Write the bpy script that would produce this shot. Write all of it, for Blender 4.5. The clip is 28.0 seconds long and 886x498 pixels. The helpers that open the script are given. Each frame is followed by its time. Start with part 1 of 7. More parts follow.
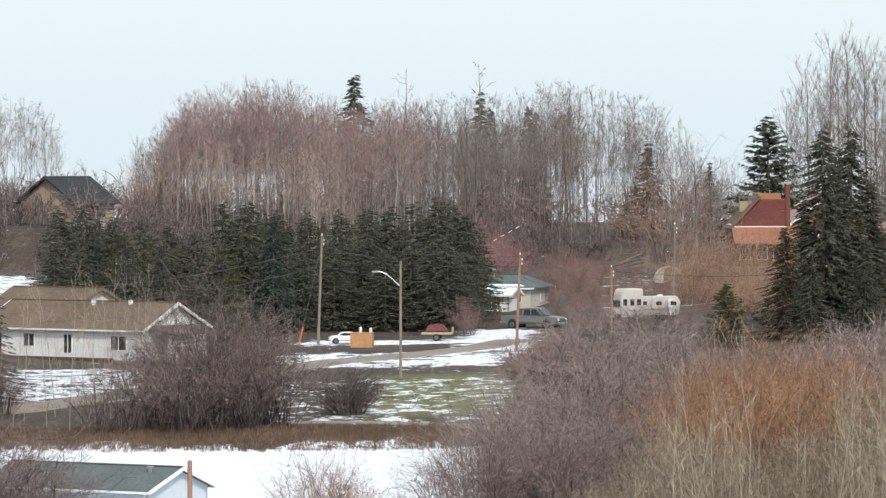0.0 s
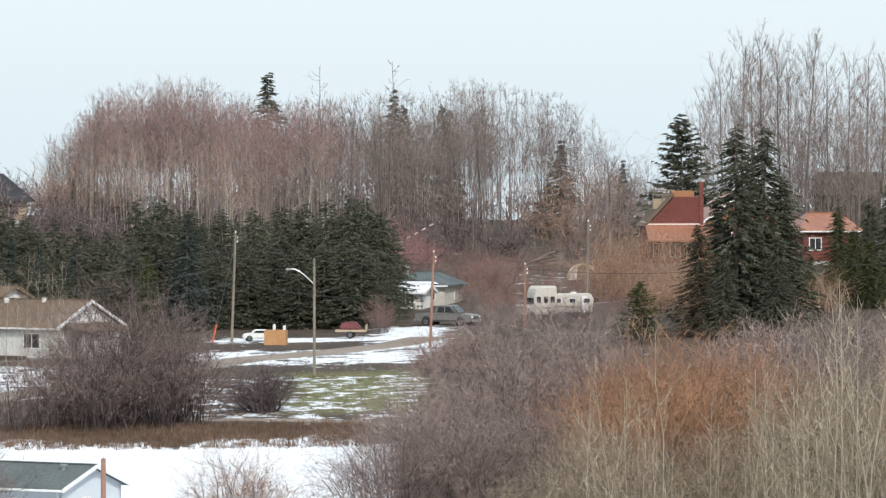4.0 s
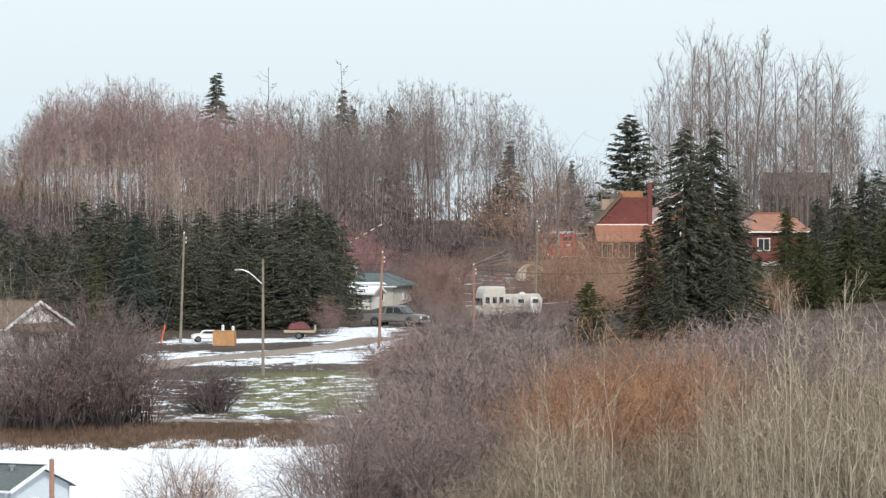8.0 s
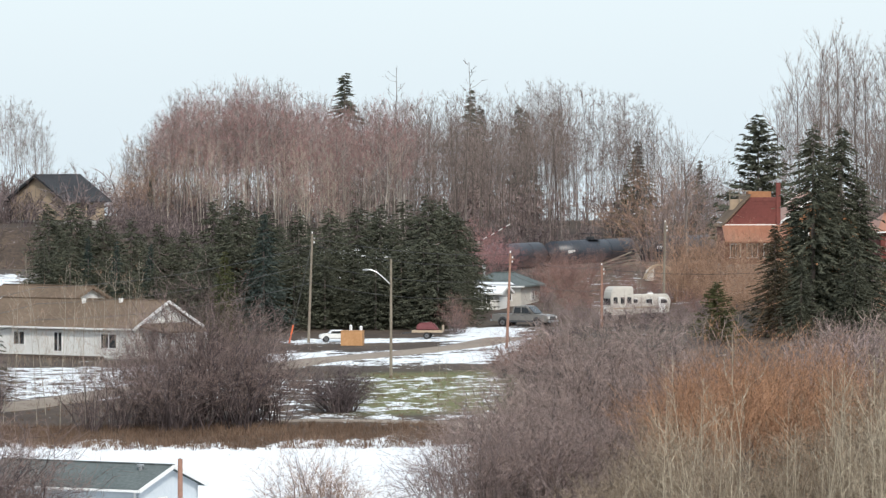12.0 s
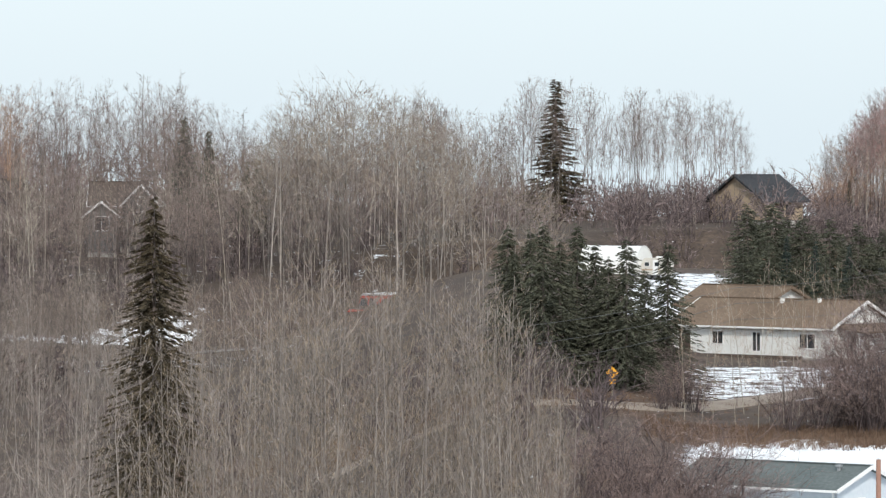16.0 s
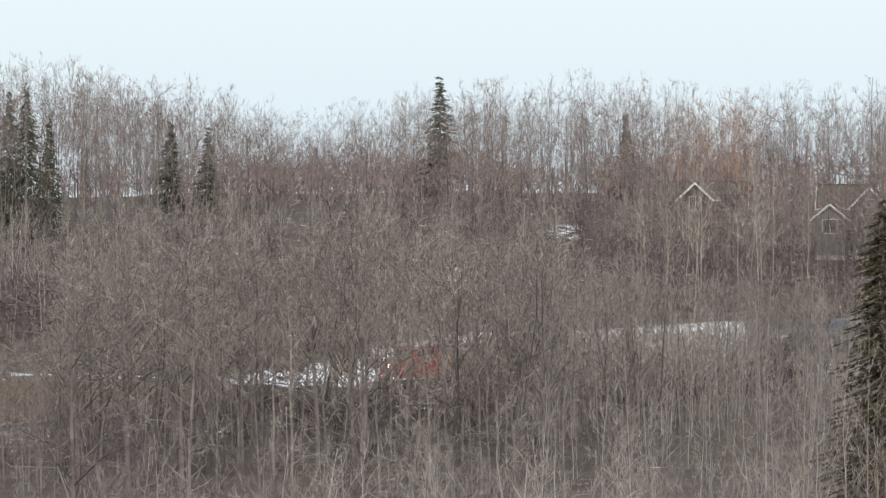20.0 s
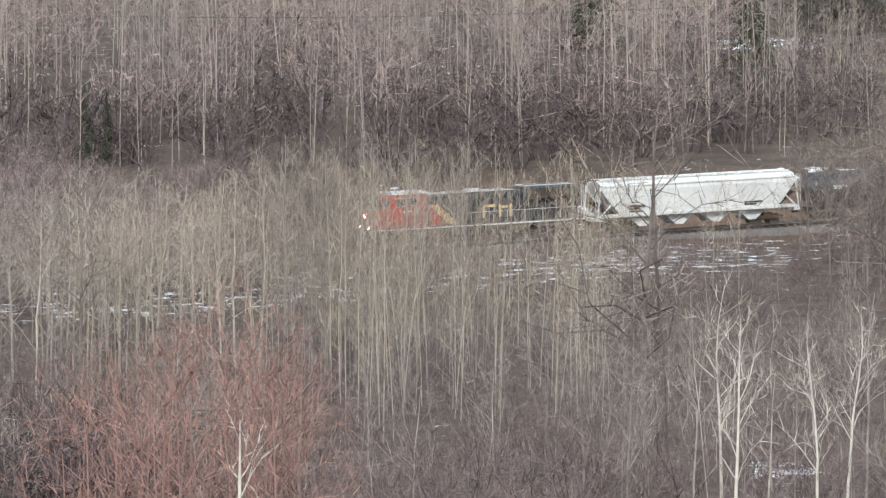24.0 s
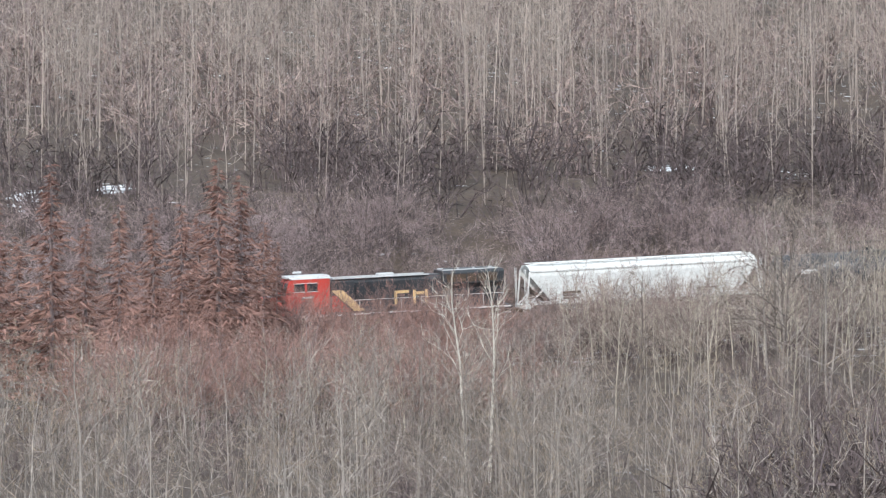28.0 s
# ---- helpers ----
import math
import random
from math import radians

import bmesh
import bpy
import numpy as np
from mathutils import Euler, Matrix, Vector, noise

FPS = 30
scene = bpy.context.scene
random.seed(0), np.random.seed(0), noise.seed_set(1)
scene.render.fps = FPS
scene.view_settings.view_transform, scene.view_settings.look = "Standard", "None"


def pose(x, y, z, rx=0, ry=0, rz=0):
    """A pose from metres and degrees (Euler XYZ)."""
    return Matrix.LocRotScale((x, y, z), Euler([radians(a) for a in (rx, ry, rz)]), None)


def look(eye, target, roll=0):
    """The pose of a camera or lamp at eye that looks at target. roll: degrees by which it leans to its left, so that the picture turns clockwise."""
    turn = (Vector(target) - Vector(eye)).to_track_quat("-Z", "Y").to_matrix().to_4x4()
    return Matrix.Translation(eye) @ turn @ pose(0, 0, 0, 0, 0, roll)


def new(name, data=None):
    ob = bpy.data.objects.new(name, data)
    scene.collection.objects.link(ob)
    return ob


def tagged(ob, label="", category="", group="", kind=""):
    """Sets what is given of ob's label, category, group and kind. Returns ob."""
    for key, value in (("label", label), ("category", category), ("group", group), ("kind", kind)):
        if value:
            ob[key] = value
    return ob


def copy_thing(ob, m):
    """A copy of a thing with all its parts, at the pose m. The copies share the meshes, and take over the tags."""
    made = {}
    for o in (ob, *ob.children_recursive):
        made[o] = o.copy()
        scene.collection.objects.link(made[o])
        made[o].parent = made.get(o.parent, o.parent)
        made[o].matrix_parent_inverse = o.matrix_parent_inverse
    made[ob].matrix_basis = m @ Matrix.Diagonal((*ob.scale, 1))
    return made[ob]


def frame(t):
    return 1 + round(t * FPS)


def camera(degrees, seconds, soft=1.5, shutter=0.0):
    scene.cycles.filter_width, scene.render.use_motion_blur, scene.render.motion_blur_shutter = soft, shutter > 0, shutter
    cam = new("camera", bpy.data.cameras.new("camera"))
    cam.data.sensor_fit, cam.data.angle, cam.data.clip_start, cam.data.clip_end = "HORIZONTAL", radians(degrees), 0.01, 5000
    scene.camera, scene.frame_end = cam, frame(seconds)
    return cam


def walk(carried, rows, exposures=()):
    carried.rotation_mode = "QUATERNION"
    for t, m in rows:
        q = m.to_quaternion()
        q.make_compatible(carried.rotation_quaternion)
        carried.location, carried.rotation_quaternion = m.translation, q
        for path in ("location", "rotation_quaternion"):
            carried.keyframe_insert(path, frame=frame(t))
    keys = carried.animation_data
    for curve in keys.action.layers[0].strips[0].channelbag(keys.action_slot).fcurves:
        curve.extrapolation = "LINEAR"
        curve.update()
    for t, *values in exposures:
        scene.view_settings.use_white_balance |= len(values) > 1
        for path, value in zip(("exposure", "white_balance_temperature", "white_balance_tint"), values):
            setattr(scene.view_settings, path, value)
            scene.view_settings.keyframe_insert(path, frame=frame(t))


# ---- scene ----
# A camera on a tripod on a hill, zoomed far in; it only pans and tilts.
# Plan: bearings in ticks of 1/9000 radian to the right of the first view, distances in metres from the tripod.
EYE = 30.0
cam = camera(9.957, 28.0, soft=1.35)
PATH = [
    (0.0, 0.0000, -1.0000),
    (0.5, -0.1410, -1.0302),
    (1.0, -0.2162, -1.0302),
    (1.5, -0.3625, -1.0303),
    (2.0, -0.5470, -1.0306),
    (2.5, -0.6918, -1.0306),
    (3.0, -0.7903, -1.0302),
    (3.5, -0.8876, -1.0298),
    (5.5, -1.1896, -1.0221),
    (6.0, -1.2691, -1.0219),
    (6.5, -1.3386, -1.0232),
    (7.0, -1.4130, -1.0241),
    (7.5, -1.4819, -1.0235),
    (8.0, -1.5506, -1.0224),
    (8.5, -1.6131, -1.0222),
    (9.0, -1.6718, -1.0227),
    (9.5, -1.7338, -1.0225),
    (10.0, -1.7854, -1.0217),
    (10.5, -1.8219, -1.0210),
    (11.0, -1.8799, -1.0209),
    (11.5, -1.3085, -1.0207),
    (12.0, -0.1089, -1.0220),
    (12.5, 0.8156, -1.0307),
    (13.0, 1.6840, -1.0305),
    (13.5, 2.9199, -1.0299),
    (15.5, 6.7094, -1.0242),
    (16.0, 7.7517, -1.0221),
    (16.5, 9.0701, -1.0187),
    (17.0, 10.1984, -1.0141),
    (17.5, 11.1427, -1.0127),
    (18.0, 12.2163, -1.0076),
    (18.5, 13.2791, -1.0034),
    (19.0, 14.1700, -0.9939),
    (19.5, 15.1155, -0.9952),
    (20.0, 15.9451, -0.9930),
    (20.5, 16.6270, -1.0029),
    (21.0, 17.5255, -1.1149),
    (21.5, 18.9771, -1.6286),
    (22.0, 20.5721, -2.3815),
    (22.5, 22.2230, -2.7750),
    (24.5, 25.9884, -3.2533),
    (25.0, 26.8262, -3.1004),
    (25.5, 27.8052, -3.0400),
    (26.0, 28.9560, -3.0120),
    (26.5, 30.0827, -2.9971),
    (27.0, 31.9852, -2.9888),
    (27.5, 33.7122, -2.9648),
    (28.0, 35.3136, -2.9653),
]
walk(cam, [(t, pose(0, 0, EYE, 90 + tilt, 0, pan)) for t, pan, tilt in PATH],
     exposures=[(0.0, 0.04, 6500, 10), (20.5, 0.04, 6500, 10), (22.5, 0.26, 6550, 10), (25.0, 0.38, 6280, 10), (28.0, 0.46, 6230, 10)])

# ---- light ----
SUN_AZ, SUN_EL = 165.0, 38.0   # compass degrees to the right of ahead, and height
world = bpy.data.worlds.new("sky")
scene.world = world
world.use_nodes = True
wn, wl = world.node_tree.nodes, world.node_tree.links
wn.clear()
sky = wn.new("ShaderNodeTexSky")
sky.sky_type, sky.sun_disc = "NISHITA", False
sky.sun_elevation, sky.sun_rotation = radians(SUN_EL), radians(SUN_AZ)
sky.dust_density, sky.ozone_density, sky.air_density = 2.0, 1.0, 1.0
cloud = wn.new("ShaderNodeMix")
cloud.data_type = "RGBA"
cloud.inputs[0].default_value = 0.72
cloud.inputs[7].default_value = (8.25, 9.5, 10.3, 1)   # a thin even cloud veil
wbg, wout = wn.new("ShaderNodeBackground"), wn.new("ShaderNodeOutputWorld")
wbg.inputs[1].default_value = 0.115
wl.new(sky.outputs[0], cloud.inputs[6])
wl.new(cloud.outputs[2], wbg.inputs[0])
wl.new(wbg.outputs[0], wout.inputs[0])
sun = new("sun", bpy.data.lights.new("sun", "SUN"))
sun.data.energy, sun.data.angle, sun.data.color = 2.5, radians(3), (1.0, 0.94, 0.86)
a, e = radians(SUN_AZ), radians(SUN_EL)
sun.matrix_world = look((0, 0, 200), (-math.sin(a) * math.cos(e) * 100, -math.cos(a) * math.cos(e) * 100, 200 - math.sin(e) * 100))


# ---- materials ----
def mat(name, one, two, rough=0.85, scale=1.0, bump=0.0, metal=0.0, fine=8.0, vary=0.0, spec=0.3):
    """A surface that drifts between two colours at two scales; vary: spread of brightness from piece to piece."""
    m = bpy.data.materials.new(name)
    m.use_nodes = True
    n, k = m.node_tree.nodes, m.node_tree.links
    b = n["Principled BSDF"]
    b.inputs["Roughness"].default_value, b.inputs["Metallic"].default_value = rough, metal
    b.inputs["Specular IOR Level"].default_value = spec
    g = n.new("ShaderNodeNewGeometry")
    big, small = n.new("ShaderNodeTexNoise"), n.new("ShaderNodeTexNoise")
    big.inputs["Scale"].default_value, small.inputs["Scale"].default_value = scale, scale * fine
    big.inputs["Detail"].default_value, small.inputs["Detail"].default_value = 4, 3
    k.new(g.outputs["Position"], big.inputs["Vector"])
    co = n.new("ShaderNodeTexCoord")
    k.new(co.outputs["Object"], small.inputs["Vector"])
    add = n.new("ShaderNodeMath")
    add.operation = "ADD"
    k.new(big.outputs["Fac"], add.inputs[0])
    k.new(small.outputs["Fac"], add.inputs[1])
    ramp = n.new("ShaderNodeMapRange")
    ramp.inputs[1].default_value, ramp.inputs[2].default_value = 0.72, 1.28
    k.new(add.outputs[0], ramp.inputs[0])
    mix = n.new("ShaderNodeMix")
    mix.data_type = "RGBA"
    mix.inputs[6].default_value, mix.inputs[7].default_value = (*one, 1), (*two, 1)
    k.new(ramp.outputs[0], mix.inputs[0])
    colour = mix.outputs[2]
    if vary:
        hue = n.new("ShaderNodeHueSaturation")
        mr = n.new("ShaderNodeMapRange")
        mr.inputs[3].default_value, mr.inputs[4].default_value = 1 - vary, 1 + vary
        k.new(g.outputs["Random Per Island"], mr.inputs[0])
        k.new(mr.outputs[0], hue.inputs["Value"])
        k.new(colour, hue.inputs["Color"])
        colour = hue.outputs[0]
    k.new(colour, b.inputs["Base Color"])
    if bump:
        bu = n.new("ShaderNodeBump")
        bu.inputs["Strength"].default_value, bu.inputs["Distance"].default_value = min(1, bump * 4), bump * 0.1
        k.new(small.outputs["Fac"], bu.inputs["Height"])
        k.new(bu.outputs[0], b.inputs["Normal"])
    return m


def ground_mat():
    """Dead grass, leaf litter and old snow; the sheet's own layers say how much snow and green there is."""
    m = bpy.data.materials.new("ground_mix")
    m.use_nodes = True
    n, k = m.node_tree.nodes, m.node_tree.links
    b = n["Principled BSDF"]
    b.inputs["Roughness"].default_value, b.inputs["Specular IOR Level"].default_value = 0.9, 0.2
    g = n.new("ShaderNodeNewGeometry")

    def noise_at(scale, detail=5):
        t = n.new("ShaderNodeTexNoise")
        t.inputs["Scale"].default_value, t.inputs["Detail"].default_value = scale, detail
        k.new(g.outputs["Position"], t.inputs["Vector"])
        return t.outputs["Fac"]

    def blend(fac, x, y):
        t = n.new("ShaderNodeMix")
        t.data_type = "RGBA"
        for s, v in ((6, x), (7, y)):
            if isinstance(v, tuple):
                t.inputs[s].default_value = (*v, 1)
            else:
                k.new(v, t.inputs[s])
        if isinstance(fac, float):
            t.inputs[0].default_value = fac
        else:
            k.new(fac, t.inputs[0])
        return t.outputs[2]

    def span(v, lo, hi):
        t = n.new("ShaderNodeMapRange")
        t.inputs[1].default_value, t.inputs[2].default_value = lo, hi
        k.new(v, t.inputs[0])
        return t.outputs[0]

    def layer(name):
        t = n.new("ShaderNodeAttribute")
        t.attribute_name = name
        return t.outputs["Fac"]

    def sums(x, y, op="ADD"):
        t = n.new("ShaderNodeMath")
        t.operation = op
        k.new(x, t.inputs[0])
        if isinstance(y, float):
            t.inputs[1].default_value = y
        else:
            k.new(y, t.inputs[1])
        return t.outputs[0]

    dead = blend(span(noise_at(0.25), 0.35, 0.65), (0.07, 0.053, 0.042), (0.13, 0.097, 0.074))
    dead = blend(span(noise_at(2.5), 0.4, 0.7), dead, (0.06, 0.047, 0.043))
    red = blend(span(noise_at(1.3), 0.4, 0.65), (0.105, 0.067, 0.047), (0.175, 0.115, 0.08))
    dead = blend(layer("sedge"), dead, red)
    green = blend(span(noise_at(1.7), 0.4, 0.65), (0.14, 0.16, 0.06), (0.2, 0.19, 0.09))
    soil = blend(layer("green"), dead, green)
    depth = sums(layer("snow"), sums(sums(noise_at(0.55), 0.5, "SUBTRACT"), 1.5, "MULTIPLY"))
    depth = sums(depth, sums(sums(noise_at(3.0), 0.5, "SUBTRACT"), 0.9, "MULTIPLY"))
    white = blend(span(noise_at(0.8), 0.3, 0.7), (0.74, 0.77, 0.82), (0.84, 0.86, 0.88))
    k.new(blend(span(depth, 0.47, 0.56), soil, white), b.inputs["Base Color"])
    bu = n.new("ShaderNodeBump")
    bu.inputs["Strength"].default_value, bu.inputs["Distance"].default_value = 0.6, 0.12
    k.new(noise_at(2.2), bu.inputs["Height"])
    k.new(bu.outputs[0], b.inputs["Normal"])
    return m


def glass_mat(name, tint=(0.03, 0.035, 0.04)):
    m = mat(name, tint, tint, rough=0.08, spec=0.6)
    return m


GROUND = ground_mat()
ASPEN = mat("aspen_bark", (0.29, 0.255, 0.21), (0.48, 0.428, 0.355), scale=0.08, fine=20, vary=0.35)
GREYBARK = mat("grey_bark", (0.085, 0.07, 0.064), (0.23, 0.192, 0.173), scale=0.08, fine=20, vary=0.55)
PALEBARK = mat("pale_bark", (0.33, 0.285, 0.215), (0.56, 0.49, 0.38), scale=0.2, fine=12, vary=0.35)
HILLBARK = mat("hill_bark", (0.27, 0.225, 0.2), (0.42, 0.357, 0.32), scale=0.06, fine=10, vary=0.15)
BIRCH = mat("birch_bark", (0.46, 0.43, 0.38), (0.66, 0.62, 0.56), scale=0.4, fine=10, vary=0.1)
TWIG = mat("twig_grey", (0.208, 0.155, 0.14), (0.36, 0.278, 0.249), scale=0.05, fine=8, vary=0.5)
TWIG_PALE = mat("twig_pale", (0.235, 0.192, 0.165), (0.37, 0.31, 0.268), scale=0.05, fine=8, vary=0.5)
TWIG_RED = mat("twig_purple", (0.29, 0.14, 0.138), (0.44, 0.235, 0.225), scale=0.04, fine=8, vary=0.5)
TWIG_MAUVE = mat("twig_mauve", (0.16, 0.117, 0.108), (0.29, 0.22, 0.204), scale=0.1, fine=8, vary=0.5)
TWIG_DARK = mat("twig_dark", (0.14, 0.108, 0.105), (0.255, 0.2, 0.195), scale=0.1, fine=8, vary=0.5)
TWIG_ORANGE = mat("twig_orange", (0.265, 0.148, 0.092), (0.43, 0.243, 0.143), scale=0.15, fine=8, vary=0.5)
TWIG_TAN = mat("twig_tan", (0.31, 0.195, 0.135), (0.44, 0.285, 0.2), scale=0.1, fine=8, vary=0.5)
TWIG_RUST = mat("twig_rust", (0.225, 0.13, 0.112), (0.34, 0.212, 0.182), scale=0.1, fine=8, vary=0.5)
NEEDLE = mat("needle_dark", (0.052, 0.057, 0.041), (0.106, 0.11, 0.076), scale=0.25, fine=10, vary=0.35)
NEEDLE_BLUE = mat("needle_blue", (0.03, 0.045, 0.04), (0.06, 0.075, 0.066), scale=0.25, fine=10, vary=0.3)
NEEDLE_OLIVE = mat("needle_olive", (0.05, 0.06, 0.025), (0.09, 0.09, 0.035), scale=0.25, fine=10, vary=0.3)
NEEDLE_BROWN = mat("needle_brown", (0.055, 0.045, 0.028), (0.085, 0.065, 0.04), scale=0.4, fine=10, vary=0.3)
TWIG_PINK = mat("twig_pink", (0.21, 0.157, 0.157), (0.375, 0.297, 0.293), scale=0.1, fine=8, vary=0.5)
POPLARBARK = mat("poplar_bark", (0.165, 0.143, 0.13), (0.37, 0.33, 0.3), scale=0.08, fine=20, vary=0.5)
# own dark purple-grey of some bushes; also carries the shade among dense floor brush
TWIG_DEEP_SHADED = mat("twig_deep_shaded", (0.065, 0.051, 0.052), (0.14, 0.11, 0.111), scale=0.1, fine=8, vary=0.5)
TWIG_STRAW = mat("twig_straw", (0.21, 0.163, 0.118), (0.335, 0.268, 0.198), scale=0.06, fine=8, vary=0.5)
LARCH = mat("larch_twig", (0.2, 0.112, 0.096), (0.31, 0.185, 0.152), scale=0.15, fine=8, vary=0.4)
SEDGE = mat("sedge_dry", (0.115, 0.074, 0.051), (0.205, 0.136, 0.095), scale=0.2, fine=8, vary=0.3)
ROAD = mat("road_gravel", (0.23, 0.185, 0.15), (0.33, 0.275, 0.225), scale=0.15, fine=12, bump=0.2)
BALLAST = mat("ballast", (0.1, 0.092, 0.086), (0.17, 0.158, 0.15), scale=0.4, fine=10, bump=0.4)
STEEL = mat("rail_steel", (0.22, 0.20, 0.19), (0.35, 0.33, 0.31), rough=0.4, metal=0.8, scale=0.5)
TIE = mat("tie_wood", (0.06, 0.05, 0.045), (0.11, 0.09, 0.075), scale=1.0)
SNOW = mat("snow", (0.74, 0.77, 0.82), (0.86, 0.88, 0.9), rough=0.8, scale=0.8, bump=0.2)
POLEWOOD = mat("pole_wood", (0.2, 0.17, 0.135), (0.29, 0.25, 0.2), scale=0.4, fine=12)
POLERED = mat("pole_wood_red", (0.27, 0.15, 0.11), (0.36, 0.21, 0.16), scale=0.4, fine=12)
METAL = mat("grey_metal", (0.42, 0.44, 0.46), (0.55, 0.56, 0.58), rough=0.4, metal=0.7, scale=1.0)
WIRE = mat("wire_dark", (0.05, 0.05, 0.05), (0.09, 0.09, 0.09), rough=0.5)


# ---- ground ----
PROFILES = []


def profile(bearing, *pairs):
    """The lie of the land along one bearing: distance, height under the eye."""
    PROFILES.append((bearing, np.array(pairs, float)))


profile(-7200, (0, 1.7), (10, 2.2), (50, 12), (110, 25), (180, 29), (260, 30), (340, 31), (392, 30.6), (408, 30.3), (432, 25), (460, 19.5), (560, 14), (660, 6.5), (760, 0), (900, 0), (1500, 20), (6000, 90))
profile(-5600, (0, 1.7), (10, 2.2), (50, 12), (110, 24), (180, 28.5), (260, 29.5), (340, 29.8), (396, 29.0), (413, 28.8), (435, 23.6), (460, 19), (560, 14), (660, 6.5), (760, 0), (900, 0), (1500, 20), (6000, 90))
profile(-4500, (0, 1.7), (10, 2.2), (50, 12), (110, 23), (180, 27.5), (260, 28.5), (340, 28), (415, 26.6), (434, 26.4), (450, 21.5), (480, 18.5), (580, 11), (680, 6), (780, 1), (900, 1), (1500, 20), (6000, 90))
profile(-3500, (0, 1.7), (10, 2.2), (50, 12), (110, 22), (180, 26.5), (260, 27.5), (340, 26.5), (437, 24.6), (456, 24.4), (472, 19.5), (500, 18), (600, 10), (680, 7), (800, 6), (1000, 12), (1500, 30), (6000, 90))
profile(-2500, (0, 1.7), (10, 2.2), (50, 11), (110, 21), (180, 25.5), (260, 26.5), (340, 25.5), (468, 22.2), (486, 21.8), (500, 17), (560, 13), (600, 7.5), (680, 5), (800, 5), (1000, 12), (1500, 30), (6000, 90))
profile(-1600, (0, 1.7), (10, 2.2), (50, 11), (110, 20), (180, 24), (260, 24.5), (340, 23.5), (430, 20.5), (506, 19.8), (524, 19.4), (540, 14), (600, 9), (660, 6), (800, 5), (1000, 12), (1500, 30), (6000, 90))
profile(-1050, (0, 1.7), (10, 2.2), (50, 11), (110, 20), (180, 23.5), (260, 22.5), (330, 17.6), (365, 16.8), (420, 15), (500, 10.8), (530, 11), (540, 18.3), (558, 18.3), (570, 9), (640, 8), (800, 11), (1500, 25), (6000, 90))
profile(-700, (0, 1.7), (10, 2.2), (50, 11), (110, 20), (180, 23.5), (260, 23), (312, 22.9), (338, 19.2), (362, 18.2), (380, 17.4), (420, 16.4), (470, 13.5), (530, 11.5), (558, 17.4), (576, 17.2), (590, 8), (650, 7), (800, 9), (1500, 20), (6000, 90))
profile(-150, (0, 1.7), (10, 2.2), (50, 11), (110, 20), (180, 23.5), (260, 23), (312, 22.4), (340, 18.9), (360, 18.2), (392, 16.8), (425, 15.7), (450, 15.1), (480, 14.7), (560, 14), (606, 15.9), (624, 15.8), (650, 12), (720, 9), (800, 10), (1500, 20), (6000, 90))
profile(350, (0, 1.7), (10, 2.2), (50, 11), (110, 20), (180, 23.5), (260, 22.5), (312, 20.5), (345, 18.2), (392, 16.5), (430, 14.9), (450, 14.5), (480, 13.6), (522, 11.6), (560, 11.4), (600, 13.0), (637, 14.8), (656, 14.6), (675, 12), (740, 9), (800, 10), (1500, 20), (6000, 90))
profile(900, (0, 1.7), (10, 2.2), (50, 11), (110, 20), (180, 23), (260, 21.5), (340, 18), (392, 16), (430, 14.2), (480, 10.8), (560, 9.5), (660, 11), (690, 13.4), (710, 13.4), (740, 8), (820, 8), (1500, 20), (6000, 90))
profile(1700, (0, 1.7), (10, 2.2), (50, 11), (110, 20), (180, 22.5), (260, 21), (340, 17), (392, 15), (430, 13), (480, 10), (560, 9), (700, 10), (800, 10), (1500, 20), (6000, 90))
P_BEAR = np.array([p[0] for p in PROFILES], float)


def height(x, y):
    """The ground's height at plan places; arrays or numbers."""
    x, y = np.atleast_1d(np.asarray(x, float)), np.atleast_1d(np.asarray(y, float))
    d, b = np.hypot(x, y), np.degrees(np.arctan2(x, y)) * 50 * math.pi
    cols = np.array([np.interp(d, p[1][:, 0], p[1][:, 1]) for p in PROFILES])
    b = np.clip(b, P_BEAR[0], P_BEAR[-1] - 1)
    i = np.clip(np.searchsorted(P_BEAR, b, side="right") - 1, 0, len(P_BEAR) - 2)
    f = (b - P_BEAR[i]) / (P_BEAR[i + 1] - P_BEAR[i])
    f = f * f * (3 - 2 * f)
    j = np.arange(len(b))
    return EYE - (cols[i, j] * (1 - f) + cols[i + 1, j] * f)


def plan(b, d):
    return math.sin(b / 9000) * d, math.cos(b / 9000) * d


def spot(b, d, up=0.0):
    """A place on the ground (or up metres over it) at a bearing and a distance."""
    x, y = plan(b, d)
    return Vector((x, y, float(height(x, y)[0]) + up))


def mesh_np(name, verts, faces, mats, index=None, smooth=False):
    """A mesh from arrays of corners and of triangles or quads."""
    me = bpy.data.meshes.new(name)
    v, f = np.asarray(verts, np.float32), np.asarray(faces, np.int32)
    n, k = f.shape
    me.vertices.add(len(v))
    me.vertices.foreach_set("co", v.ravel())
    me.loops.add(n * k)
    me.loops.foreach_set("vertex_index", f.ravel())
    me.polygons.add(n)
    me.polygons.foreach_set("loop_start", np.arange(0, n * k, k, dtype=np.int32))
    if index is not None:
        me.polygons.foreach_set("material_index", np.asarray(index, np.int32))
    me.polygons.foreach_set("use_smooth", np.full(n, smooth))
    for m in mats:
        me.materials.append(m)
    me.update(calc_edges=True)
    return me


def soft_step(v, lo, hi):
    t = np.clip((v - lo) / (hi - lo), 0, 1)
    return t * t * (3 - 2 * t)


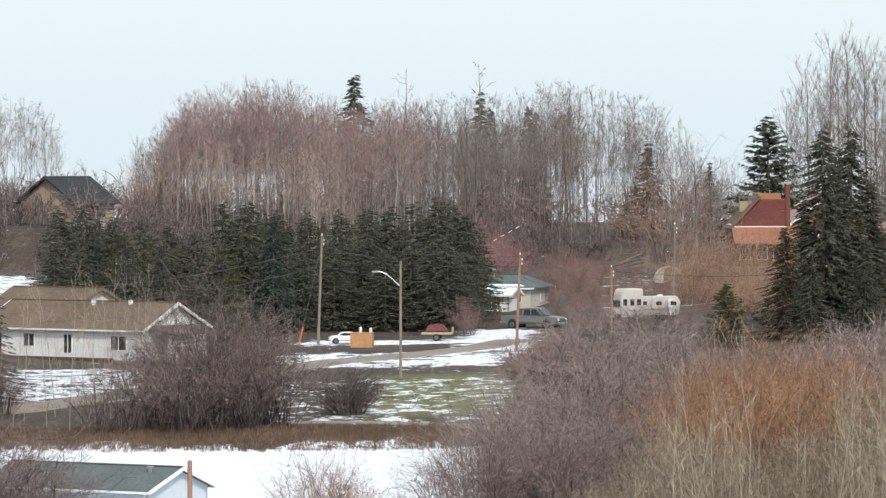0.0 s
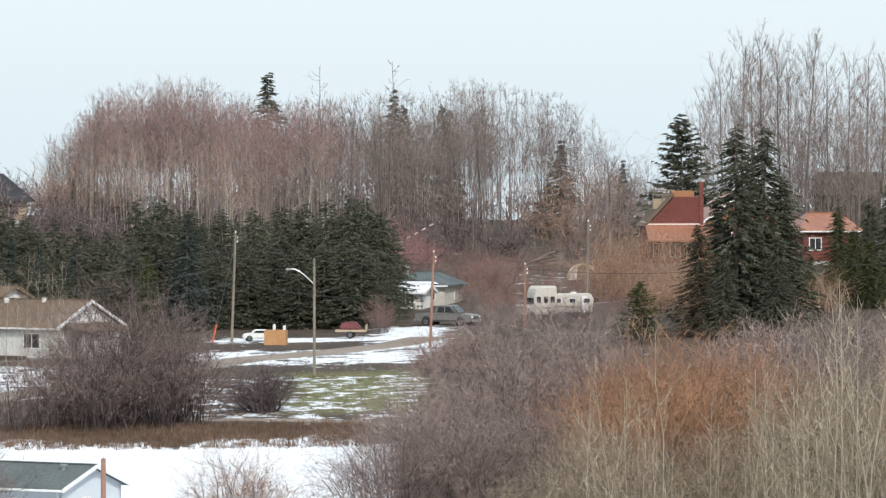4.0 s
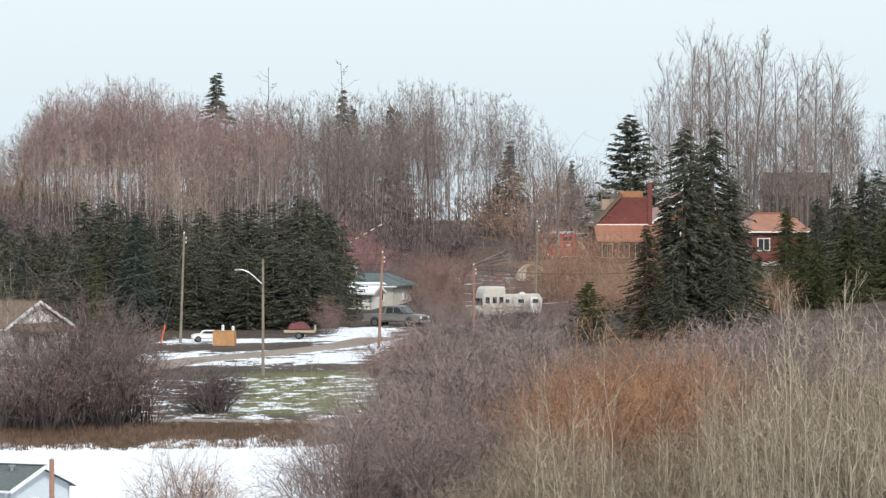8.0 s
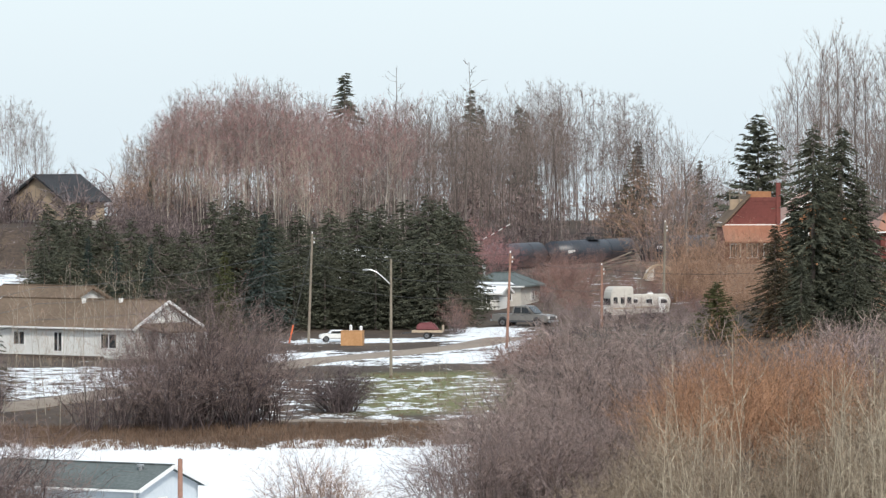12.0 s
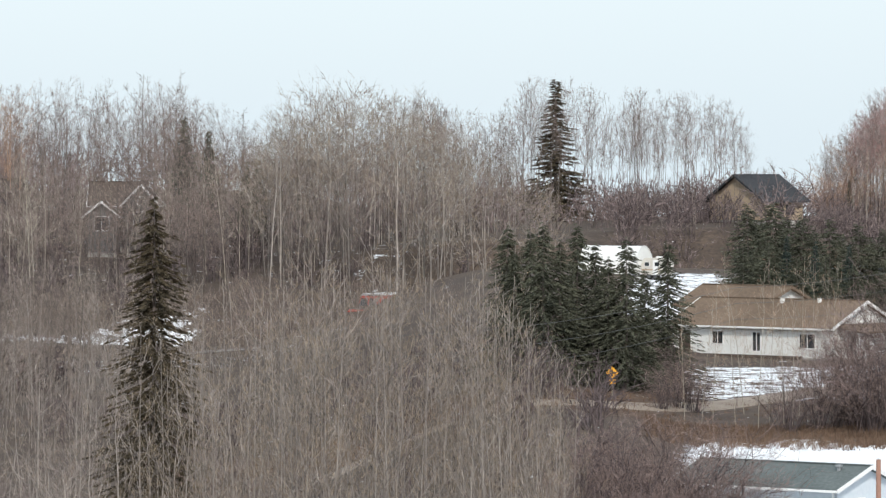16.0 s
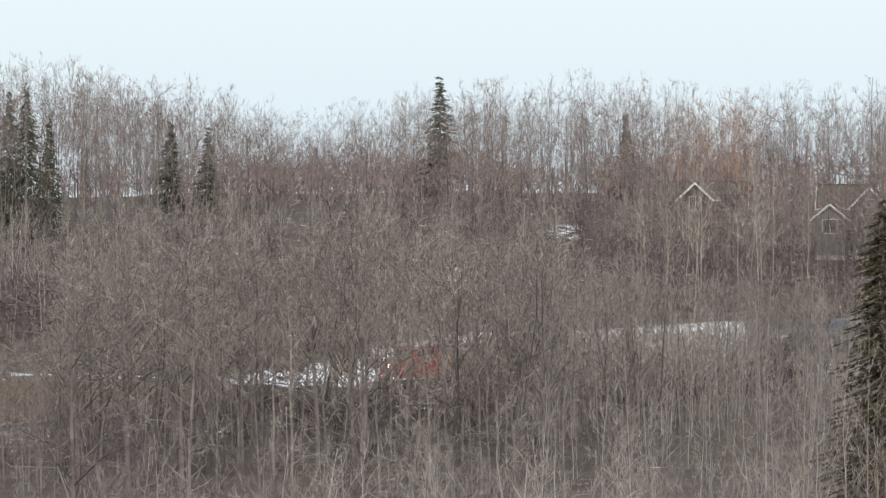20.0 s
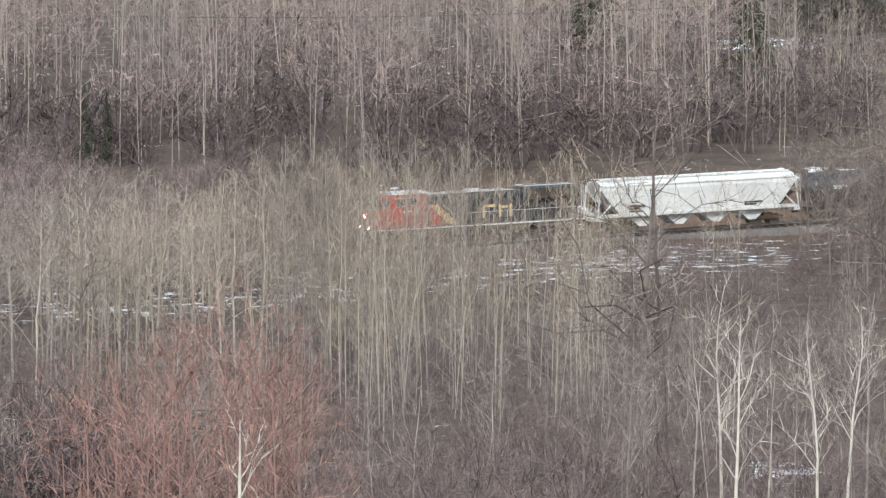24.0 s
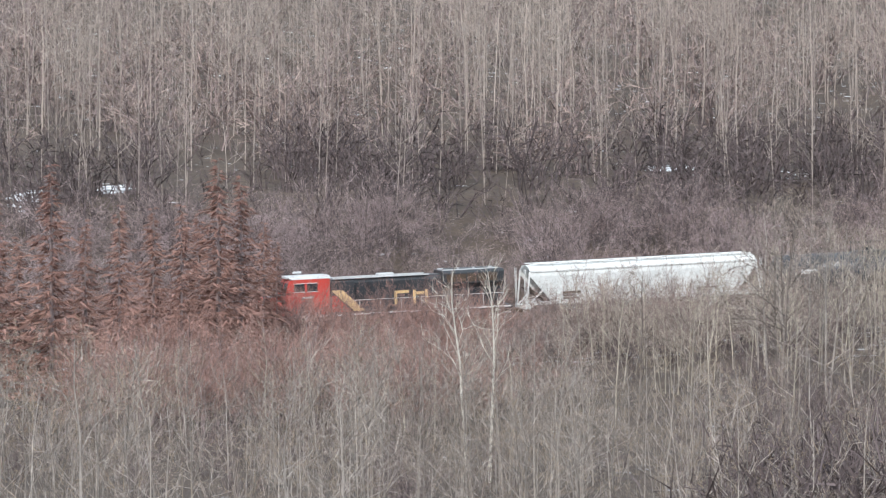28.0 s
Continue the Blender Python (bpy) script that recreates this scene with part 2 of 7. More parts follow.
def within(b, d, b0, b1, d0, d1, eb=60, ed=3):
    return soft_step(b, b0 - eb, b0 + eb) * (1 - soft_step(b, b1 - eb, b1 + eb)) * soft_step(d, d0 - ed, d0 + ed) * (1 - soft_step(d, d1 - ed, d1 + ed))


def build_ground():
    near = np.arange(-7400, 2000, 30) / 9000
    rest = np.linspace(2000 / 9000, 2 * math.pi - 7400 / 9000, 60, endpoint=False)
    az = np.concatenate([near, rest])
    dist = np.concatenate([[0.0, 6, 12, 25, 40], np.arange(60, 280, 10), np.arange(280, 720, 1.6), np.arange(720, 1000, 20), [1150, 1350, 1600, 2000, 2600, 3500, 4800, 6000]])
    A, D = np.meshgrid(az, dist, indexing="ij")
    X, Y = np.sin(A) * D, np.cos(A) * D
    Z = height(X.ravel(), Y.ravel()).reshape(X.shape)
    na, nd = A.shape
    i, j = np.meshgrid(np.arange(na), np.arange(nd - 1), indexing="ij")
    p, q = i * nd + j, ((i + 1) % na) * nd + j
    quads = np.stack([p, q, q + 1, p + 1], -1).reshape(-1, 4)
    me = mesh_np("ground", np.stack([X, Y, Z], -1).reshape(-1, 3), quads, [GROUND], smooth=True)
    b = ((np.degrees(A) + 180) % 360 - 180).ravel() * 50 * math.pi
    d = D.ravel()
    snow = np.full(len(b), 0.12)
    wavy = d + 2.4 * np.sin(b * 0.013) + 1.6 * np.sin(b * 0.037 + 1)
    snow = np.maximum(snow, 1.2 * within(b, wavy, -780, 60, 296, 340))             # the open field
    snow = np.maximum(snow, 0.42 * within(b, d, -330, 150, 352, 392))            # the lawn
    snow = np.maximum(snow, 0.62 * within(b, d, -300, 160, 402, 420))
    snow = np.maximum(snow, 0.75 * within(b, d, -270, 130, 428, 436))
    snow = np.maximum(snow, 0.85 * within(b, d, 30, 170, 418, 448))
    snow = np.maximum(snow, 0.58 * within(b, d, -800, -330, 372, 408))
    snow = np.maximum(snow, 0.6 * within(b, d, -900, -700, 450, 520))
    snow = np.maximum(snow, 0.3 * within(b, d, 250, 700, 470, 520))
    snow = np.maximum(snow, 0.2 * within(b, d, -7200, -1200, 540, 700, 100, 20))
    for b0, b1, d0, d1 in ((-3480, -3310, 586, 606), (-3040, -2950, 546, 558), (-2510, -2450, 556, 572), (-2320, -2260, 590, 606), (-6160, -6090, 462, 476), (-5200, -5080, 484, 494), (-4950, -4900, 480, 490), (-2840, -2630, 318, 336), (-3430, -3290, 262, 276), (-5400, -5380, 440, 450), (-6320, -6250, 455, 470)):
        snow = np.maximum(snow, 0.6 * within(b, d, b0, b1, d0, d1, 30, 5))
    side = d - track_dist(b)
    snow = np.maximum(snow, 0.46 * within(b, side, -3900, -2950, 17, 24, 100, 3))
    snow = np.maximum(snow, 0.58 * within(b, side, -2900, -1650, 13, 24, 50, 3))
    snow = np.maximum(snow, 0.3 * within(b, side, -6800, -1300, -26, -6, 100, 4))
    snow = np.maximum(snow, 0.36 * within(b, side, -4850, -3300, -42, -6, 100, 6))
    green = within(b, d, -150, 130, 360, 395) * 0.8
    sedge = np.maximum(0.5 * within(b, wavy, -850, -120, 340, 350), 0.65 * within(b, side, -3900, -2900, 5, 18, 60, 3))
    sedge = np.maximum(sedge, within(b, d, 200, 480, 450, 620) * 0.6)
    sedge = np.maximum(sedge, within(b, d, -1700, -850, 350, 372) * 0.8)
    sedge = np.maximum(sedge, within(b, d, -3850, -3690, 250, 266))
    for key, values in (("snow", snow), ("green", green), ("sedge", sedge)):
        layer = me.attributes.new(key, "FLOAT", "POINT")
        layer.data.foreach_set("value", values.astype(np.float32))
    tagged(new("ground", me), "brown dead grass ground with patches of old snow", "ground", kind="structure")


# the railway: a straight line that falls gently to the left
FOOT_B, FOOT_D, TRACK_V, TRACK_S = -7886, 394.0, 21.53, 692.0
FOOT = Vector((math.sin(FOOT_B / 9000) * FOOT_D, math.cos(FOOT_B / 9000) * FOOT_D, 0))
ALONG = Vector((FOOT.y, -FOOT.x, 0)).normalized()   # towards the right, where the train comes from


def track_dist(b):
    return FOOT_D / np.cos(np.clip((np.asarray(b, float) - FOOT_B) / 9000, -1.2, 1.25))


def rail_height(s):
    """Height of the rail heads, s metres to the right of the line's nearest point."""
    at = np.interp(s + np.linspace(-50, 50, 11), [-300, 60, 150, 215, 326, 500, 700, 1000], [33.0, 29.2, 25.5, 23.6, 19.4, 14.2, 13.0, 12.6])
    return EYE - float(at.mean())


def on_track(s, up=0.0):
    p = FOOT + ALONG * s
    return Vector((p.x, p.y, rail_height(s) + up))


# ---- parts and plants ----
def part(name, bm, material, parent, label=""):
    """Links a bmesh as one mesh object under a thing or a part."""
    me = bpy.data.meshes.new(name)
    bm.to_mesh(me)
    bm.free()
    me.materials.append(material)
    ob = new(name, me)
    ob.parent = parent
    return tagged(ob, label)


def part_np(name, verts, faces, material, parent, label=""):
    ob = new(name, mesh_np(name, verts, faces, [material]))
    ob.parent = parent
    return tagged(ob, label)


def tube(points, radii, sides):
    """Corners and triangles of a tapered tube along points."""
    pts, n = np.asarray(points, float), len(points)
    way = np.gradient(pts, axis=0)
    way /= np.linalg.norm(way, axis=1)[:, None] + 1e-9
    ref = np.where(np.abs(way[:, 2:3]) > 0.9, [[1.0, 0, 0]], [[0, 0, 1.0]])
    u = np.cross(way, ref)
    u /= np.linalg.norm(u, axis=1)[:, None] + 1e-9
    w = np.cross(way, u)
    ang = np.arange(sides) * 2 * math.pi / sides
    ring = pts[:, None] + np.asarray(radii)[:, None, None] * (np.cos(ang)[None, :, None] * u[:, None] + np.sin(ang)[None, :, None] * w[:, None])
    i, j = np.meshgrid(np.arange(n - 1), np.arange(sides), indexing="ij")
    a, b = i * sides + j, i * sides + (j + 1) % sides
    f = np.concatenate([np.stack([a, b, b + sides], -1).reshape(-1, 3), np.stack([a, b + sides, a + sides], -1).reshape(-1, 3)])
    return ring.reshape(-1, 3), f


class Pile:
    """Gathers corners and triangles."""

    def __init__(self):
        self.v, self.f, self.n = [], [], 0

    def add(self, v, f):
        self.v.append(v)
        self.f.append(f + self.n)
        self.n += len(v)

    def slivers(self, base, way, length, width, rng):
        """Thin tapering twigs."""
        m = len(base)
        side = np.cross(way, rng.normal(size=(m, 3)))
        side /= np.linalg.norm(side, axis=1)[:, None] + 1e-9
        v = np.stack([base - side * width[:, None] / 2, base + side * width[:, None] / 2, base + way * length[:, None]], 1).reshape(-1, 3)
        self.add(v, np.arange(m * 3).reshape(-1, 3))

    def get(self):
        return (np.concatenate(self.v), np.concatenate(self.f)) if self.v else (np.zeros((0, 3)), np.zeros((0, 3), int))


def unit(a):
    return a / (np.linalg.norm(a, axis=-1, keepdims=True) + 1e-9)


def crowned(wood, boughs, fine):
    """Stem; crown of boughs and twigs; how many of the crown's faces are boughs."""
    bv, bf = boughs.get()
    both = Pile()
    both.add(bv, bf)
    both.add(*fine.get())
    return wood.get(), both.get(), len(bf)


def bare_tree(seed, high, girth, limbs, twigs, subs, start=0.35, spread=0.22, rise=1.0, sides=4, wide=0.03, stems=1, curl=0.25, flat=False, wild=0.55):
    """A leafless tree: trunk with limbs, and its twigs. Returns two meshes' corners and triangles."""
    rng = np.random.default_rng(seed)
    wood, boughs, fine = Pile(), Pile(), Pile()
    for stem in range(stems):
        k = 7
        zs = np.linspace(0, high * (1 if stem == 0 else rng.uniform(0.7, 0.98)), k)
        drift = np.cumsum(rng.normal(0, 0.012 * high, (k, 2)), 0) * (zs / high)[:, None]
        lean = rng.normal(0, 0.03 if stems == 1 else 0.13, 2)
        foot = rng.normal(0, 0.3, 2) if stems > 1 else np.zeros(2)
        trunk = np.column_stack([drift + np.outer(zs, lean) + foot, zs])
        wood.add(*tube(trunk, np.maximum(girth * (1 - zs / (zs[-1] * 1.03)) ** 0.8, 0.012), sides))
        n = max(3, int(limbs / stems ** 0.5))
        for q in range(n):
            f = start + (1 - start) * (q + rng.uniform(0, 1)) / n * 0.97
            p = np.array([np.interp(f * zs[-1], zs, trunk[:, c]) for c in range(3)])
            a = rng.uniform(0, 2 * math.pi)
            reach = high * spread * (0.25 + 1.1 * (1 - f) ** 0.6) * rng.uniform(0.55, 1.25)
            out = unit(np.array([math.cos(a), math.sin(a), rise * rng.uniform(0.5, 1.6)]))
            mid = p + out * reach * 0.5 + rng.normal(0, 0.06 * reach, 3)
            end = mid + unit(out + np.array([0, 0, curl * 2]) + rng.normal(0, 0.25, 3)) * reach * 0.5
            r = max(0.012, girth * 0.42 * (1 - f) ** 0.7)
            if flat:
                boughs.slivers(p[None], unit((end - p)[None]), np.array([np.linalg.norm(end - p)]), np.array([r * 1.6]), rng)
                mid = (p + end) / 2
            else:
                boughs.add(*tube([p, mid, end], [r, r * 0.6, 0.008], 3))
            t = rng.uniform(0.2, 1.0, twigs)[:, None]
            base = np.where(t < 0.5, p + (mid - p) * t * 2, mid + (end - mid) * (t * 2 - 1))
            way = unit(out + rng.normal(0, wild, (twigs, 3)) + [0, 0, curl])
            ln = reach * rng.uniform(0.3, 0.8, twigs)
            fine.slivers(base, way, ln, np.full(twigs, wide), rng)
            if subs:
                s = rng.uniform(0.2, 0.95, (twigs, subs, 1))
                b2 = (base[:, None] + way[:, None] * ln[:, None, None] * s).reshape(-1, 3)
                w2 = unit(np.repeat(way, subs, 0) + rng.normal(0, wild * 1.1, (twigs * subs, 3)) + [0, 0, curl * 0.6])
                fine.slivers(b2, w2, np.repeat(ln, subs) * rng.uniform(0.3, 0.75, twigs * subs), np.full(twigs * subs, wide * 0.75), rng)
    return crowned(wood, boughs, fine)


def limbed(seed, high, girth, limbs, subs, twigs, start=0.35, spread=0.2, rise=1.1, sides=4, wide=0.016, curl=0.25, crook=0.35, flat=False):
    """A leafless tree with crooked limbs that fork, and fine twigs on the forks."""
    rng = np.random.default_rng(seed)
    wood, boughs, fine = Pile(), Pile(), Pile()
    k = 8
    zs = np.linspace(0, high, k)
    drift = np.cumsum(rng.normal(0, 0.011 * high * (0.5 + crook), (k, 2)), 0) * (zs / high)[:, None]
    trunk = np.column_stack([drift + np.outer(zs, rng.normal(0, 0.025, 2)), zs])
    wood.add(*tube(trunk, np.maximum(girth * (1 - zs / (high * 1.03)) ** 0.75, min(0.012, girth * 0.3)), sides))
    for q in range(limbs):
        f = start + (1 - start) * (q + rng.uniform(0, 1)) / limbs * 0.97
        p = np.array([np.interp(f * high, zs, trunk[:, c]) for c in range(3)])
        a = rng.uniform(0, 2 * math.pi)
        reach = high * spread * (0.3 + 1.1 * (1 - f) ** 0.6) * rng.uniform(0.5, 1.3)
        out = unit(np.array([math.cos(a), math.sin(a), rise * rng.uniform(0.4, 1.6)]))
        one = p + out * reach * 0.4
        w1 = unit(out + rng.normal(0, crook, 3) + [0, 0, curl])
        two = one + w1 * reach * 0.35
        w2 = unit(w1 + rng.normal(0, crook, 3) + [0, 0, curl])
        end = two + w2 * reach * 0.35
        r = max(min(0.013, girth * 0.35), girth * 0.45 * (1 - f) ** 0.7)
        line = np.array([p, one, two, end])
        if flat:
            boughs.slivers(p[None], unit((two - p)[None]), np.array([np.linalg.norm(two - p) * 1.15]), np.array([r * 1.8]), rng)
        else:
            boughs.add(*tube(line, [r, r * 0.7, r * 0.45, 0.006], 3))
        t = rng.uniform(0.6, 3.0, subs)
        i = np.minimum(t.astype(int), 2)
        base = line[i] + (line[i + 1] - line[i]) * (t - i)[:, None]
        way = unit(unit(line[i + 1] - line[i]) + rng.normal(0, 0.5, (subs, 3)) + [0, 0, curl])
        ln = reach * rng.uniform(0.32, 0.7, subs)
        knee = base + way * ln[:, None] * 0.5
        way2 = unit(way + rng.normal(0, crook * 1.2, (subs, 3)) + [0, 0, curl])
        boughs.slivers(base, way, ln * 0.62, np.full(subs, wide * 2.0), rng)
        boughs.slivers(knee, way2, ln * 0.6, np.full(subs, wide * 1.4), rng)
        if twigs:
            s = rng.uniform(0.15, 1.05, (subs, twigs, 1))
            b2 = np.where(s < 0.5, base[:, None] + way[:, None] * ln[:, None, None] * s, knee[:, None] + way2[:, None] * ln[:, None, None] * (s - 0.5)).reshape(-1, 3)
            d2 = unit(np.repeat(way2, twigs, 0) + rng.normal(0, 0.48, (subs * twigs, 3)) + [0, 0, curl * 0.7])
            fine.slivers(b2, d2, np.repeat(ln, twigs) * rng.uniform(0.3, 0.7, subs * twigs), np.full(subs * twigs, wide), rng)
    return crowned(wood, boughs, fine)


def thicket(seed, high, across, stems, subs, twigs, wide=0.02, girth=0.045, crook=0.3, sides=3):
    """A bush of arching stems that fork again and again."""
    rng = np.random.default_rng(seed)
    wood, boughs, fine = Pile(), Pile(), Pile()
    for q in range(stems):
        a, r = rng.uniform(0, 2 * math.pi), math.sqrt((q + rng.uniform(0, 1)) / stems)
        out = np.array([math.cos(a), math.sin(a), 0])
        foot = out * r * across * 0.13
        top = out * r * across * 0.47 * rng.uniform(0.8, 1.1) + [0, 0, high * math.sqrt(max(0.05, 1 - 0.86 * r * r)) * rng.uniform(0.72, 0.97)]
        bend = rng.normal(0, 1, (2, 3)) * crook * 0.16 * high * [1, 1, 0.5]
        one = foot * 0.68 + top * 0.32 + bend[0] - out * across * 0.04 + [0, 0, high * 0.07]
        two = foot * 0.32 + top * 0.68 + bend[1] + [0, 0, high * 0.05]
        line = np.array([foot, one, two, top])
        (boughs if q else wood).add(*tube(line, [girth, girth * 0.75, girth * 0.5, 0.008], sides))
        t = rng.uniform(0.5, 3.0, subs)
        i = np.minimum(t.astype(int), 2)
        base = line[i] + (line[i + 1] - line[i]) * (t - i)[:, None]
        way = unit(unit(line[i + 1] - line[i]) * 0.8 + out * 0.3 + rng.normal(0, 0.55, (subs, 3)))
        ln = high * rng.uniform(0.14, 0.34, subs)
        knee = base + way * ln[:, None] * 0.5
        way2 = unit(way + rng.normal(0, 0.4, (subs, 3)) + [0, 0, 0.15])
        boughs.slivers(base, way, ln * 0.62, np.full(subs, wide * 1.9), rng)
        fine.slivers(knee, way2, ln * 0.65, np.full(subs, wide * 1.4), rng)
        u = rng.uniform(0.1, 1.1, (subs, twigs, 1))
        b2 = np.where(u < 0.5, base[:, None] + way[:, None] * ln[:, None, None] * u, knee[:, None] + way2[:, None] * ln[:, None, None] * (u - 0.5)).reshape(-1, 3)
        d2 = unit(np.repeat(way2, twigs, 0) + rng.normal(0, 0.65, (subs * twigs, 3)))
        fine.slivers(b2, d2, np.repeat(ln, twigs) * rng.uniform(0.3, 0.7, subs * twigs), np.full(subs * twigs, wide), rng)
    return crowned(wood, boughs, fine)


def conifer(seed, high, across, gap=0.42, droop=0.35, ragged=0.25, bare=0.04, dense=9, tip=1.0, slim=1.0, fineness=1.0):
    """A spruce: trunk, and whorls of branches hung with needle sprays."""
    rng = np.random.default_rng(seed)
    wood, fine = Pile(), Pile()
    wood.add(*tube([(0, 0, 0), (0, 0, high * 0.5), (0, 0, high)], [high * 0.013, high * 0.008, 0.01], 5))
    z = high * bare
    while z < high * 0.985:
        f = z / high
        reach = across / 2 * (1 - f) ** (0.82 * tip) * (0.75 if f < 0.08 else 1)
        n = 5 + int(5 * reach / (across / 2))
        for q in range(n):
            a = rng.uniform(0, 2 * math.pi)
            r = max(0.16, reach * rng.uniform(1 - ragged * 1.6, 1 + ragged * 0.6))
            out = np.array([math.cos(a), math.sin(a), 0.0])
            m = max(4, int(dense * (0.35 + 0.65 * r / (across / 2))))
            t = np.sort(rng.uniform(0.12, 1, m))[:, None]
            sag = -droop * r * t ** 1.3 + 0.12 * r * t ** 3
            base = np.array([0, 0, z + rng.uniform(-0.4, 0.4)]) + out * r * t
            base[:, 2:] += sag
            side = np.array([-out[1], out[0], 0])
            sgn = rng.choice([-1.0, 1.0], m)[:, None]
            way = unit(out * rng.uniform(0.5, 1.1, (m, 1)) + side * sgn * rng.uniform(0.2, 0.9, (m, 1)) + [0, 0, -0.35] + rng.normal(0, 0.18, (m, 3)))
            ln = rng.uniform(0.3, 0.6, m) * (0.62 + 0.35 * r / (across / 2)) * fineness
            fine.slivers(base, way, ln * 1.35, ln * rng.uniform(0.42, 0.66, m) * slim, rng)
        z += gap * rng.uniform(0.75, 1.2) * (0.6 + 0.4 * (1 - f))
    return wood.get(), fine.get(), 0


def plant(name, shapes, bark, leaf, at, turn, label, category="tree", group="", size=1.0, crown="crown", stem="trunk"):
    """One tree or bush as a thing with its parts."""
    (wv, wf), (fv, ff), k = shapes
    thing = new(name)
    thing.matrix_world = Matrix.Translation(at) @ pose(0, 0, -0.05, 0, 0, turn)
    thing.scale = (size, size, size)
    part_np(stem, wv, wf, bark, thing)
    top = new(crown, mesh_np(crown, fv, ff, [leaf, bark], (np.arange(len(ff)) < k).astype(int)))
    top.parent = thing
    return tagged(thing, label, category, group)


def again(thing, at, turn, size):
    """Another of its kind."""
    twin = copy_thing(thing, Matrix.Translation(at) @ pose(0, 0, -0.05, 0, 0, turn))
    twin.scale = (size, size, size)
    return twin


def woods(name, kinds, places, mats, label, category="trees"):
    """Countless trees as one mesh. kinds: shapes; places: rows of x, y, size, kind."""
    vs, fs, mi, n = [], [], [], 0
    rng = np.random.default_rng(len(places) + 7)
    px = np.asarray(places, float)
    pz = height(px[:, 0], px[:, 1]) - 0.1
    for (x, y, size, kind), z in zip(places, pz):
        a = rng.uniform(0, 2 * math.pi)
        ca, sa = math.cos(a) * size, math.sin(a) * size
        tilt = rng.normal(0, 0.035, 2)
        stem, crown, k = kinds[int(kind) % len(kinds)]
        for slot, (v, f) in enumerate((stem, crown)):
            w = np.empty_like(v)
            w[:, 0] = v[:, 0] * ca - v[:, 1] * sa + x + v[:, 2] * tilt[0]
            w[:, 1] = v[:, 0] * sa + v[:, 1] * ca + y + v[:, 2] * tilt[1]
            w[:, 2] = v[:, 2] * size + z
            vs.append(w)
            fs.append(f + n)
            mi.append(((np.arange(len(f)) >= k) * slot).astype(int))
            n += len(v)
    me = mesh_np(name, np.concatenate(vs), np.concatenate(fs), mats, np.concatenate(mi))
    return tagged(new(name, me), label, category, kind="stuff")


def scatter(seed, count, b0, b1, d0, d1, kinds, small=0.75, large=1.15, keep=None):
    """Rows of x, y, size, kind in a stretch of the plan; keep(b, d) thins it out."""
    rng = np.random.default_rng(seed)
    rows = []
    while len(rows) < count:
        b, d = rng.uniform(b0, b1), math.sqrt(rng.uniform(d0 * d0, d1 * d1))
        if keep is None or keep(b, d, rng):
            rows.append((math.sin(b / 9000) * d, math.cos(b / 9000) * d, rng.uniform(small, large), rng.integers(kinds)))
    return rows


def grass(name, seed, count, b0, b1, d0, d1, tall_, material, label, clump=9):
    """Tufts of dead grass as one mesh."""
    rng = np.random.default_rng(seed)
    pile = Pile()
    b, d = np.repeat(rng.uniform(b0, b1, count), clump), np.repeat(rng.uniform(d0, d1, count), clump)
    big = np.repeat(rng.uniform(0.4, 1.0, count) ** 1.5, clump)
    x, y = np.sin(b / 9000) * d + rng.normal(0, 0.18, len(b)), np.cos(b / 9000) * d + rng.normal(0, 0.18, len(b))
    way = unit(np.column_stack([rng.normal(0, 0.4, (len(b), 2)), np.ones(len(b))]))
    pile.slivers(np.column_stack([x, y, height(x, y) - 0.03]), way, tall_ * big * rng.uniform(0.6, 1.1, len(b)), np.full(len(b), 0.05), rng)
    v, f = pile.get()
    return tagged(new(name, mesh_np(name, v, f, [material])), label, "grass", kind="stuff")


def single(name, kinds, places, mats, label, group, category="tree"):
    """Trees as things of their own. kinds: shapes; places: rows of x, y, size, kind."""
    rng, firsts = random.Random(len(places)), {}
    for x, y, size, kind in places:
        k = int(kind) % len(kinds)
        at, turn = Vector((x, y, float(height(x, y)[0]))), rng.uniform(0, 360)
        if k in firsts:
            again(firsts[k], at, turn, size)
        else:
            firsts[k] = plant(name, kinds[k], mats[0], mats[1], at, turn, label, category, group, size)


# ---- building blocks ----
def box(bm, cx, cy, cz, sx, sy, sz, turn=None):
    """A box by its centre and size."""
    m = Matrix.Translation((cx, cy, cz)) @ (turn or Matrix()) @ Matrix.Diagonal((sx, sy, sz, 1))
    bmesh.ops.create_cube(bm, size=1, matrix=m)
    return bm


def beam(bm, p, q, w, h):
    """A bar from p to q."""
    p, q = Vector(p), Vector(q)
    d = q - p
    rot = d.to_track_quat("X", "Z").to_matrix().to_4x4()
    bmesh.ops.create_cube(bm, size=1, matrix=Matrix.Translation((p + q) / 2) @ rot @ Matrix.Diagonal((d.length, w, h, 1)))
    return bm


def rod(bm, p, q, r0, r1=None, sides=10):
    """A round bar from p to q."""
    p, q = Vector(p), Vector(q)
    d = q - p
    rot = d.to_track_quat("Z", "Y").to_matrix().to_4x4()
    bmesh.ops.create_cone(bm, cap_ends=True, segments=sides, radius1=r0, radius2=r0 if r1 is None else r1, depth=d.length, matrix=Matrix.Translation((p + q) / 2) @ rot)
    return bm


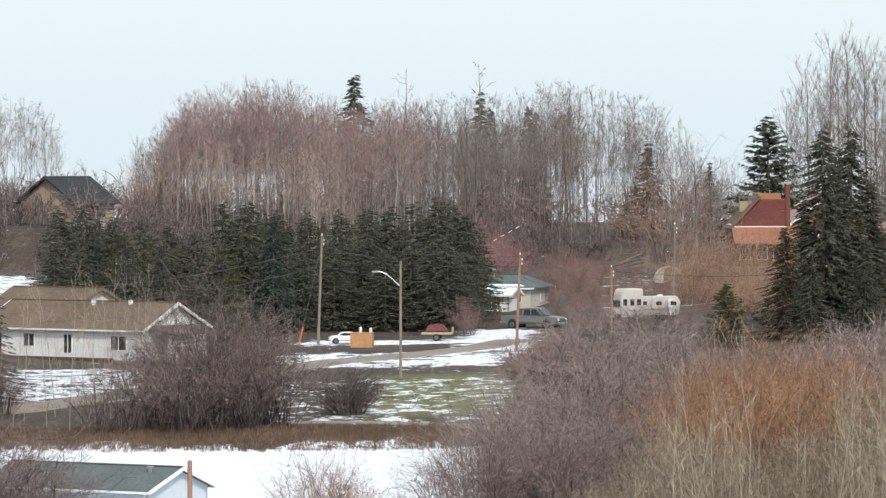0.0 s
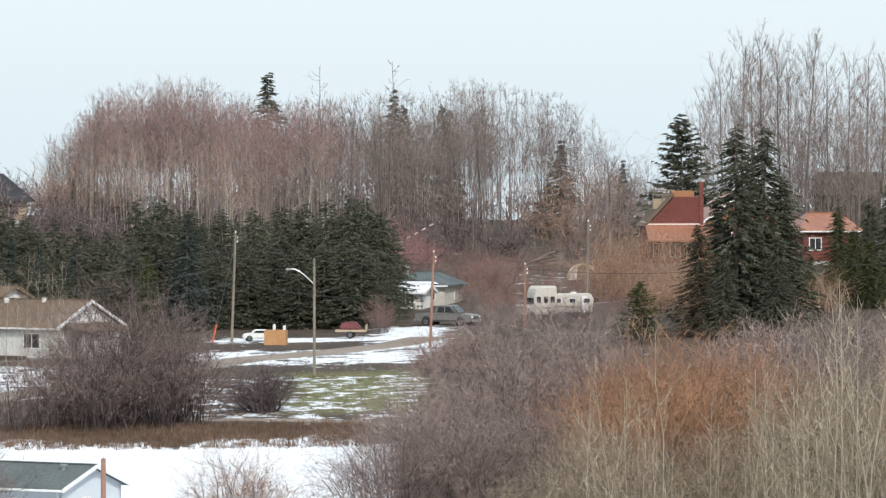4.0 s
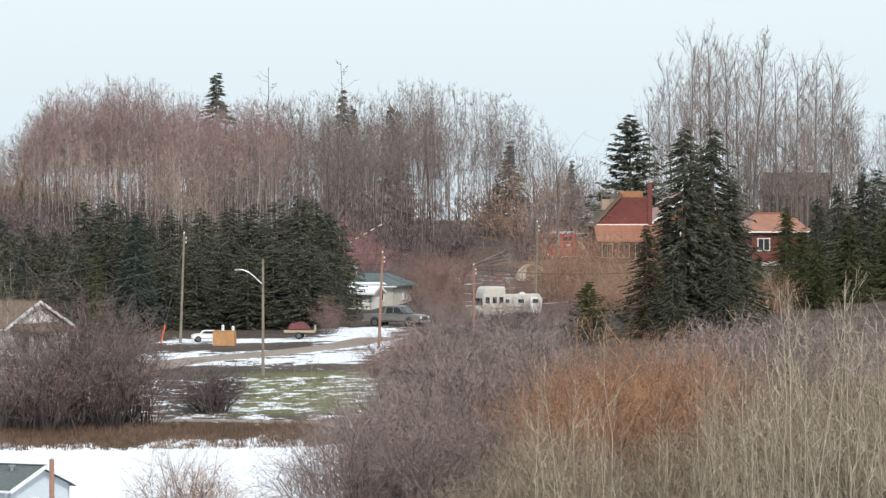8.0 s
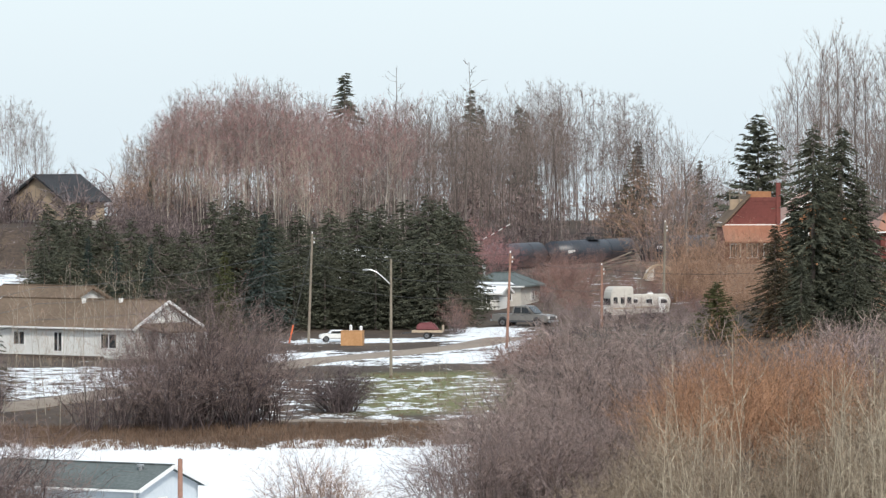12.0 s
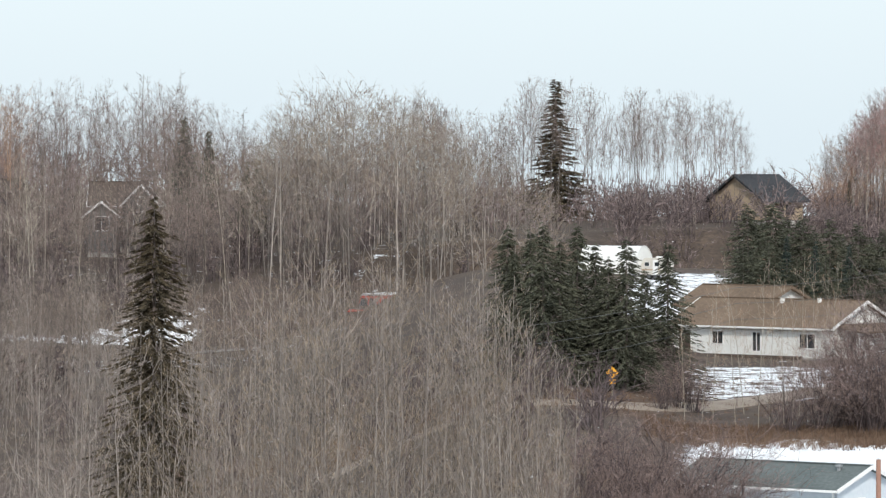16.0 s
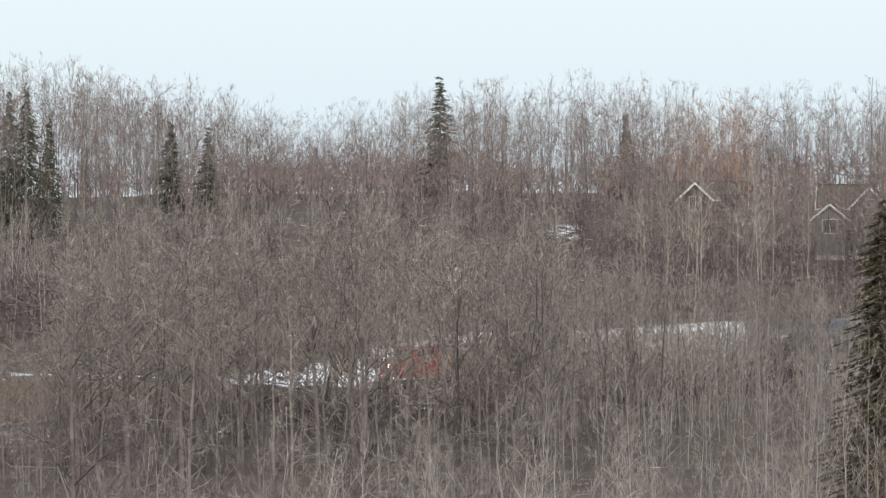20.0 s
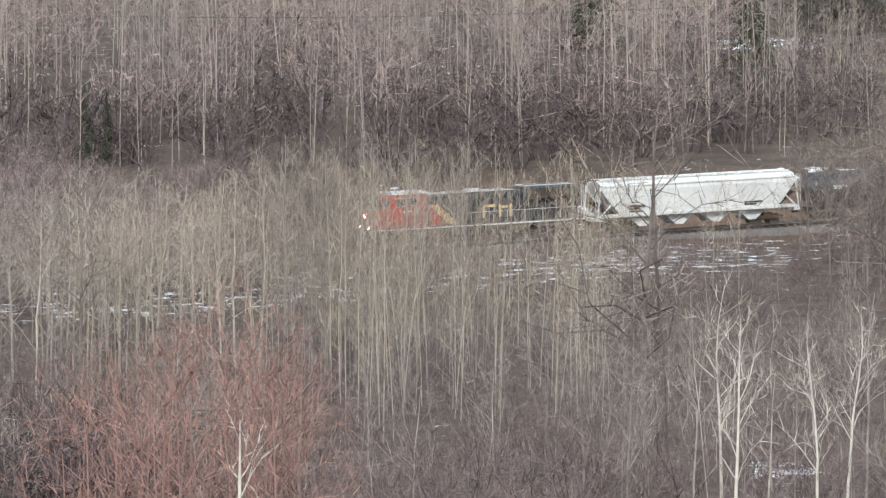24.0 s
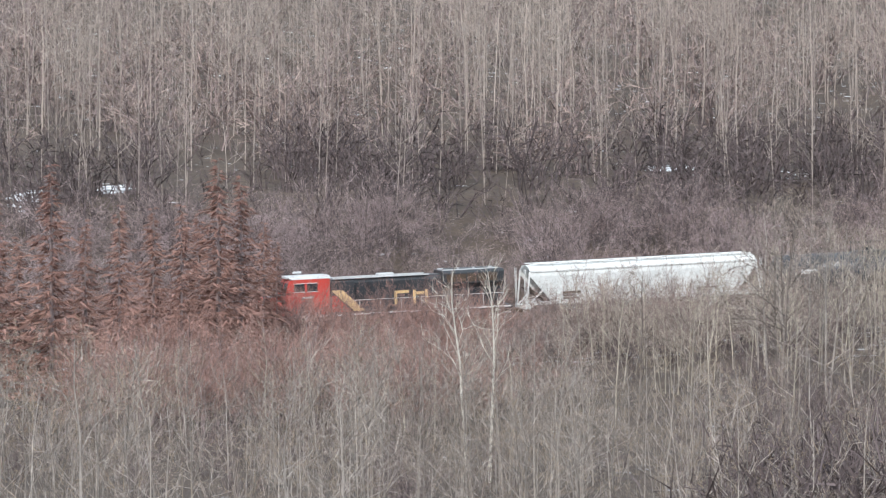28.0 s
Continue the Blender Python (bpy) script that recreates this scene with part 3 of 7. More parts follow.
def prism(bm, outline, lo, hi, axis="y"):
    """An outline (pairs) pushed from lo to hi along an axis."""
    place = {"x": lambda u, v, w: (w, u, v), "y": lambda u, v, w: (u, w, v), "z": lambda u, v, w: (u, v, w)}[axis]
    a = [bm.verts.new(place(u, v, lo)) for u, v in outline]
    b = [bm.verts.new(place(u, v, hi)) for u, v in outline]
    n = len(a)
    bm.faces.new(a)
    bm.faces.new(b[::-1])
    for i in range(n):
        bm.faces.new((a[i], b[i], b[(i + 1) % n], a[(i + 1) % n]))
    bmesh.ops.recalc_face_normals(bm, faces=bm.faces)
    return bm


def rounded(bm, amount, segments=2):
    bmesh.ops.bevel(bm, geom=bm.edges[:], offset=amount, segments=segments, affect="EDGES", clamp_overlap=True)
    return bm


def B():
    return bmesh.new()


def ribbon(name, line, width, material, label, category, up=0.05):
    """A strip laid on the ground along plan places."""
    pts = []
    for (b0, d0), (b1, d1) in zip(line, line[1:]):
        for i in range(10):
            f = i / 10
            pts.append(plan(b0 + (b1 - b0) * f, d0 + (d1 - d0) * f))
    pts.append(plan(*line[-1]))
    p = np.array(pts)
    way = np.gradient(p, axis=0)
    way /= np.linalg.norm(way, axis=1)[:, None]
    side = np.column_stack([-way[:, 1], way[:, 0]])
    rng = np.random.default_rng(3)
    rows = []
    for f in np.linspace(-0.5, 0.5, 7):
        w = width * (1 + 0.06 * rng.normal(size=len(p))[:, None] * (abs(f) > 0.4))
        q = p + side * w * f
        z = height(q[:, 0], q[:, 1]) + up - (0.25 if abs(f) > 0.45 else 0)
        rows.append(np.column_stack([q, z]))
    v = np.concatenate(rows)
    n = len(p)
    i, j = np.meshgrid(np.arange(6), np.arange(n - 1), indexing="ij")
    a = i * n + j
    f = np.stack([a, a + n, a + n + 1, a + 1], -1).reshape(-1, 4)
    return tagged(new(name, mesh_np(name, v, f, [material], smooth=True)), label, category, kind="structure")


def build_roads():
    ribbon("road", [(-1500, 345), (-1150, 352), (-930, 358), (-800, 364), (-640, 374), (-470, 386), (-330, 398), (-200, 409), (-60, 416), (60, 422), (130, 430)], 5.6, ROAD, "brown gravel road past the houses", "road")
    ribbon("driveway", [(-340, 354), (-220, 356), (-100, 355), (20, 352), (120, 346)], 2.4, ROAD, "narrow grey paved lane below the lawn", "road")
    # the railway bed
    n = 240
    s = np.linspace(-150, 900, n)
    prof = [(-4.2, -1.6), (-2.2, -0.35), (2.2, -0.35), (4.2, -1.6)]
    side = np.array([-ALONG.y, ALONG.x])
    v = []
    for u, w in prof:
        for k in s:
            p = on_track(k)
            v.append((p.x + side[0] * u, p.y + side[1] * u, p.z + w))
    i, j = np.meshgrid(np.arange(3), np.arange(n - 1), indexing="ij")
    a = i * n + j
    tagged(new("railway_bed", mesh_np("railway_bed", v, np.stack([a, a + n, a + n + 1, a + 1], -1).reshape(-1, 4), [BALLAST])), "grey gravel bed of a railway line", "railway", kind="structure")
    rail = tagged(new("railway_track"), "steel rails on dark wooden ties", "railway", kind="structure")
    for off in (-0.72, 0.72):
        pts = np.array([tuple(on_track(k, -0.09)) for k in np.linspace(-150, 900, 80)])
        pts[:, 0] += side[0] * off
        pts[:, 1] += side[1] * off
        part_np("rail", *tube(pts, np.full(80, 0.09), 4), STEEL, rail)
    bm = box(B(), 0, 0, 0, 0.24, 2.6, 0.2)
    me = bpy.data.meshes.new("tie")
    bm.to_mesh(me)
    bm.free()
    me.materials.append(TIE)
    turn = math.degrees(math.atan2(ALONG.y, ALONG.x))
    for k in range(290):   # the ties nearest to the hill
        ob = new("tie", me)
        ob.parent = rail
        p = on_track(30 + k * 0.62 * 1.3, -0.29)
        ob.matrix_world = pose(p.x, p.y, p.z, 0, 0, turn)


# ---- the train ----
T_RED = mat("train_red", (0.44, 0.04, 0.03), (0.54, 0.062, 0.046), rough=0.4, scale=0.6, spec=0.5)
T_BLACK = mat("train_black", (0.018, 0.02, 0.024), (0.035, 0.038, 0.044), rough=0.45, scale=0.6, spec=0.5)
T_WHITE = mat("train_white", (0.62, 0.63, 0.63), (0.78, 0.78, 0.77), rough=0.5, scale=0.5, fine=6)
T_GOLD = mat("train_gold", (0.62, 0.42, 0.2), (0.72, 0.5, 0.26), rough=0.5)
T_TANK = mat("tank_black", (0.025, 0.03, 0.04), (0.05, 0.055, 0.07), rough=0.4, scale=0.5, spec=0.5)
T_GREY = mat("hopper_grey", (0.54, 0.555, 0.55), (0.70, 0.71, 0.70), rough=0.55, scale=0.35, fine=9)
T_RUST = mat("truck_rust", (0.05, 0.038, 0.03), (0.10, 0.07, 0.05), rough=0.8, scale=1.0)
T_ROOF = mat("train_roof", (0.45, 0.46, 0.47), (0.6, 0.61, 0.62), rough=0.5, scale=0.8)
T_GLASS = glass_mat("train_glass")
LAMP_ON = bpy.data.materials.new("headlight_glow")
LAMP_ON.use_nodes = True
LAMP_ON.node_tree.nodes["Principled BSDF"].inputs["Emission Color"].default_value = (1, 0.95, 0.82, 1)
LAMP_ON.node_tree.nodes["Principled BSDF"].inputs["Emission Strength"].default_value = 6


def bogie(parent, x, axles, gap, r):
    """A wheel truck under a rail vehicle."""
    bm = B()
    span = gap * (axles - 1)
    for y in (-1.0, 1.0):
        box(bm, x, y, 0.62, span + 1.1, 0.16, 0.34)
        box(bm, x, y, 0.85, 0.9, 0.2, 0.35)
    box(bm, x, 0, 0.75, 0.5, 2.0, 0.25)
    frame_ = part("bogie", rounded(bm, 0.03, 1), T_RUST, parent)
    for k in range(axles):
        ax = x - span / 2 + k * gap
        bm = B()
        for y in (-0.72, 0.72):
            rod(bm, (ax, y - 0.065, r), (ax, y + 0.065, r), r, sides=18)
        rod(bm, (ax, -0.8, r), (ax, 0.8, r), 0.08, sides=8)
        part("wheelset", bm, STEEL, frame_)


def mark_bars(parent, name, y, x0, z0, rows, material, side):
    """Lettering too small to read, as bars."""
    for i, (w, h, dx) in enumerate(rows):
        part(name, box(B(), x0 + dx + w / 2, y + side * 0.012, z0 - i * h * 1.6, w, 0.02, h), material, parent)


def locomotive():
    t = new("locomotive")
    part("underframe", rounded(box(B(), 0, 0, 1.45, 20.6, 3.0, 0.34), 0.04, 1), T_BLACK, t)
    part("side_stripe", box(box(B(), 0, -1.512, 1.5, 20.4, 0.02, 0.12), 0, 1.512, 1.5, 20.4, 0.02, 0.12), T_WHITE, t, "white frame stripe")
    part("fuel_tank", rounded(prism(B(), [(-1.4, 0.9), (-1.25, 0.5), (1.25, 0.5), (1.4, 0.9), (1.4, 1.25), (-1.4, 1.25)], -3.0, 3.0, "x"), 0.05, 1), T_BLACK, t)
    # nose and cab at the leading end
    part("nose", rounded(prism(B(), [(-9.9, 1.4), (-9.97, 2.9), (-9.75, 3.1), (-8.3, 3.25), (-8.3, 1.4)], -1.42, 1.42, "y"), 0.1, 2), T_RED, t, "red nose")
    part("nose_deck", prism(B(), [(-9.7, 3.12), (-8.42, 3.26), (-8.42, 3.29), (-9.7, 3.15)], -1.2, 1.2, "y"), T_BLACK, t, "black nose top")
    cab = part("cab", rounded(prism(B(), [(-8.35, 1.5), (-8.35, 3.25), (-8.02, 4.3), (-7.8, 4.5), (-4.7, 4.5), (-4.7, 1.5)], -1.49, 1.49, "y"), 0.07, 2), T_RED, t, "red cab")
    part("cab_roof", rounded(prism(B(), [(-1.5, 4.46), (-1.1, 4.68), (1.1, 4.68), (1.5, 4.46)], -8.0, -4.6, "x"), 0.03, 1), T_ROOF, cab, "pale roof")
    part("horn", rod(rod(B(), (-6.9, 0.3, 4.65), (-6.9, 0.3, 4.95), 0.05), (-7.3, 0.3, 4.92), (-6.6, 0.3, 4.92), 0.09), T_ROOF, cab)
    for y in (-0.72, 0.72):
        bm = prism(B(), [(-8.39, 3.36), (-8.09, 4.2), (-8.05, 4.19), (-8.35, 3.35)], y - 0.55, y + 0.55, "y")
        part("windshield", bm, T_GLASS, cab, "dark windshield")
    for y in (-1.49, 1.49):
        for x in (-7.2, -6.15):
            part("side_window", box(B(), x, y, 3.8, 0.85, 0.04, 0.62), T_GLASS, cab, "dark window")
            part("window_frame", box(box(B(), x, y, 4.14, 0.95, 0.05, 0.05), x, y, 3.46, 0.95, 0.05, 0.05), T_WHITE, cab)
        s = 1 if y > 0 else -1
        mark_bars(t, "number_mark", y, -7.0, 3.0, ((0.9, 0.16, 0),), T_WHITE, s)
    part("headlight", rod(box(B(), -9.93, 0, 2.72, 0.06, 0.5, 0.3), (-10.0, 0, 2.72), (-9.9, 0, 2.72), 0.12), LAMP_ON, t, "lit headlight")
    for y in (-0.95, 0.95):
        part("ditch_light", rod(B(), (-10.05, y, 1.75), (-9.9, y, 1.75), 0.11), LAMP_ON, t, "lit ditch light")
        part("handrail", beam(beam(B(), (-10.2, y, 2.6), (-10.2, y, 1.6), 0.04, 0.04), (-10.2, y, 2.6), (-9.9, y, 2.6), 0.04, 0.04), T_WHITE, t)
    part("front_mark", box(box(box(box(B(), -9.975, -0.75, 2.15, 0.02, 0.14, 0.5), -9.975, -0.5, 2.36, 0.02, 0.4, 0.12), -9.975, -0.1, 2.15, 0.02, 0.14, 0.5), -9.975, 0.4, 2.15, 0.02, 0.14, 0.5), T_WHITE, t, "white nose marking")
    part("plow", rounded(prism(B(), [(-10.3, 0.2), (-10.0, 1.2), (-9.8, 1.2), (-9.8, 0.2)], -1.3, 1.3, "y"), 0.04, 1), T_BLACK, t)
    part("coupler", box(box(B(), -10.5, 0, 0.95, 0.7, 0.3, 0.35), 10.5, 0, 0.95, 0.7, 0.3, 0.35), T_RUST, t)
    # hoods
    part("engine_hood", rounded(prism(B(), [(-1.05, 1.62), (-1.05, 4.0), (-0.8, 4.3), (0.8, 4.3), (1.05, 4.0), (1.05, 1.62)], -4.6, 4.6, "x"), 0.03, 1), T_BLACK, t)
    part("radiator_hood", rounded(prism(B(), [(-1.05, 1.62), (-1.05, 3.1), (-1.5, 3.5), (-1.5, 4.35), (-1.2, 4.55), (1.2, 4.55), (1.5, 4.35), (1.5, 3.5), (1.05, 3.1), (1.05, 1.62)], 4.6, 9.7, "x"), 0.03, 1), T_BLACK, t)
    part("inverter_cabinet", rounded(box(B(), -3.65, 0, 2.9, 2.0, 2.9, 2.5), 0.04, 1), T_BLACK, t)
    for x0, x1, z in ((-4.3, 3.6, 4.34), (4.8, 9.3, 4.58)):
        for y in (-0.85, 0.85):
            part("roof_edge", box(B(), (x0 + x1) / 2, y, z, x1 - x0, 0.34, 0.07), T_ROOF, t, "pale frosted roof edge")
    part("exhaust_housing", rounded(box(B(), 0.2, 0, 4.42, 1.3, 0.8, 0.28), 0.03, 1), T_ROOF, t)
    for x in (5.6, 6.9, 8.2):
        part("fan", rod(B(), (x, 0, 4.55), (x, 0, 4.66), 0.55, sides=16), T_BLACK, t)
    for y, s in ((-1.06, -1), (1.06, 1)):
        for i in range(8):
            part("hood_door", rounded(box(B(), -1.9 + i * 0.82, y, 2.95, 0.74, 0.04, 1.9), 0.012, 1), T_BLACK, t)
        for i in range(5):
            part("radiator_grille", box(B(), 5.3 + i * 0.85, s * 1.505, 3.93, 0.76, 0.03, 0.62), T_RUST, t)
        # gold block letters and slanting gold panel, as plain shapes
        part("gold_panel", prism(B(), [(-4.6, 3.45), (-3.7, 3.45), (-1.9, 1.75), (-2.8, 1.75)], s * 1.47, s * 1.485, "y"), T_GOLD, t, "slanting gold panel")
        part("red_panel", prism(B(), [(-4.58, 3.0), (-4.2, 3.0), (-3.0, 1.72), (-4.58, 1.72)], s * 1.462, s * 1.472, "y"), T_RED, t)
        yy = s * 1.09
        for x, z, w, h in ((0.75, 2.6, 0.22, 1.1), (1.3, 3.05, 1.1, 0.22), (2.3, 2.6, 0.22, 1.1), (2.75, 2.9, 0.75, 0.22), (3.3, 2.6, 0.22, 1.1)):
            part("gold_mark", box(B(), x, yy, z, w, 0.03, h), T_GOLD, t, "gold block marking")
        part("walkway_rail", beam(B(), (-4.4, s * 1.45, 2.6), (9.6, s * 1.45, 2.6), 0.035, 0.035), T_WHITE, t)
        for i in range(9):
            part("stanchion", beam(B(), (-4.0 + i * 1.7, s * 1.45, 1.6), (-4.0 + i * 1.7, s * 1.45, 2.6), 0.035, 0.035), T_WHITE, t)
        for x in (-9.6, 9.9):
            for up in (0.6, 1.0):
                part("step", box(B(), x, s * 1.4, up, 0.55, 0.25, 0.05), T_WHITE, t)
    bogie(t, -6.6, 3, 1.85, 0.53)
    bogie(t, 6.6, 3, 1.85, 0.53)
    return tagged(t, "black freight locomotive with red nose and cab", "locomotive")


def hopper():
    t = new("hopper_car")
    ends = 9.55
    body = [(-1.35, 1.5), (-1.52, 1.62), (-1.55, 3.7), (-1.45, 4.15), (-1.0, 4.48), (0, 4.58), (1.0, 4.48), (1.45, 4.15), (1.55, 3.7), (1.52, 1.62), (1.35, 1.5)]
    bm = prism(B(), body, -ends, ends, "x")
    for v in bm.verts:   # the lower ends slope inwards
        if v.co.z < 2.6:
            v.co.x *= 0.8 if v.co.z < 1.6 else 0.82
    part("body", bm, T_GREY, t)
    for x in (-ends, ends):
        s = 1 if x > 0 else -1
        part("end_sill", rounded(box(B(), x + s * 0.2, 0, 1.25, 0.7, 2.9, 0.3), 0.02, 1), T_GREY, t)
        for y in (-1.4, 1.4):
            part("end_post", beam(beam(B(), (x + s * 0.35, y, 1.3), (x + s * 0.02, y, 4.1), 0.12, 0.1), (x + s * 0.3, y, 1.35), (x - s * 1.4, y, 2.9), 0.1, 0.1), T_WHITE, t)
            bm = B()
            for q in range(8):
                beam(bm, (x + s * 0.42, y - 0.2, 1.5 + q * 0.36), (x + s * 0.42, y + 0.2, 1.5 + q * 0.36), 0.03, 0.03)
            for o in (-0.2, 0.2):
                beam(bm, (x + s * 0.42, y + o, 1.3), (x + s * 0.42, y + o, 4.3), 0.04, 0.04)
            part("ladder", bm, T_WHITE, t)
        part("end_slope", prism(B(), [(x * 0.82, 1.5), (x, 2.7), (x, 2.78), (x * 0.81, 1.56)], -1.4, 1.4, "y"), T_RUST, t)
        part("coupler", box(B(), x + s * 0.75, 0, 0.95, 0.8, 0.3, 0.3), T_RUST, t)
    for y in (-1.56, 1.56):
        part("side_sill", rounded(box(B(), 0, y * 0.98, 1.55, 18.9, 0.12, 0.3), 0.02, 1), T_GREY, t)
        part("top_chord", rounded(box(B(), 0, y * 0.95, 4.12, 19.1, 0.14, 0.16), 0.02, 1), T_WHITE, t)
        for i in range(5):
            part("panel_seam", box(B(), -6.4 + i * 3.2, y * 0.998, 2.75, 0.05, 0.03, 2.1), T_GREY, t)
        mark_bars(t, "lettering", y, -6.9, 2.3, ((1.5, 0.22, 0), (1.0, 0.14, 0), (1.3, 0.14, 0)), T_RUST, 1 if y > 0 else -1)
        mark_bars(t, "lettering", y, 4.4, 2.1, ((1.8, 0.12, 0), (1.2, 0.12, 0)), T_RUST, 1 if y > 0 else -1)
    part("running_board", box(box(B(), 0, -0.75, 4.66, 18.7, 0.3, 0.05), 0, 0.75, 4.66, 18.7, 0.3, 0.05), T_WHITE, t)
    for i in range(8):
        part("hatch", rounded(box(B(), -7.9 + i * 2.25, 0, 4.66, 1.7, 0.55, 0.14), 0.03, 1), T_GREY, t)
    for i in range(4):
        part("discharge_gate", prism(B(), [(-5.4 + i * 3.6 - 1.5, 1.5), (-5.4 + i * 3.6 - 0.35, 0.5), (-5.4 + i * 3.6 + 0.35, 0.5), (-5.4 + i * 3.6 + 1.5, 1.5)], -1.1, 1.1, "y"), T_GREY, t)
    bogie(t, -7.0, 2, 1.8, 0.46)
    bogie(t, 7.0, 2, 1.8, 0.46)
    return tagged(t, "pale grey covered hopper car with ladders", "railway car")


def tank():
    t = new("tank_car")
    bm = B()
    rod(bm, (-7.7, 0, 2.75), (7.7, 0, 2.75), 1.5, sides=28)
    for s in (-1, 1):
        for k in range(3):
            rod(bm, (s * (7.7 + 0.2 * k), 0, 2.75), (s * (7.9 + 0.2 * k), 0, 2.75), (1.5, 1.36, 1.05)[k] if s > 0 else (1.36, 1.05, 0.5)[k], (1.36, 1.05, 0.5)[k] if s > 0 else (1.5, 1.36, 1.05)[k], sides=28)
    for f in bm.faces:
        f.smooth = True
    part("tank_shell", bm, T_TANK, t)
    for x in (-5.2, -2.6, 2.6, 5.2):
        part("seam_band", rod(B(), (x - 0.05, 0, 2.75), (x + 0.05, 0, 2.75), 1.515, sides=28), T_TANK, t)
    part("sill", rounded(box(B(), 0, 0, 1.1, 17.0, 0.7, 0.4), 0.03, 1), T_BLACK, t)
    for s in (-1, 1):
        part("end_frame", rounded(box(B(), s * 8.3, 0, 1.15, 0.5, 2.8, 0.3), 0.03, 1), T_BLACK, t)
        part("saddle", prism(B(), [(-1.2, 1.2), (-1.35, 2.3), (1.35, 2.3), (1.2, 1.2)], s * 6.4 - 0.25, s * 6.4 + 0.25, "x"), T_BLACK, t)
        part("coupler", box(B(), s * 8.8, 0, 0.95, 0.7, 0.3, 0.3), T_RUST, t)
        part("walkway", box(B(), 0, s * 1.35, 1.45, 15.0, 0.3, 0.05), T_BLACK, t)
        bm = B()
        for o in (-0.22, 0.22):
            beam(bm, (o, s * 1.62, 1.3), (o, s * 1.2, 4.35), 0.04, 0.04)
        for q in range(7):
            beam(bm, (-0.22, s * (1.58 - q * 0.05), 1.6 + q * 0.4), (0.22, s * (1.58 - q * 0.05), 1.6 + q * 0.4), 0.03, 0.03)
        part("ladder", bm, T_BLACK, t)
        mark_bars(t, "lettering", s * 1.5, -6.4, 3.0, ((1.4, 0.2, 0), (0.9, 0.12, 0)), T_WHITE, s)
    dome = part("valve_housing", rounded(rod(B(), (0, 0, 4.15), (0, 0, 4.62), 0.5, sides=16), 0.03, 1), T_BLACK, t)
    part("lid", rod(B(), (0, 0, 4.62), (0, 0, 4.68), 0.42, 0.3, sides=16), T_RUST, dome)
    bm = box(B(), 0, 0, 4.28, 2.4, 2.0, 0.05)
    for x in (-1.2, 1.2):
        for y in (-1.0, 1.0):
            beam(bm, (x, y, 4.28), (x, y, 5.0), 0.04, 0.04)
        beam(bm, (x, -1, 5.0), (x, 1, 5.0), 0.04, 0.04)
    for y in (-1.0, 1.0):
        beam(bm, (-1.2, y, 5.0), (1.2, y, 5.0), 0.04, 0.04)
    part("platform", bm, T_BLACK, t)
    bogie(t, -6.4, 2, 1.8, 0.46)
    bogie(t, 6.4, 2, 1.8, 0.46)
    return tagged(t, "black tank car with a top platform", "railway car", "tank cars of the train")


def build_train():
    cars = [(locomotive(), 10.75), (hopper(), 32.15)]
    first = tank()
    cars.append((first, 51.9))
    for k in range(1, 7):
        cars.append((copy_thing(first, Matrix()), 51.9 + 18.3 * k))
    return cars


def motions():
    for car, back in TRAIN:
        rows = []
        for k in range(0, 29):
            s = TRACK_S - TRACK_V * k + back
            p, q = on_track(s - 5), on_track(s + 5)
            d, m = q - p, (p + q) / 2
            rows.append((k, pose(m.x, m.y, m.z, 0, -math.degrees(math.atan2(d.z, 10)), math.degrees(math.atan2(d.y, d.x)))))
        walk(car, rows)


# ---- houses ----
WHITE = mat("white_siding", (0.70, 0.70, 0.68), (0.80, 0.80, 0.78), rough=0.6, scale=0.5, fine=10)
TRIM = mat("white_trim", (0.74, 0.74, 0.73), (0.82, 0.82, 0.81), rough=0.5)
PALEBLUE = mat("pale_blue_siding", (0.52, 0.58, 0.63), (0.60, 0.65, 0.69), rough=0.6, scale=0.5)
BEIGE = mat("beige_siding", (0.55, 0.52, 0.47), (0.63, 0.60, 0.55), rough=0.6, scale=0.5)
TANWALL = mat("tan_siding", (0.36, 0.28, 0.2), (0.45, 0.35, 0.25), rough=0.7, scale=0.4)
GREYWALL = mat("grey_siding", (0.12, 0.12, 0.125), (0.17, 0.17, 0.175), rough=0.7, scale=0.4)
BROWNWALL = mat("brown_siding", (0.075, 0.058, 0.05), (0.12, 0.095, 0.08), rough=0.7, scale=0.4, spec=0.08)
REDWALL = mat("red_siding", (0.13, 0.04, 0.034), (0.2, 0.06, 0.05), rough=0.6, scale=0.4)
BROWNROOF = mat("brown_shingle", (0.135, 0.098, 0.072), (0.21, 0.155, 0.115), rough=0.9, scale=0.25, fine=16, bump=0.3, spec=0.1)
GREENROOF = mat("grey_green_shingle", (0.085, 0.105, 0.105), (0.15, 0.17, 0.17), rough=0.9, scale=0.3, fine=16, bump=0.3, spec=0.15)
DARKROOF = mat("dark_shingle", (0.035, 0.037, 0.042), (0.065, 0.067, 0.073), rough=0.85, scale=0.3, fine=16, bump=0.2, spec=0.08)
ORANGEROOF = mat("orange_metal_roof", (0.26, 0.11, 0.066), (0.36, 0.165, 0.1), rough=0.45, scale=0.4, fine=6, spec=0.5)
CEDAR = mat("cedar_cladding", (0.30, 0.14, 0.07), (0.40, 0.20, 0.10), rough=0.7, scale=0.6)
PLYWOOD = mat("plywood", (0.45, 0.24, 0.11), (0.56, 0.32, 0.16), rough=0.8, scale=0.8)
GLASS = glass_mat("window_glass", (0.035, 0.04, 0.045))
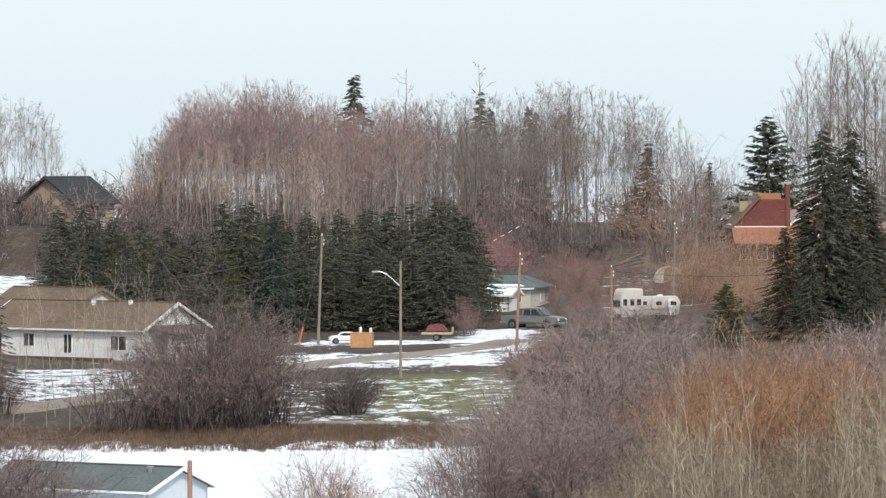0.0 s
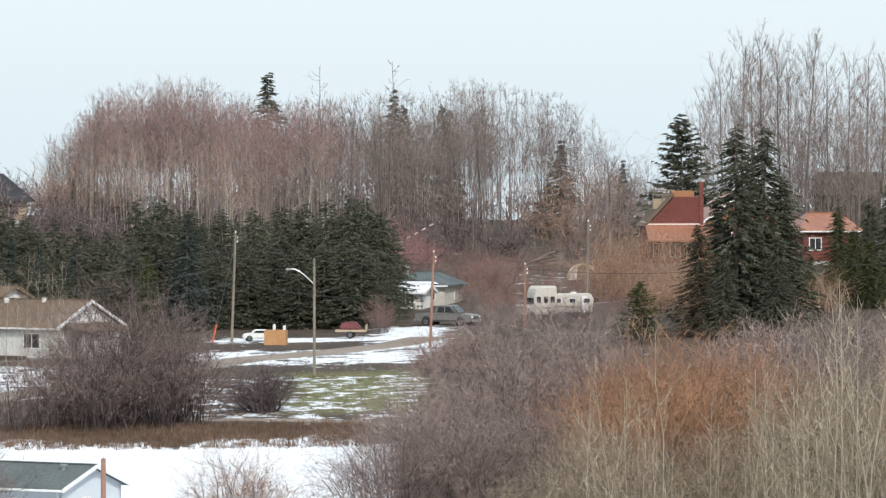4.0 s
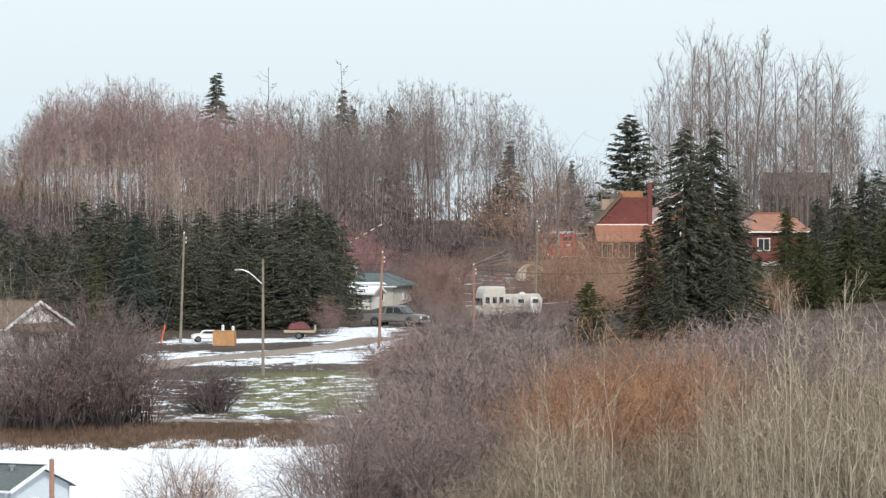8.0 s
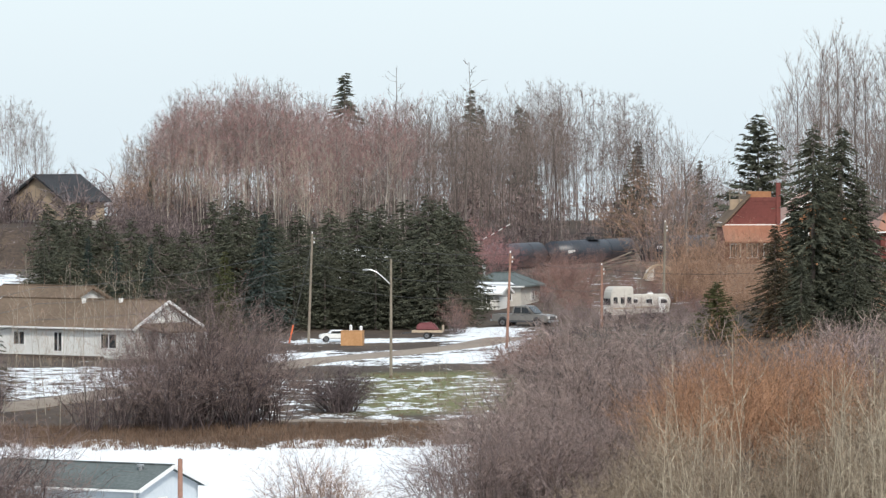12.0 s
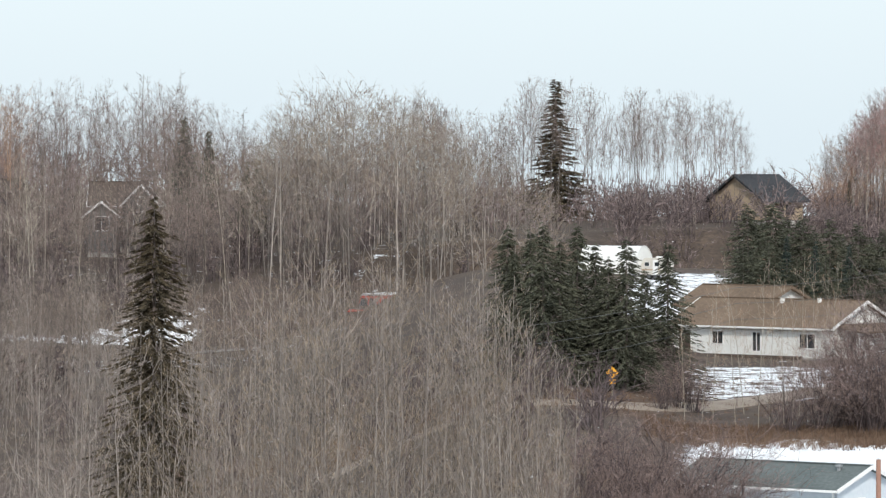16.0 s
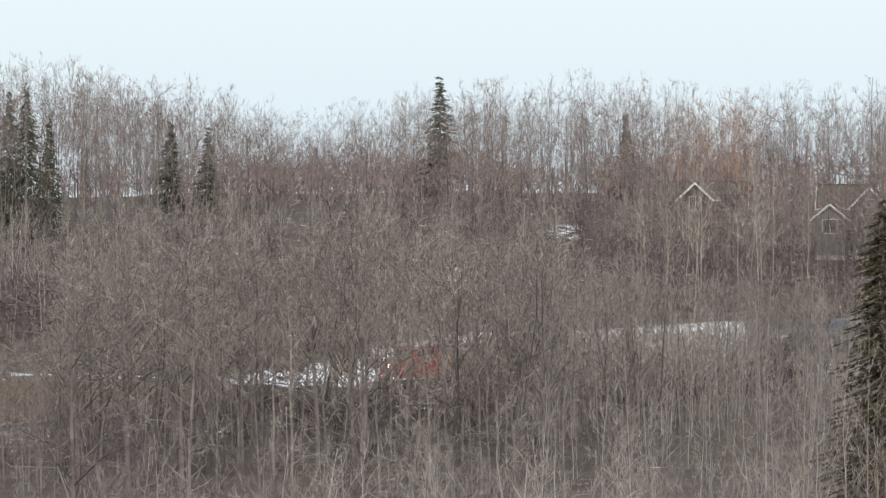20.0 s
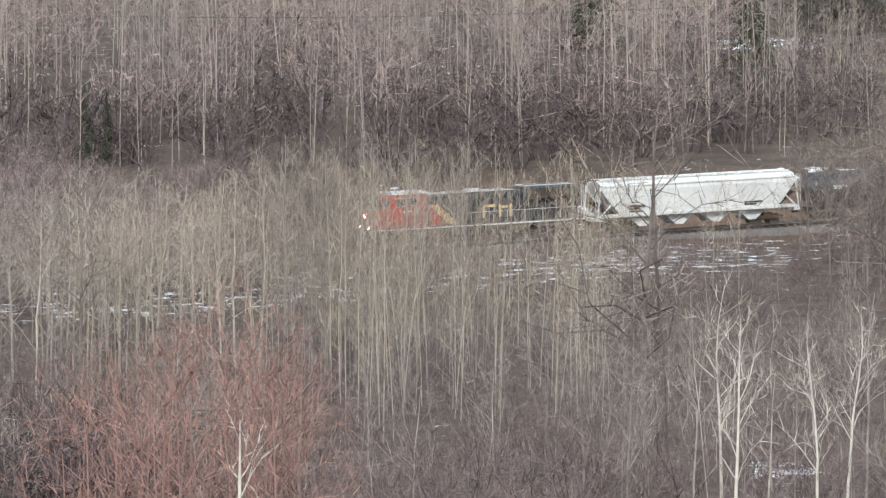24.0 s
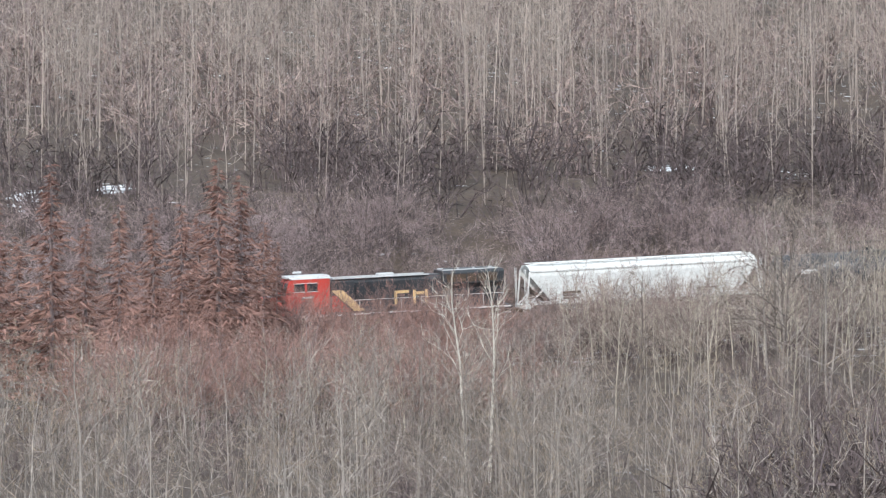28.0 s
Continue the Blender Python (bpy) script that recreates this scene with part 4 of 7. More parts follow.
CONCRETE = mat("concrete", (0.30, 0.29, 0.27), (0.40, 0.39, 0.37), scale=0.6, bump=0.2)


def opening(parent, name, face, u, z, w, h, L, W, frame_m, pane_m):
    """A window or door on a wall of a house L by W. face: f(ront), b(ack), l(eft) or r(ight)."""
    def at(du, dz, off):
        if face == "f":
            return (u + du, -W / 2 - off, z + dz)
        if face == "b":
            return (u + du, W / 2 + off, z + dz)
        return (-L / 2 - off, u + du, z + dz) if face == "l" else (L / 2 + off, u + du, z + dz)
    flat = face in "fb"
    bm = B()
    for du, dz, a, b in ((0, h / 2, w + 0.16, 0.09), (0, -h / 2, w + 0.16, 0.09), (-w / 2, 0, 0.09, h), (w / 2, 0, 0.09, h)):
        c = at(du, dz, 0.03)
        box(bm, *c, *((a, 0.1, b) if flat else (0.1, a, b)))
    ob = part(name, bm, frame_m, parent)
    c = at(0, 0, 0.008)
    part("pane" if name == "window" else "leaf", box(B(), *c, *((w, 0.05, h) if flat else (0.05, w, h))), pane_m, ob)
    if name == "window" and w > 0.7:
        c = at(0, 0, 0.04)
        part("mullion", box(B(), *c, *((0.06, 0.05, h) if flat else (0.05, 0.06, h))), frame_m, ob)
    return ob


def house(name, label, at, turn, L, W, H, rise, wall_m, roof_m, trim_m=None, over=0.45, hip=0.0, windows=(), doors=(), skirt=0.5, gable_m=None, courses=True):
    """A gabled (or hipped) house with its ridge along x; the floor is at the place given."""
    trim_m, gable_m = trim_m or TRIM, gable_m or wall_m
    t = new(name)
    t.matrix_world = Matrix.Translation(at) @ pose(0, 0, 0, 0, 0, turn)
    part("foundation", box(B(), 0, 0, 0.0, L - 0.1, W - 0.1, skirt * 2), CONCRETE, t)
    z0 = 0.35
    for y in (-W / 2, W / 2):
        s = 1 if y > 0 else -1
        wall = part("wall", box(B(), 0, y - s * 0.08, (H + z0) / 2, L, 0.16, H - z0), wall_m, t)
        if courses and s < 0:
            for k in range(int((H - z0) / 0.32)):
                part("siding_board", box(B(), 0, y - 0.012, z0 + 0.16 + k * 0.32, L, 0.03, 0.27), wall_m, wall)
    peak = [(-W / 2, z0), (-W / 2, H), (0, H + rise), (W / 2, H), (W / 2, z0)] if hip == 0 else [(-W / 2, z0), (-W / 2, H), (W / 2, H), (W / 2, z0)]
    for x in (-L / 2, L / 2):
        s = 1 if x > 0 else -1
        part("gable_wall", prism(B(), peak, x - s * 0.16, x, "x"), gable_m, t)
    slope = rise / (W / 2)
    th = 0.16
    for s in (-1, 1):
        ey = s * (W / 2 + over)
        ez = H - slope * over + 0.02
        bm = B()
        xr, xe = L / 2 + over - hip, L / 2 + over
        low = [(-xe, ey, ez), (xe, ey, ez)]
        top = [(xr, 0, H + rise + 0.02), (-xr, 0, H + rise + 0.02)]
        a = [bm.verts.new(v) for v in low + top]
        b = [bm.verts.new((v[0], v[1], v[2] + th)) for v in low + top]
        bm.faces.new(a)
        bm.faces.new(b)
        for i in range(4):
            bm.faces.new((a[i], a[(i + 1) % 4], b[(i + 1) % 4], b[i]))
        bmesh.ops.recalc_face_normals(bm, faces=bm.faces)
        roof = part("roof", bm, roof_m, t)
        part("gutter", box(B(), 0, ey + s * 0.05, ez + 0.05, 2 * xe, 0.12, 0.14), trim_m, roof)
        if hip == 0:
            for x in (-xe, xe):
                part("rake_board", beam(B(), (x * 1.003, ey, ez + 0.06), (x * 1.003, 0, H + rise + 0.08), 0.06, 0.24), trim_m, roof)
    if hip:
        for s in (-1, 1):
            bm = B()
            pts = [(s * (L / 2 + over), -(W / 2 + over), H - slope * over + 0.02), (s * (L / 2 + over), W / 2 + over, H - slope * over + 0.02), (s * (L / 2 + over - hip), 0, H + rise + 0.02)]
            a = [bm.verts.new(v) for v in pts]
            b = [bm.verts.new((v[0], v[1], v[2] + th)) for v in pts]
            bm.faces.new(a)
            bm.faces.new(b)
            for i in range(3):
                bm.faces.new((a[i], a[(i + 1) % 3], b[(i + 1) % 3], b[i]))
            bmesh.ops.recalc_face_normals(bm, faces=bm.faces)
            part("roof", bm, roof_m, t)
    part("ridge_cap", box(B(), 0, 0, H + rise + th + 0.04, 2 * (L / 2 + over - hip), 0.3, 0.06), roof_m, t)
    for face, u, z, w, h in windows:
        opening(t, "window", face, u, z, w, h, L, W, trim_m, GLASS)
    for face, u, z, w, h in doors:
        opening(t, "door", face, u, z, w, h, L, W, trim_m, BROWNWALL)
    return tagged(t, label, "house")


def build_houses():
    h = house("house", "long white bungalow with a brown shingle roof", spot(-616, 422, -0.4), -36, 17, 8.2, 2.9, 1.95, WHITE, BROWNROOF,
              windows=(("f", -3.6, 1.85, 1.2, 1.1), ("f", 0.6, 1.6, 0.9, 1.6), ("f", 6.0, 1.75, 1.7, 1.2), ("r", 1.8, 1.7, 1.0, 1.1)), doors=(("f", -7.2, 1.5, 1.4, 1.9),))
    for x, y in ((-6.0, 0.7), (-2.4, 1.2), (0.4, -0.6), (4.2, -0.4), (1.4, 2.0)):
        part("roof_vent", rod(B(), (x, y, 2.9 + 1.95 * (1 - abs(y) / 4.1)), (x, y, 3.4 + 1.95 * (1 - abs(y) / 4.1)), 0.16, 0.2), TRIM, h)
    part("porch_roof", prism(B(), [(8.4, 3.0), (11.2, 2.45), (11.2, 2.6), (8.4, 3.2)], -3.6, 2.6, "y"), BROWNROOF, h)
    for y in (-3.4, 0, 2.4):
        part("porch_post", box(B(), 10.9, y, 1.2, 0.16, 0.16, 2.5), TRIM, h)
    part("porch_wall", box(B(), 10.3, -0.6, 1.1, 0.12, 5.0, 1.9), WHITE, h)
    part("deck", box(B(), -9.6, -2.6, 0.9, 2.4, 3.4, 0.14), BROWNWALL, h)
    for x, y in ((-10.7, -4.2), (-8.6, -4.2), (-10.7, -1.0)):
        part("deck_post", box(B(), x, y, 0.9, 0.14, 0.14, 1.9), POLEWOOD, h)
    part("deck_rail", box(box(B(), -9.6, -4.2, 1.8, 2.3, 0.06, 0.08), -10.7, -2.6, 1.8, 0.06, 3.3, 0.08), POLEWOOD, h)
    part("skirting", box(B(), -1.0, -4.15, 0.2, 13.0, 0.06, 0.6), BROWNWALL, h, "brown wooden skirting")
    house("house", "brown-roofed rear wing of the white bungalow", spot(-680, 433, -0.2), -36, 9, 7, 3.4, 1.5, WHITE, BROWNROOF, trim_m=BROWNROOF, courses=False)
    g = house("house", "low pale blue house with a grey-green shingle roof", spot(-612, 315, -0.4), -31, 12, 6.6, 2.75, 1.15, PALEBLUE, GREENROOF,
              windows=(("r", -0.6, 1.6, 0.8, 1.0), ("f", -1.5, 1.6, 1.1, 1.0), ("f", 3.0, 1.6, 1.1, 1.0)), gable_m=PALEBLUE)
    part("roof_vent", rod(rod(B(), (4.6, -0.9, 3.4), (4.6, -0.9, 4.0), 0.13), (4.6, -0.9, 3.98), (4.6, -0.9, 4.1), 0.24), METAL, g)
    part("roof_vent", rod(B(), (-1.8, -0.2, 3.8), (-1.8, -0.2, 4.15), 0.06), METAL, g)
    part("downspout", box(B(), 5.85, -3.36, 1.3, 0.1, 0.1, 2.6), TRIM, g)
    post = new("post")
    post.matrix_world = Matrix.Translation(spot(-448, 306))
    part("shaft", rod(B(), (0, 0, -0.3), (0, 0, tall(-448, 306, -374)), 0.17, 0.15), POLERED, post)
    part("cap", rod(B(), (0, 0, tall(-448, 306, -374)), (0, 0, tall(-448, 306, -372)), 0.05), METAL, post)
    tagged(post, "weathered reddish wooden post beside the house", "post")

    b = house("house", "small white house with a grey-green roof", spot(126, 484, -0.5), -18, 5.2, 6.0, 2.4, 1.0, BEIGE, GREENROOF, hip=2.0,
              windows=(("f", 1.2, 1.4, 0.9, 0.8), ("r", 0.5, 1.4, 0.9, 0.8)))
    part("flue", rod(rod(B(), (-2.2, 0.5, 2.4), (-2.2, 0.5, 4.1), 0.12), (-2.2, 0.5, 4.0), (-2.2, 0.5, 4.3), 0.19), METAL, b)
    part("roof_snow", prism(B(), [(-2.4, 2.52), (2.0, 2.52), (1.6, 2.74), (-2.2, 2.74)], -3.5, -3.1, "y"), SNOW, b, "strip of snow")
    wing = house("shed", "white lean-to with snow on its roof", spot(94, 478, -0.4), -18, 3.4, 3.0, 2.0, 0.5, WHITE, SNOW, windows=(("f", 0.5, 1.4, 0.8, 0.8),), courses=False)
    wing["category"] = "shed"

    r = house("house", "red house with an orange metal roof and cedar gable", spot(668, 496), 96, 9, 8.2, 5.0, 3.0, REDWALL, ORANGEROOF, windows=(("l", 1.6, 3.8, 1.0, 1.2),), gable_m=CEDAR)
    w = house("house_wing", "red sided wing with an orange skirt roof", spot(556, 488, 2.0), 4, 5.2, 6.0, 4.0, 0.15, REDWALL, ORANGEROOF, over=0.1, skirt=2.4)
    upper = part("upper_wall", prism(B(), [(-2.6, 4.0), (-0.1, 6.7), (2.6, 6.7), (2.6, 4.0)], -3.05, 2.9, "y"), REDWALL, w)
    for k in range(9):
        part("siding_board", box(B(), (k * 0.26 - 2.4 + 2.6) / 2, -3.07, 4.2 + k * 0.28, 2.6 - (k * 0.26 - 2.4), 0.04, 0.24), REDWALL, upper)
    part("sloping_roof", prism(B(), [(-2.9, 3.85), (-0.15, 6.82), (-0.15, 7.0), (-3.05, 3.9)], -3.3, 3.0, "y"), BROWNROOF, w, "brown sloping roof")
    part("skirt_roof", prism(B(), [(-3.2, 3.9), (-5.6, 2.45), (-5.6, 2.58), (-3.2, 4.05)], -2.9, 3.2, "x"), ORANGEROOF, w, "orange metal skirt roof")
    for i in range(11):
        part("roof_seam", beam(B(), (-2.7 + i * 0.57, -3.22, 4.06), (-2.7 + i * 0.57, -5.6, 2.61), 0.05, 0.05), ORANGEROOF, w)
    cup = part("cupola", rounded(box(B(), 0.9, -1.0, 6.4, 2.2, 1.6, 1.7), 0.03, 1), CEDAR, w, "cedar clad cupola")
    part("cupola_window", box(B(), 0.9, -1.82, 6.2, 0.6, 0.05, 0.8), GLASS, cup)
    part("chimney", rounded(box(B(), 2.5, -3.0, 5.0, 0.42, 0.42, 6.2), 0.03, 1), REDWALL, w, "red chimney")
    part("chimney_pipe", rod(B(), (2.5, -3.0, 8.0), (2.5, -3.0, 8.5), 0.13), METAL, w)
    rail = B()
    for x in (-1.9, -1.0, -0.1):
        beam(rail, (x, -1.2, 5.6), (x, -1.2, 7.4), 0.08, 0.08)
    beam(beam(rail, (-2.0, -1.2, 7.3), (0.2, -1.2, 7.3), 0.08, 0.1), (-2.0, -1.2, 6.9), (0.2, -1.2, 6.9), 0.06, 0.08)
    part("deck_railing", rail, POLEWOOD, w, "weathered railing")
    part("deck_wall", box(B(), -1.0, -0.9, 6.0, 1.8, 0.2, 1.0), TANWALL, w)
    for x in (-1.6, 0.0, 1.6):
        opening(w, "window", "f", x, 1.6, 1.0, 1.3, 5.6, 6.4, TRIM, GLASS)
    house("house", "red cottage with a salmon orange metal roof", spot(824, 505), 10, 5.6, 6.0, 3.4, 1.5, REDWALL, ORANGEROOF, windows=(("f", -1.6, 2.0, 1.2, 1.2),), hip=1.6)
    house("house", "large brown house among trees on the ridge", spot(868, 655), -12, 7.6, 9, 6.3, 2.6, BROWNWALL, BROWNWALL, trim_m=BROWNWALL, windows=(("f", 2.2, 4.8, 1.2, 1.0), ("f", -2, 4.8, 1.2, 1.0)), courses=False)
    house("house", "tan house with a black shingle roof on the ridge", spot(-664, 612), 48, 6.4, 9.5, 2.8, 2.8, TANWALL, DARKROOF, trim_m=DARKROOF, over=0.6, courses=False, windows=(("f", 1.0, 1.6, 1.2, 1.1),))
    k = house("house", "two storey grey house with white trim in the woods", spot(-1790, 582), 8, 6.0, 7, 5.2, 2.4, GREYWALL, BROWNWALL, windows=(("f", -1.4, 4.0, 1.0, 1.3), ("f", 1.2, 4.0, 1.0, 1.3), ("f", 0, 1.6, 1.4, 1.4)), courses=False)
    house("house", "grey front gable with white trim in the woods", spot(-1748, 576), 96, 5, 3.6, 6.0, 1.9, GREYWALL, BROWNWALL, windows=(("l", 0, 6.2, 0.8, 0.9), ("l", 0, 4.2, 1.6, 1.5)), courses=False)
    house("house", "grey front porch gable with white window frames", spot(-1818, 576), 96, 4, 3.4, 4.6, 1.4, GREYWALL, BROWNWALL, windows=(("l", 0, 3.6, 1.6, 1.6),), courses=False)
    m = house("house", "brown house with a white trimmed dormer", spot(-2040, 624), 3, 11, 8, 3.2, 1.4, BROWNWALL, BROWNWALL, trim_m=BROWNWALL, windows=(("f", -3.5, 1.8, 1.2, 1.2), ("f", 3.8, 1.8, 1.2, 1.2)), courses=False)
    house("house", "white trimmed front gable with an arched window", spot(-2053, 617), 93, 4, 3.6, 3.1, 1.7, BROWNWALL, BROWNWALL, windows=(("l", 0, 2.4, 1.5, 1.6),), courses=False)

    # arched tent and camper above the white bungalow
    q = new("tent")
    q.matrix_world = Matrix.Translation(spot(-912, 502)) @ pose(0, 0, 0, 0, 0, -24)
    arc = [(1.9 * math.cos(a), 2.75 * math.sin(a)) for a in np.linspace(0, math.pi, 13)]
    part("cover", prism(B(), arc, -3.2, 3.2, "x"), WHITE, q)
    for x in (-3.2, -1.1, 1.1, 3.22):
        rib = B()
        for p, s in zip(arc, arc[1:]):
            beam(rib, (x, p[0] * 1.01, p[1] * 1.01), (x, s[0] * 1.01, s[1] * 1.01), 0.08, 0.05)
        part("rib", rib, TRIM, q)
    tagged(q, "white arched storage tent above the bungalow", "tent")
    camper(spot(-838, 500), -30, 2.4, "small cream camper trailer beside a white tent")
    camper(spot(380, 455, 0.05), -4, 3.9, "long white travel trailer in the yard")
    motorhome(spot(322, 452, 0.05), 25)


def camper(at, turn, length, label):
    t = new("camper_trailer")
    t.matrix_world = Matrix.Translation(at) @ pose(0, 0, 0, 0, 0, turn)
    half = length / 2
    body = [(-half, 0.5), (-half - 0.05, 1.6), (-half + 0.25, 2.35), (half - 0.3, 2.4), (half + 0.05, 1.8), (half - 0.1, 0.5)]
    part("body", rounded(prism(B(), body, -1.1, 1.1, "y"), 0.08, 2), BEIGE, t)
    part("stripe", box(B(), 0, -1.11, 1.1, length * 0.92, 0.02, 0.14), TANWALL, t)
    n = 2 if length < 3 else 3
    for k in range(n):
        x = -half + length * (k + 0.6) / n
        w = part("window", rounded(box(B(), x, -1.11, 1.7, 0.62, 0.05, 0.5), 0.03, 1), TRIM, t)
        part("pane", box(B(), x, -1.14, 1.7, 0.52, 0.03, 0.4), GLASS, w)
    part("door", rounded(box(B(), half - 0.7, -1.11, 1.35, 0.6, 0.04, 1.6), 0.02, 1), TRIM, t)
    for x in (-0.3, 0.45):
        wheel(t, (x, -0.95, 0.33), 0.33)
    part("hitch", beam(B(), (-half, 0, 0.5), (-half - 1.0, 0, 0.45), 0.1, 0.1), T_BLACK, t)
    part("jack", box(box(B(), half - 0.4, -0.8, 0.25, 0.1, 0.1, 0.5), half - 0.4, 0.8, 0.25, 0.1, 0.1, 0.5), T_BLACK, t)
    part("roof_vent", rounded(box(B(), 0.2, 0, 2.45, 0.5, 0.5, 0.16), 0.03, 1), TRIM, t)
    t.scale = (1, 1, 0.9)
    return tagged(t, label, "trailer")


def wheel(parent, at, r, width=0.24):
    x, y, z = at
    w = part("wheel", rounded(rod(B(), (x, y - width / 2, z), (x, y + width / 2, z), r, sides=20), 0.03, 1), RUBBER, parent)
    s = -1 if y < 0 else 1
    part("rim", rod(B(), (x, y + s * (width / 2 - 0.02), z), (x, y + s * (width / 2 + 0.015), z), r * 0.6, sides=14), RIM, w)
    part("hub", rod(B(), (x, y + s * (width / 2 + 0.0), z), (x, y + s * (width / 2 + 0.04), z), r * 0.16, sides=8), T_BLACK, w)
    return w


RIM = mat("wheel_rim", (0.12, 0.12, 0.125), (0.2, 0.2, 0.205), rough=0.4, metal=0.6)
RUBBER = mat("tyre_rubber", (0.018, 0.018, 0.018), (0.035, 0.035, 0.035), rough=0.85, scale=2)
SILVER = mat("truck_silver", (0.17, 0.162, 0.15), (0.23, 0.22, 0.205), rough=0.35, metal=0.25, scale=0.6, spec=0.6)
DARKTRIM = mat("truck_trim", (0.05, 0.05, 0.055), (0.09, 0.09, 0.095), rough=0.5)


def motorhome(at, turn):
    t = new("motorhome")
    t.matrix_world = Matrix.Translation(at) @ pose(0, 0, 0, 0, 0, turn)
    t.scale = (0.55, 0.7, 1.02)
    part("body", rounded(prism(B(), [(-1.3, 0.5), (-1.5, 1.9), (-1.3, 2.6), (-0.8, 2.95), (2.6, 2.95), (2.7, 0.5)], -1.15, 1.15, "y"), 0.14, 3), BEIGE, t)
    part("bonnet", rounded(prism(B(), [(-2.3, 0.5), (-2.3, 1.0), (-1.4, 1.3), (-1.3, 0.5)], -0.95, 0.95, "y"), 0.08, 2), BEIGE, t)
    part("windshield", prism(B(), [(-1.46, 1.35), (-1.56, 1.9), (-1.53, 1.92), (-1.42, 1.35)], -0.9, 0.9, "y"), GLASS, t)
    for x in (-0.7, 0.6, 1.8):
        part("window", rounded(box(B(), x, -1.16, 1.75, 0.75, 0.04, 0.55), 0.02, 1), GLASS, t)
    part("stripe", box(B(), 0.6, -1.16, 1.05, 3.6, 0.02, 0.12), TANWALL, t)
    part("bumper", rounded(box(B(), -2.35, 0, 0.55, 0.12, 1.9, 0.22), 0.03, 1), METAL, t)
    for x in (-1.6, 1.5):
        for y in (-0.9, 0.9):
            wheel(t, (x, y, 0.36), 0.36)
    return tagged(t, "white rounded motorhome parked in the yard", "motorhome")


def pickup():
    t = new("pickup_truck")
    t.matrix_world = Matrix.Translation(spot(161, 448, -0.1)) @ pose(0, 0, 0.0, 0, 0, -27)
    side = [(-2.75, 0.55), (-2.8, 1.05), (-2.75, 1.12), (-0.6, 1.14), (1.15, 1.16), (2.55, 1.05), (2.75, 0.9), (2.78, 0.5), (2.4, 0.42), (-2.6, 0.45)]
    part("body", rounded(prism(B(), side, -0.95, 0.95, "y"), 0.06, 2), SILVER, t)
    cab = part("cab", rounded(prism(B(), [(-0.85, 1.12), (-0.7, 1.75), (-0.45, 1.85), (0.65, 1.85), (1.35, 1.16)], -0.84, 0.84, "y"), 0.05, 2), SILVER, t)
    part("windshield", prism(B(), [(0.74, 1.78), (1.36, 1.2), (1.4, 1.21), (0.78, 1.8)], -0.72, 0.72, "y"), GLASS, cab)
    part("rear_window", prism(B(), [(-0.84, 1.25), (-0.72, 1.7), (-0.75, 1.7), (-0.88, 1.25)], -0.65, 0.65, "y"), GLASS, cab)
    for y in (-0.845, 0.845):
        part("side_window", prism(B(), [(0.15, 1.22), (0.15, 1.72), (0.6, 1.72), (1.08, 1.22)], y - 0.01, y + 0.01, "y"), GLASS, cab)
        part("side_window", prism(B(), [(-0.62, 1.22), (-0.52, 1.72), (0.06, 1.72), (0.06, 1.22)], y - 0.01, y + 0.01, "y"), GLASS, cab)
        part("rocker", box(B(), 0.1, y * 1.13, 0.5, 3.0, 0.03, 0.16), DARKTRIM, t)
        part("door_handle", box(B(), 0.3, y * 1.135, 1.02, 0.2, 0.04, 0.04), DARKTRIM, t)
        part("mirror", rounded(box(B(), 1.0, y * 1.25, 1.3, 0.12, 0.2, 0.2), 0.03, 1), DARKTRIM, t)
        for x in (-1.65, 1.7):
            part("wheel_arch", rod(B(), (x, y * 1.1, 0.45), (x, y * 1.135, 0.45), 0.46, sides=18), DARKTRIM, t)
            wheel(t, (x, y * 1.05, 0.38), 0.38)
    part("bed", box(B(), -1.75, 0, 1.125, 1.7, 1.5, 0.02), DARKTRIM, t)
    part("grille", rounded(box(B(), 2.79, 0, 0.78, 0.05, 1.2, 0.28), 0.02, 1), DARKTRIM, t)
    for y in (-0.72, 0.72):
        part("headlight", rounded(box(B(), 2.74, y, 0.84, 0.1, 0.36, 0.2), 0.03, 1), TRIM, t)
        part("tail_light", rounded(box(B(), -2.79, y * 1.2, 0.9, 0.05, 0.16, 0.4), 0.02, 1), REDWALL, t)
    part("bumper", rounded(box(B(), 2.85, 0, 0.52, 0.16, 1.85, 0.2), 0.04, 2), METAL, t)
    part("rear_bumper", rounded(box(B(), -2.85, 0, 0.55, 0.16, 1.8, 0.18), 0.04, 2), METAL, t)
    return tagged(t, "silver extended cab pickup truck on the driveway", "truck")


# ---- poles, wires and small things ----
SIGNYELLOW = mat("sign_orange", (0.72, 0.33, 0.02), (0.8, 0.4, 0.04), rough=0.5)
GUARD = mat("guard_orange", (0.65, 0.12, 0.04), (0.75, 0.17, 0.06), rough=0.5)
MAROON = mat("maroon_cover", (0.14, 0.045, 0.05), (0.2, 0.07, 0.075), rough=0.7)


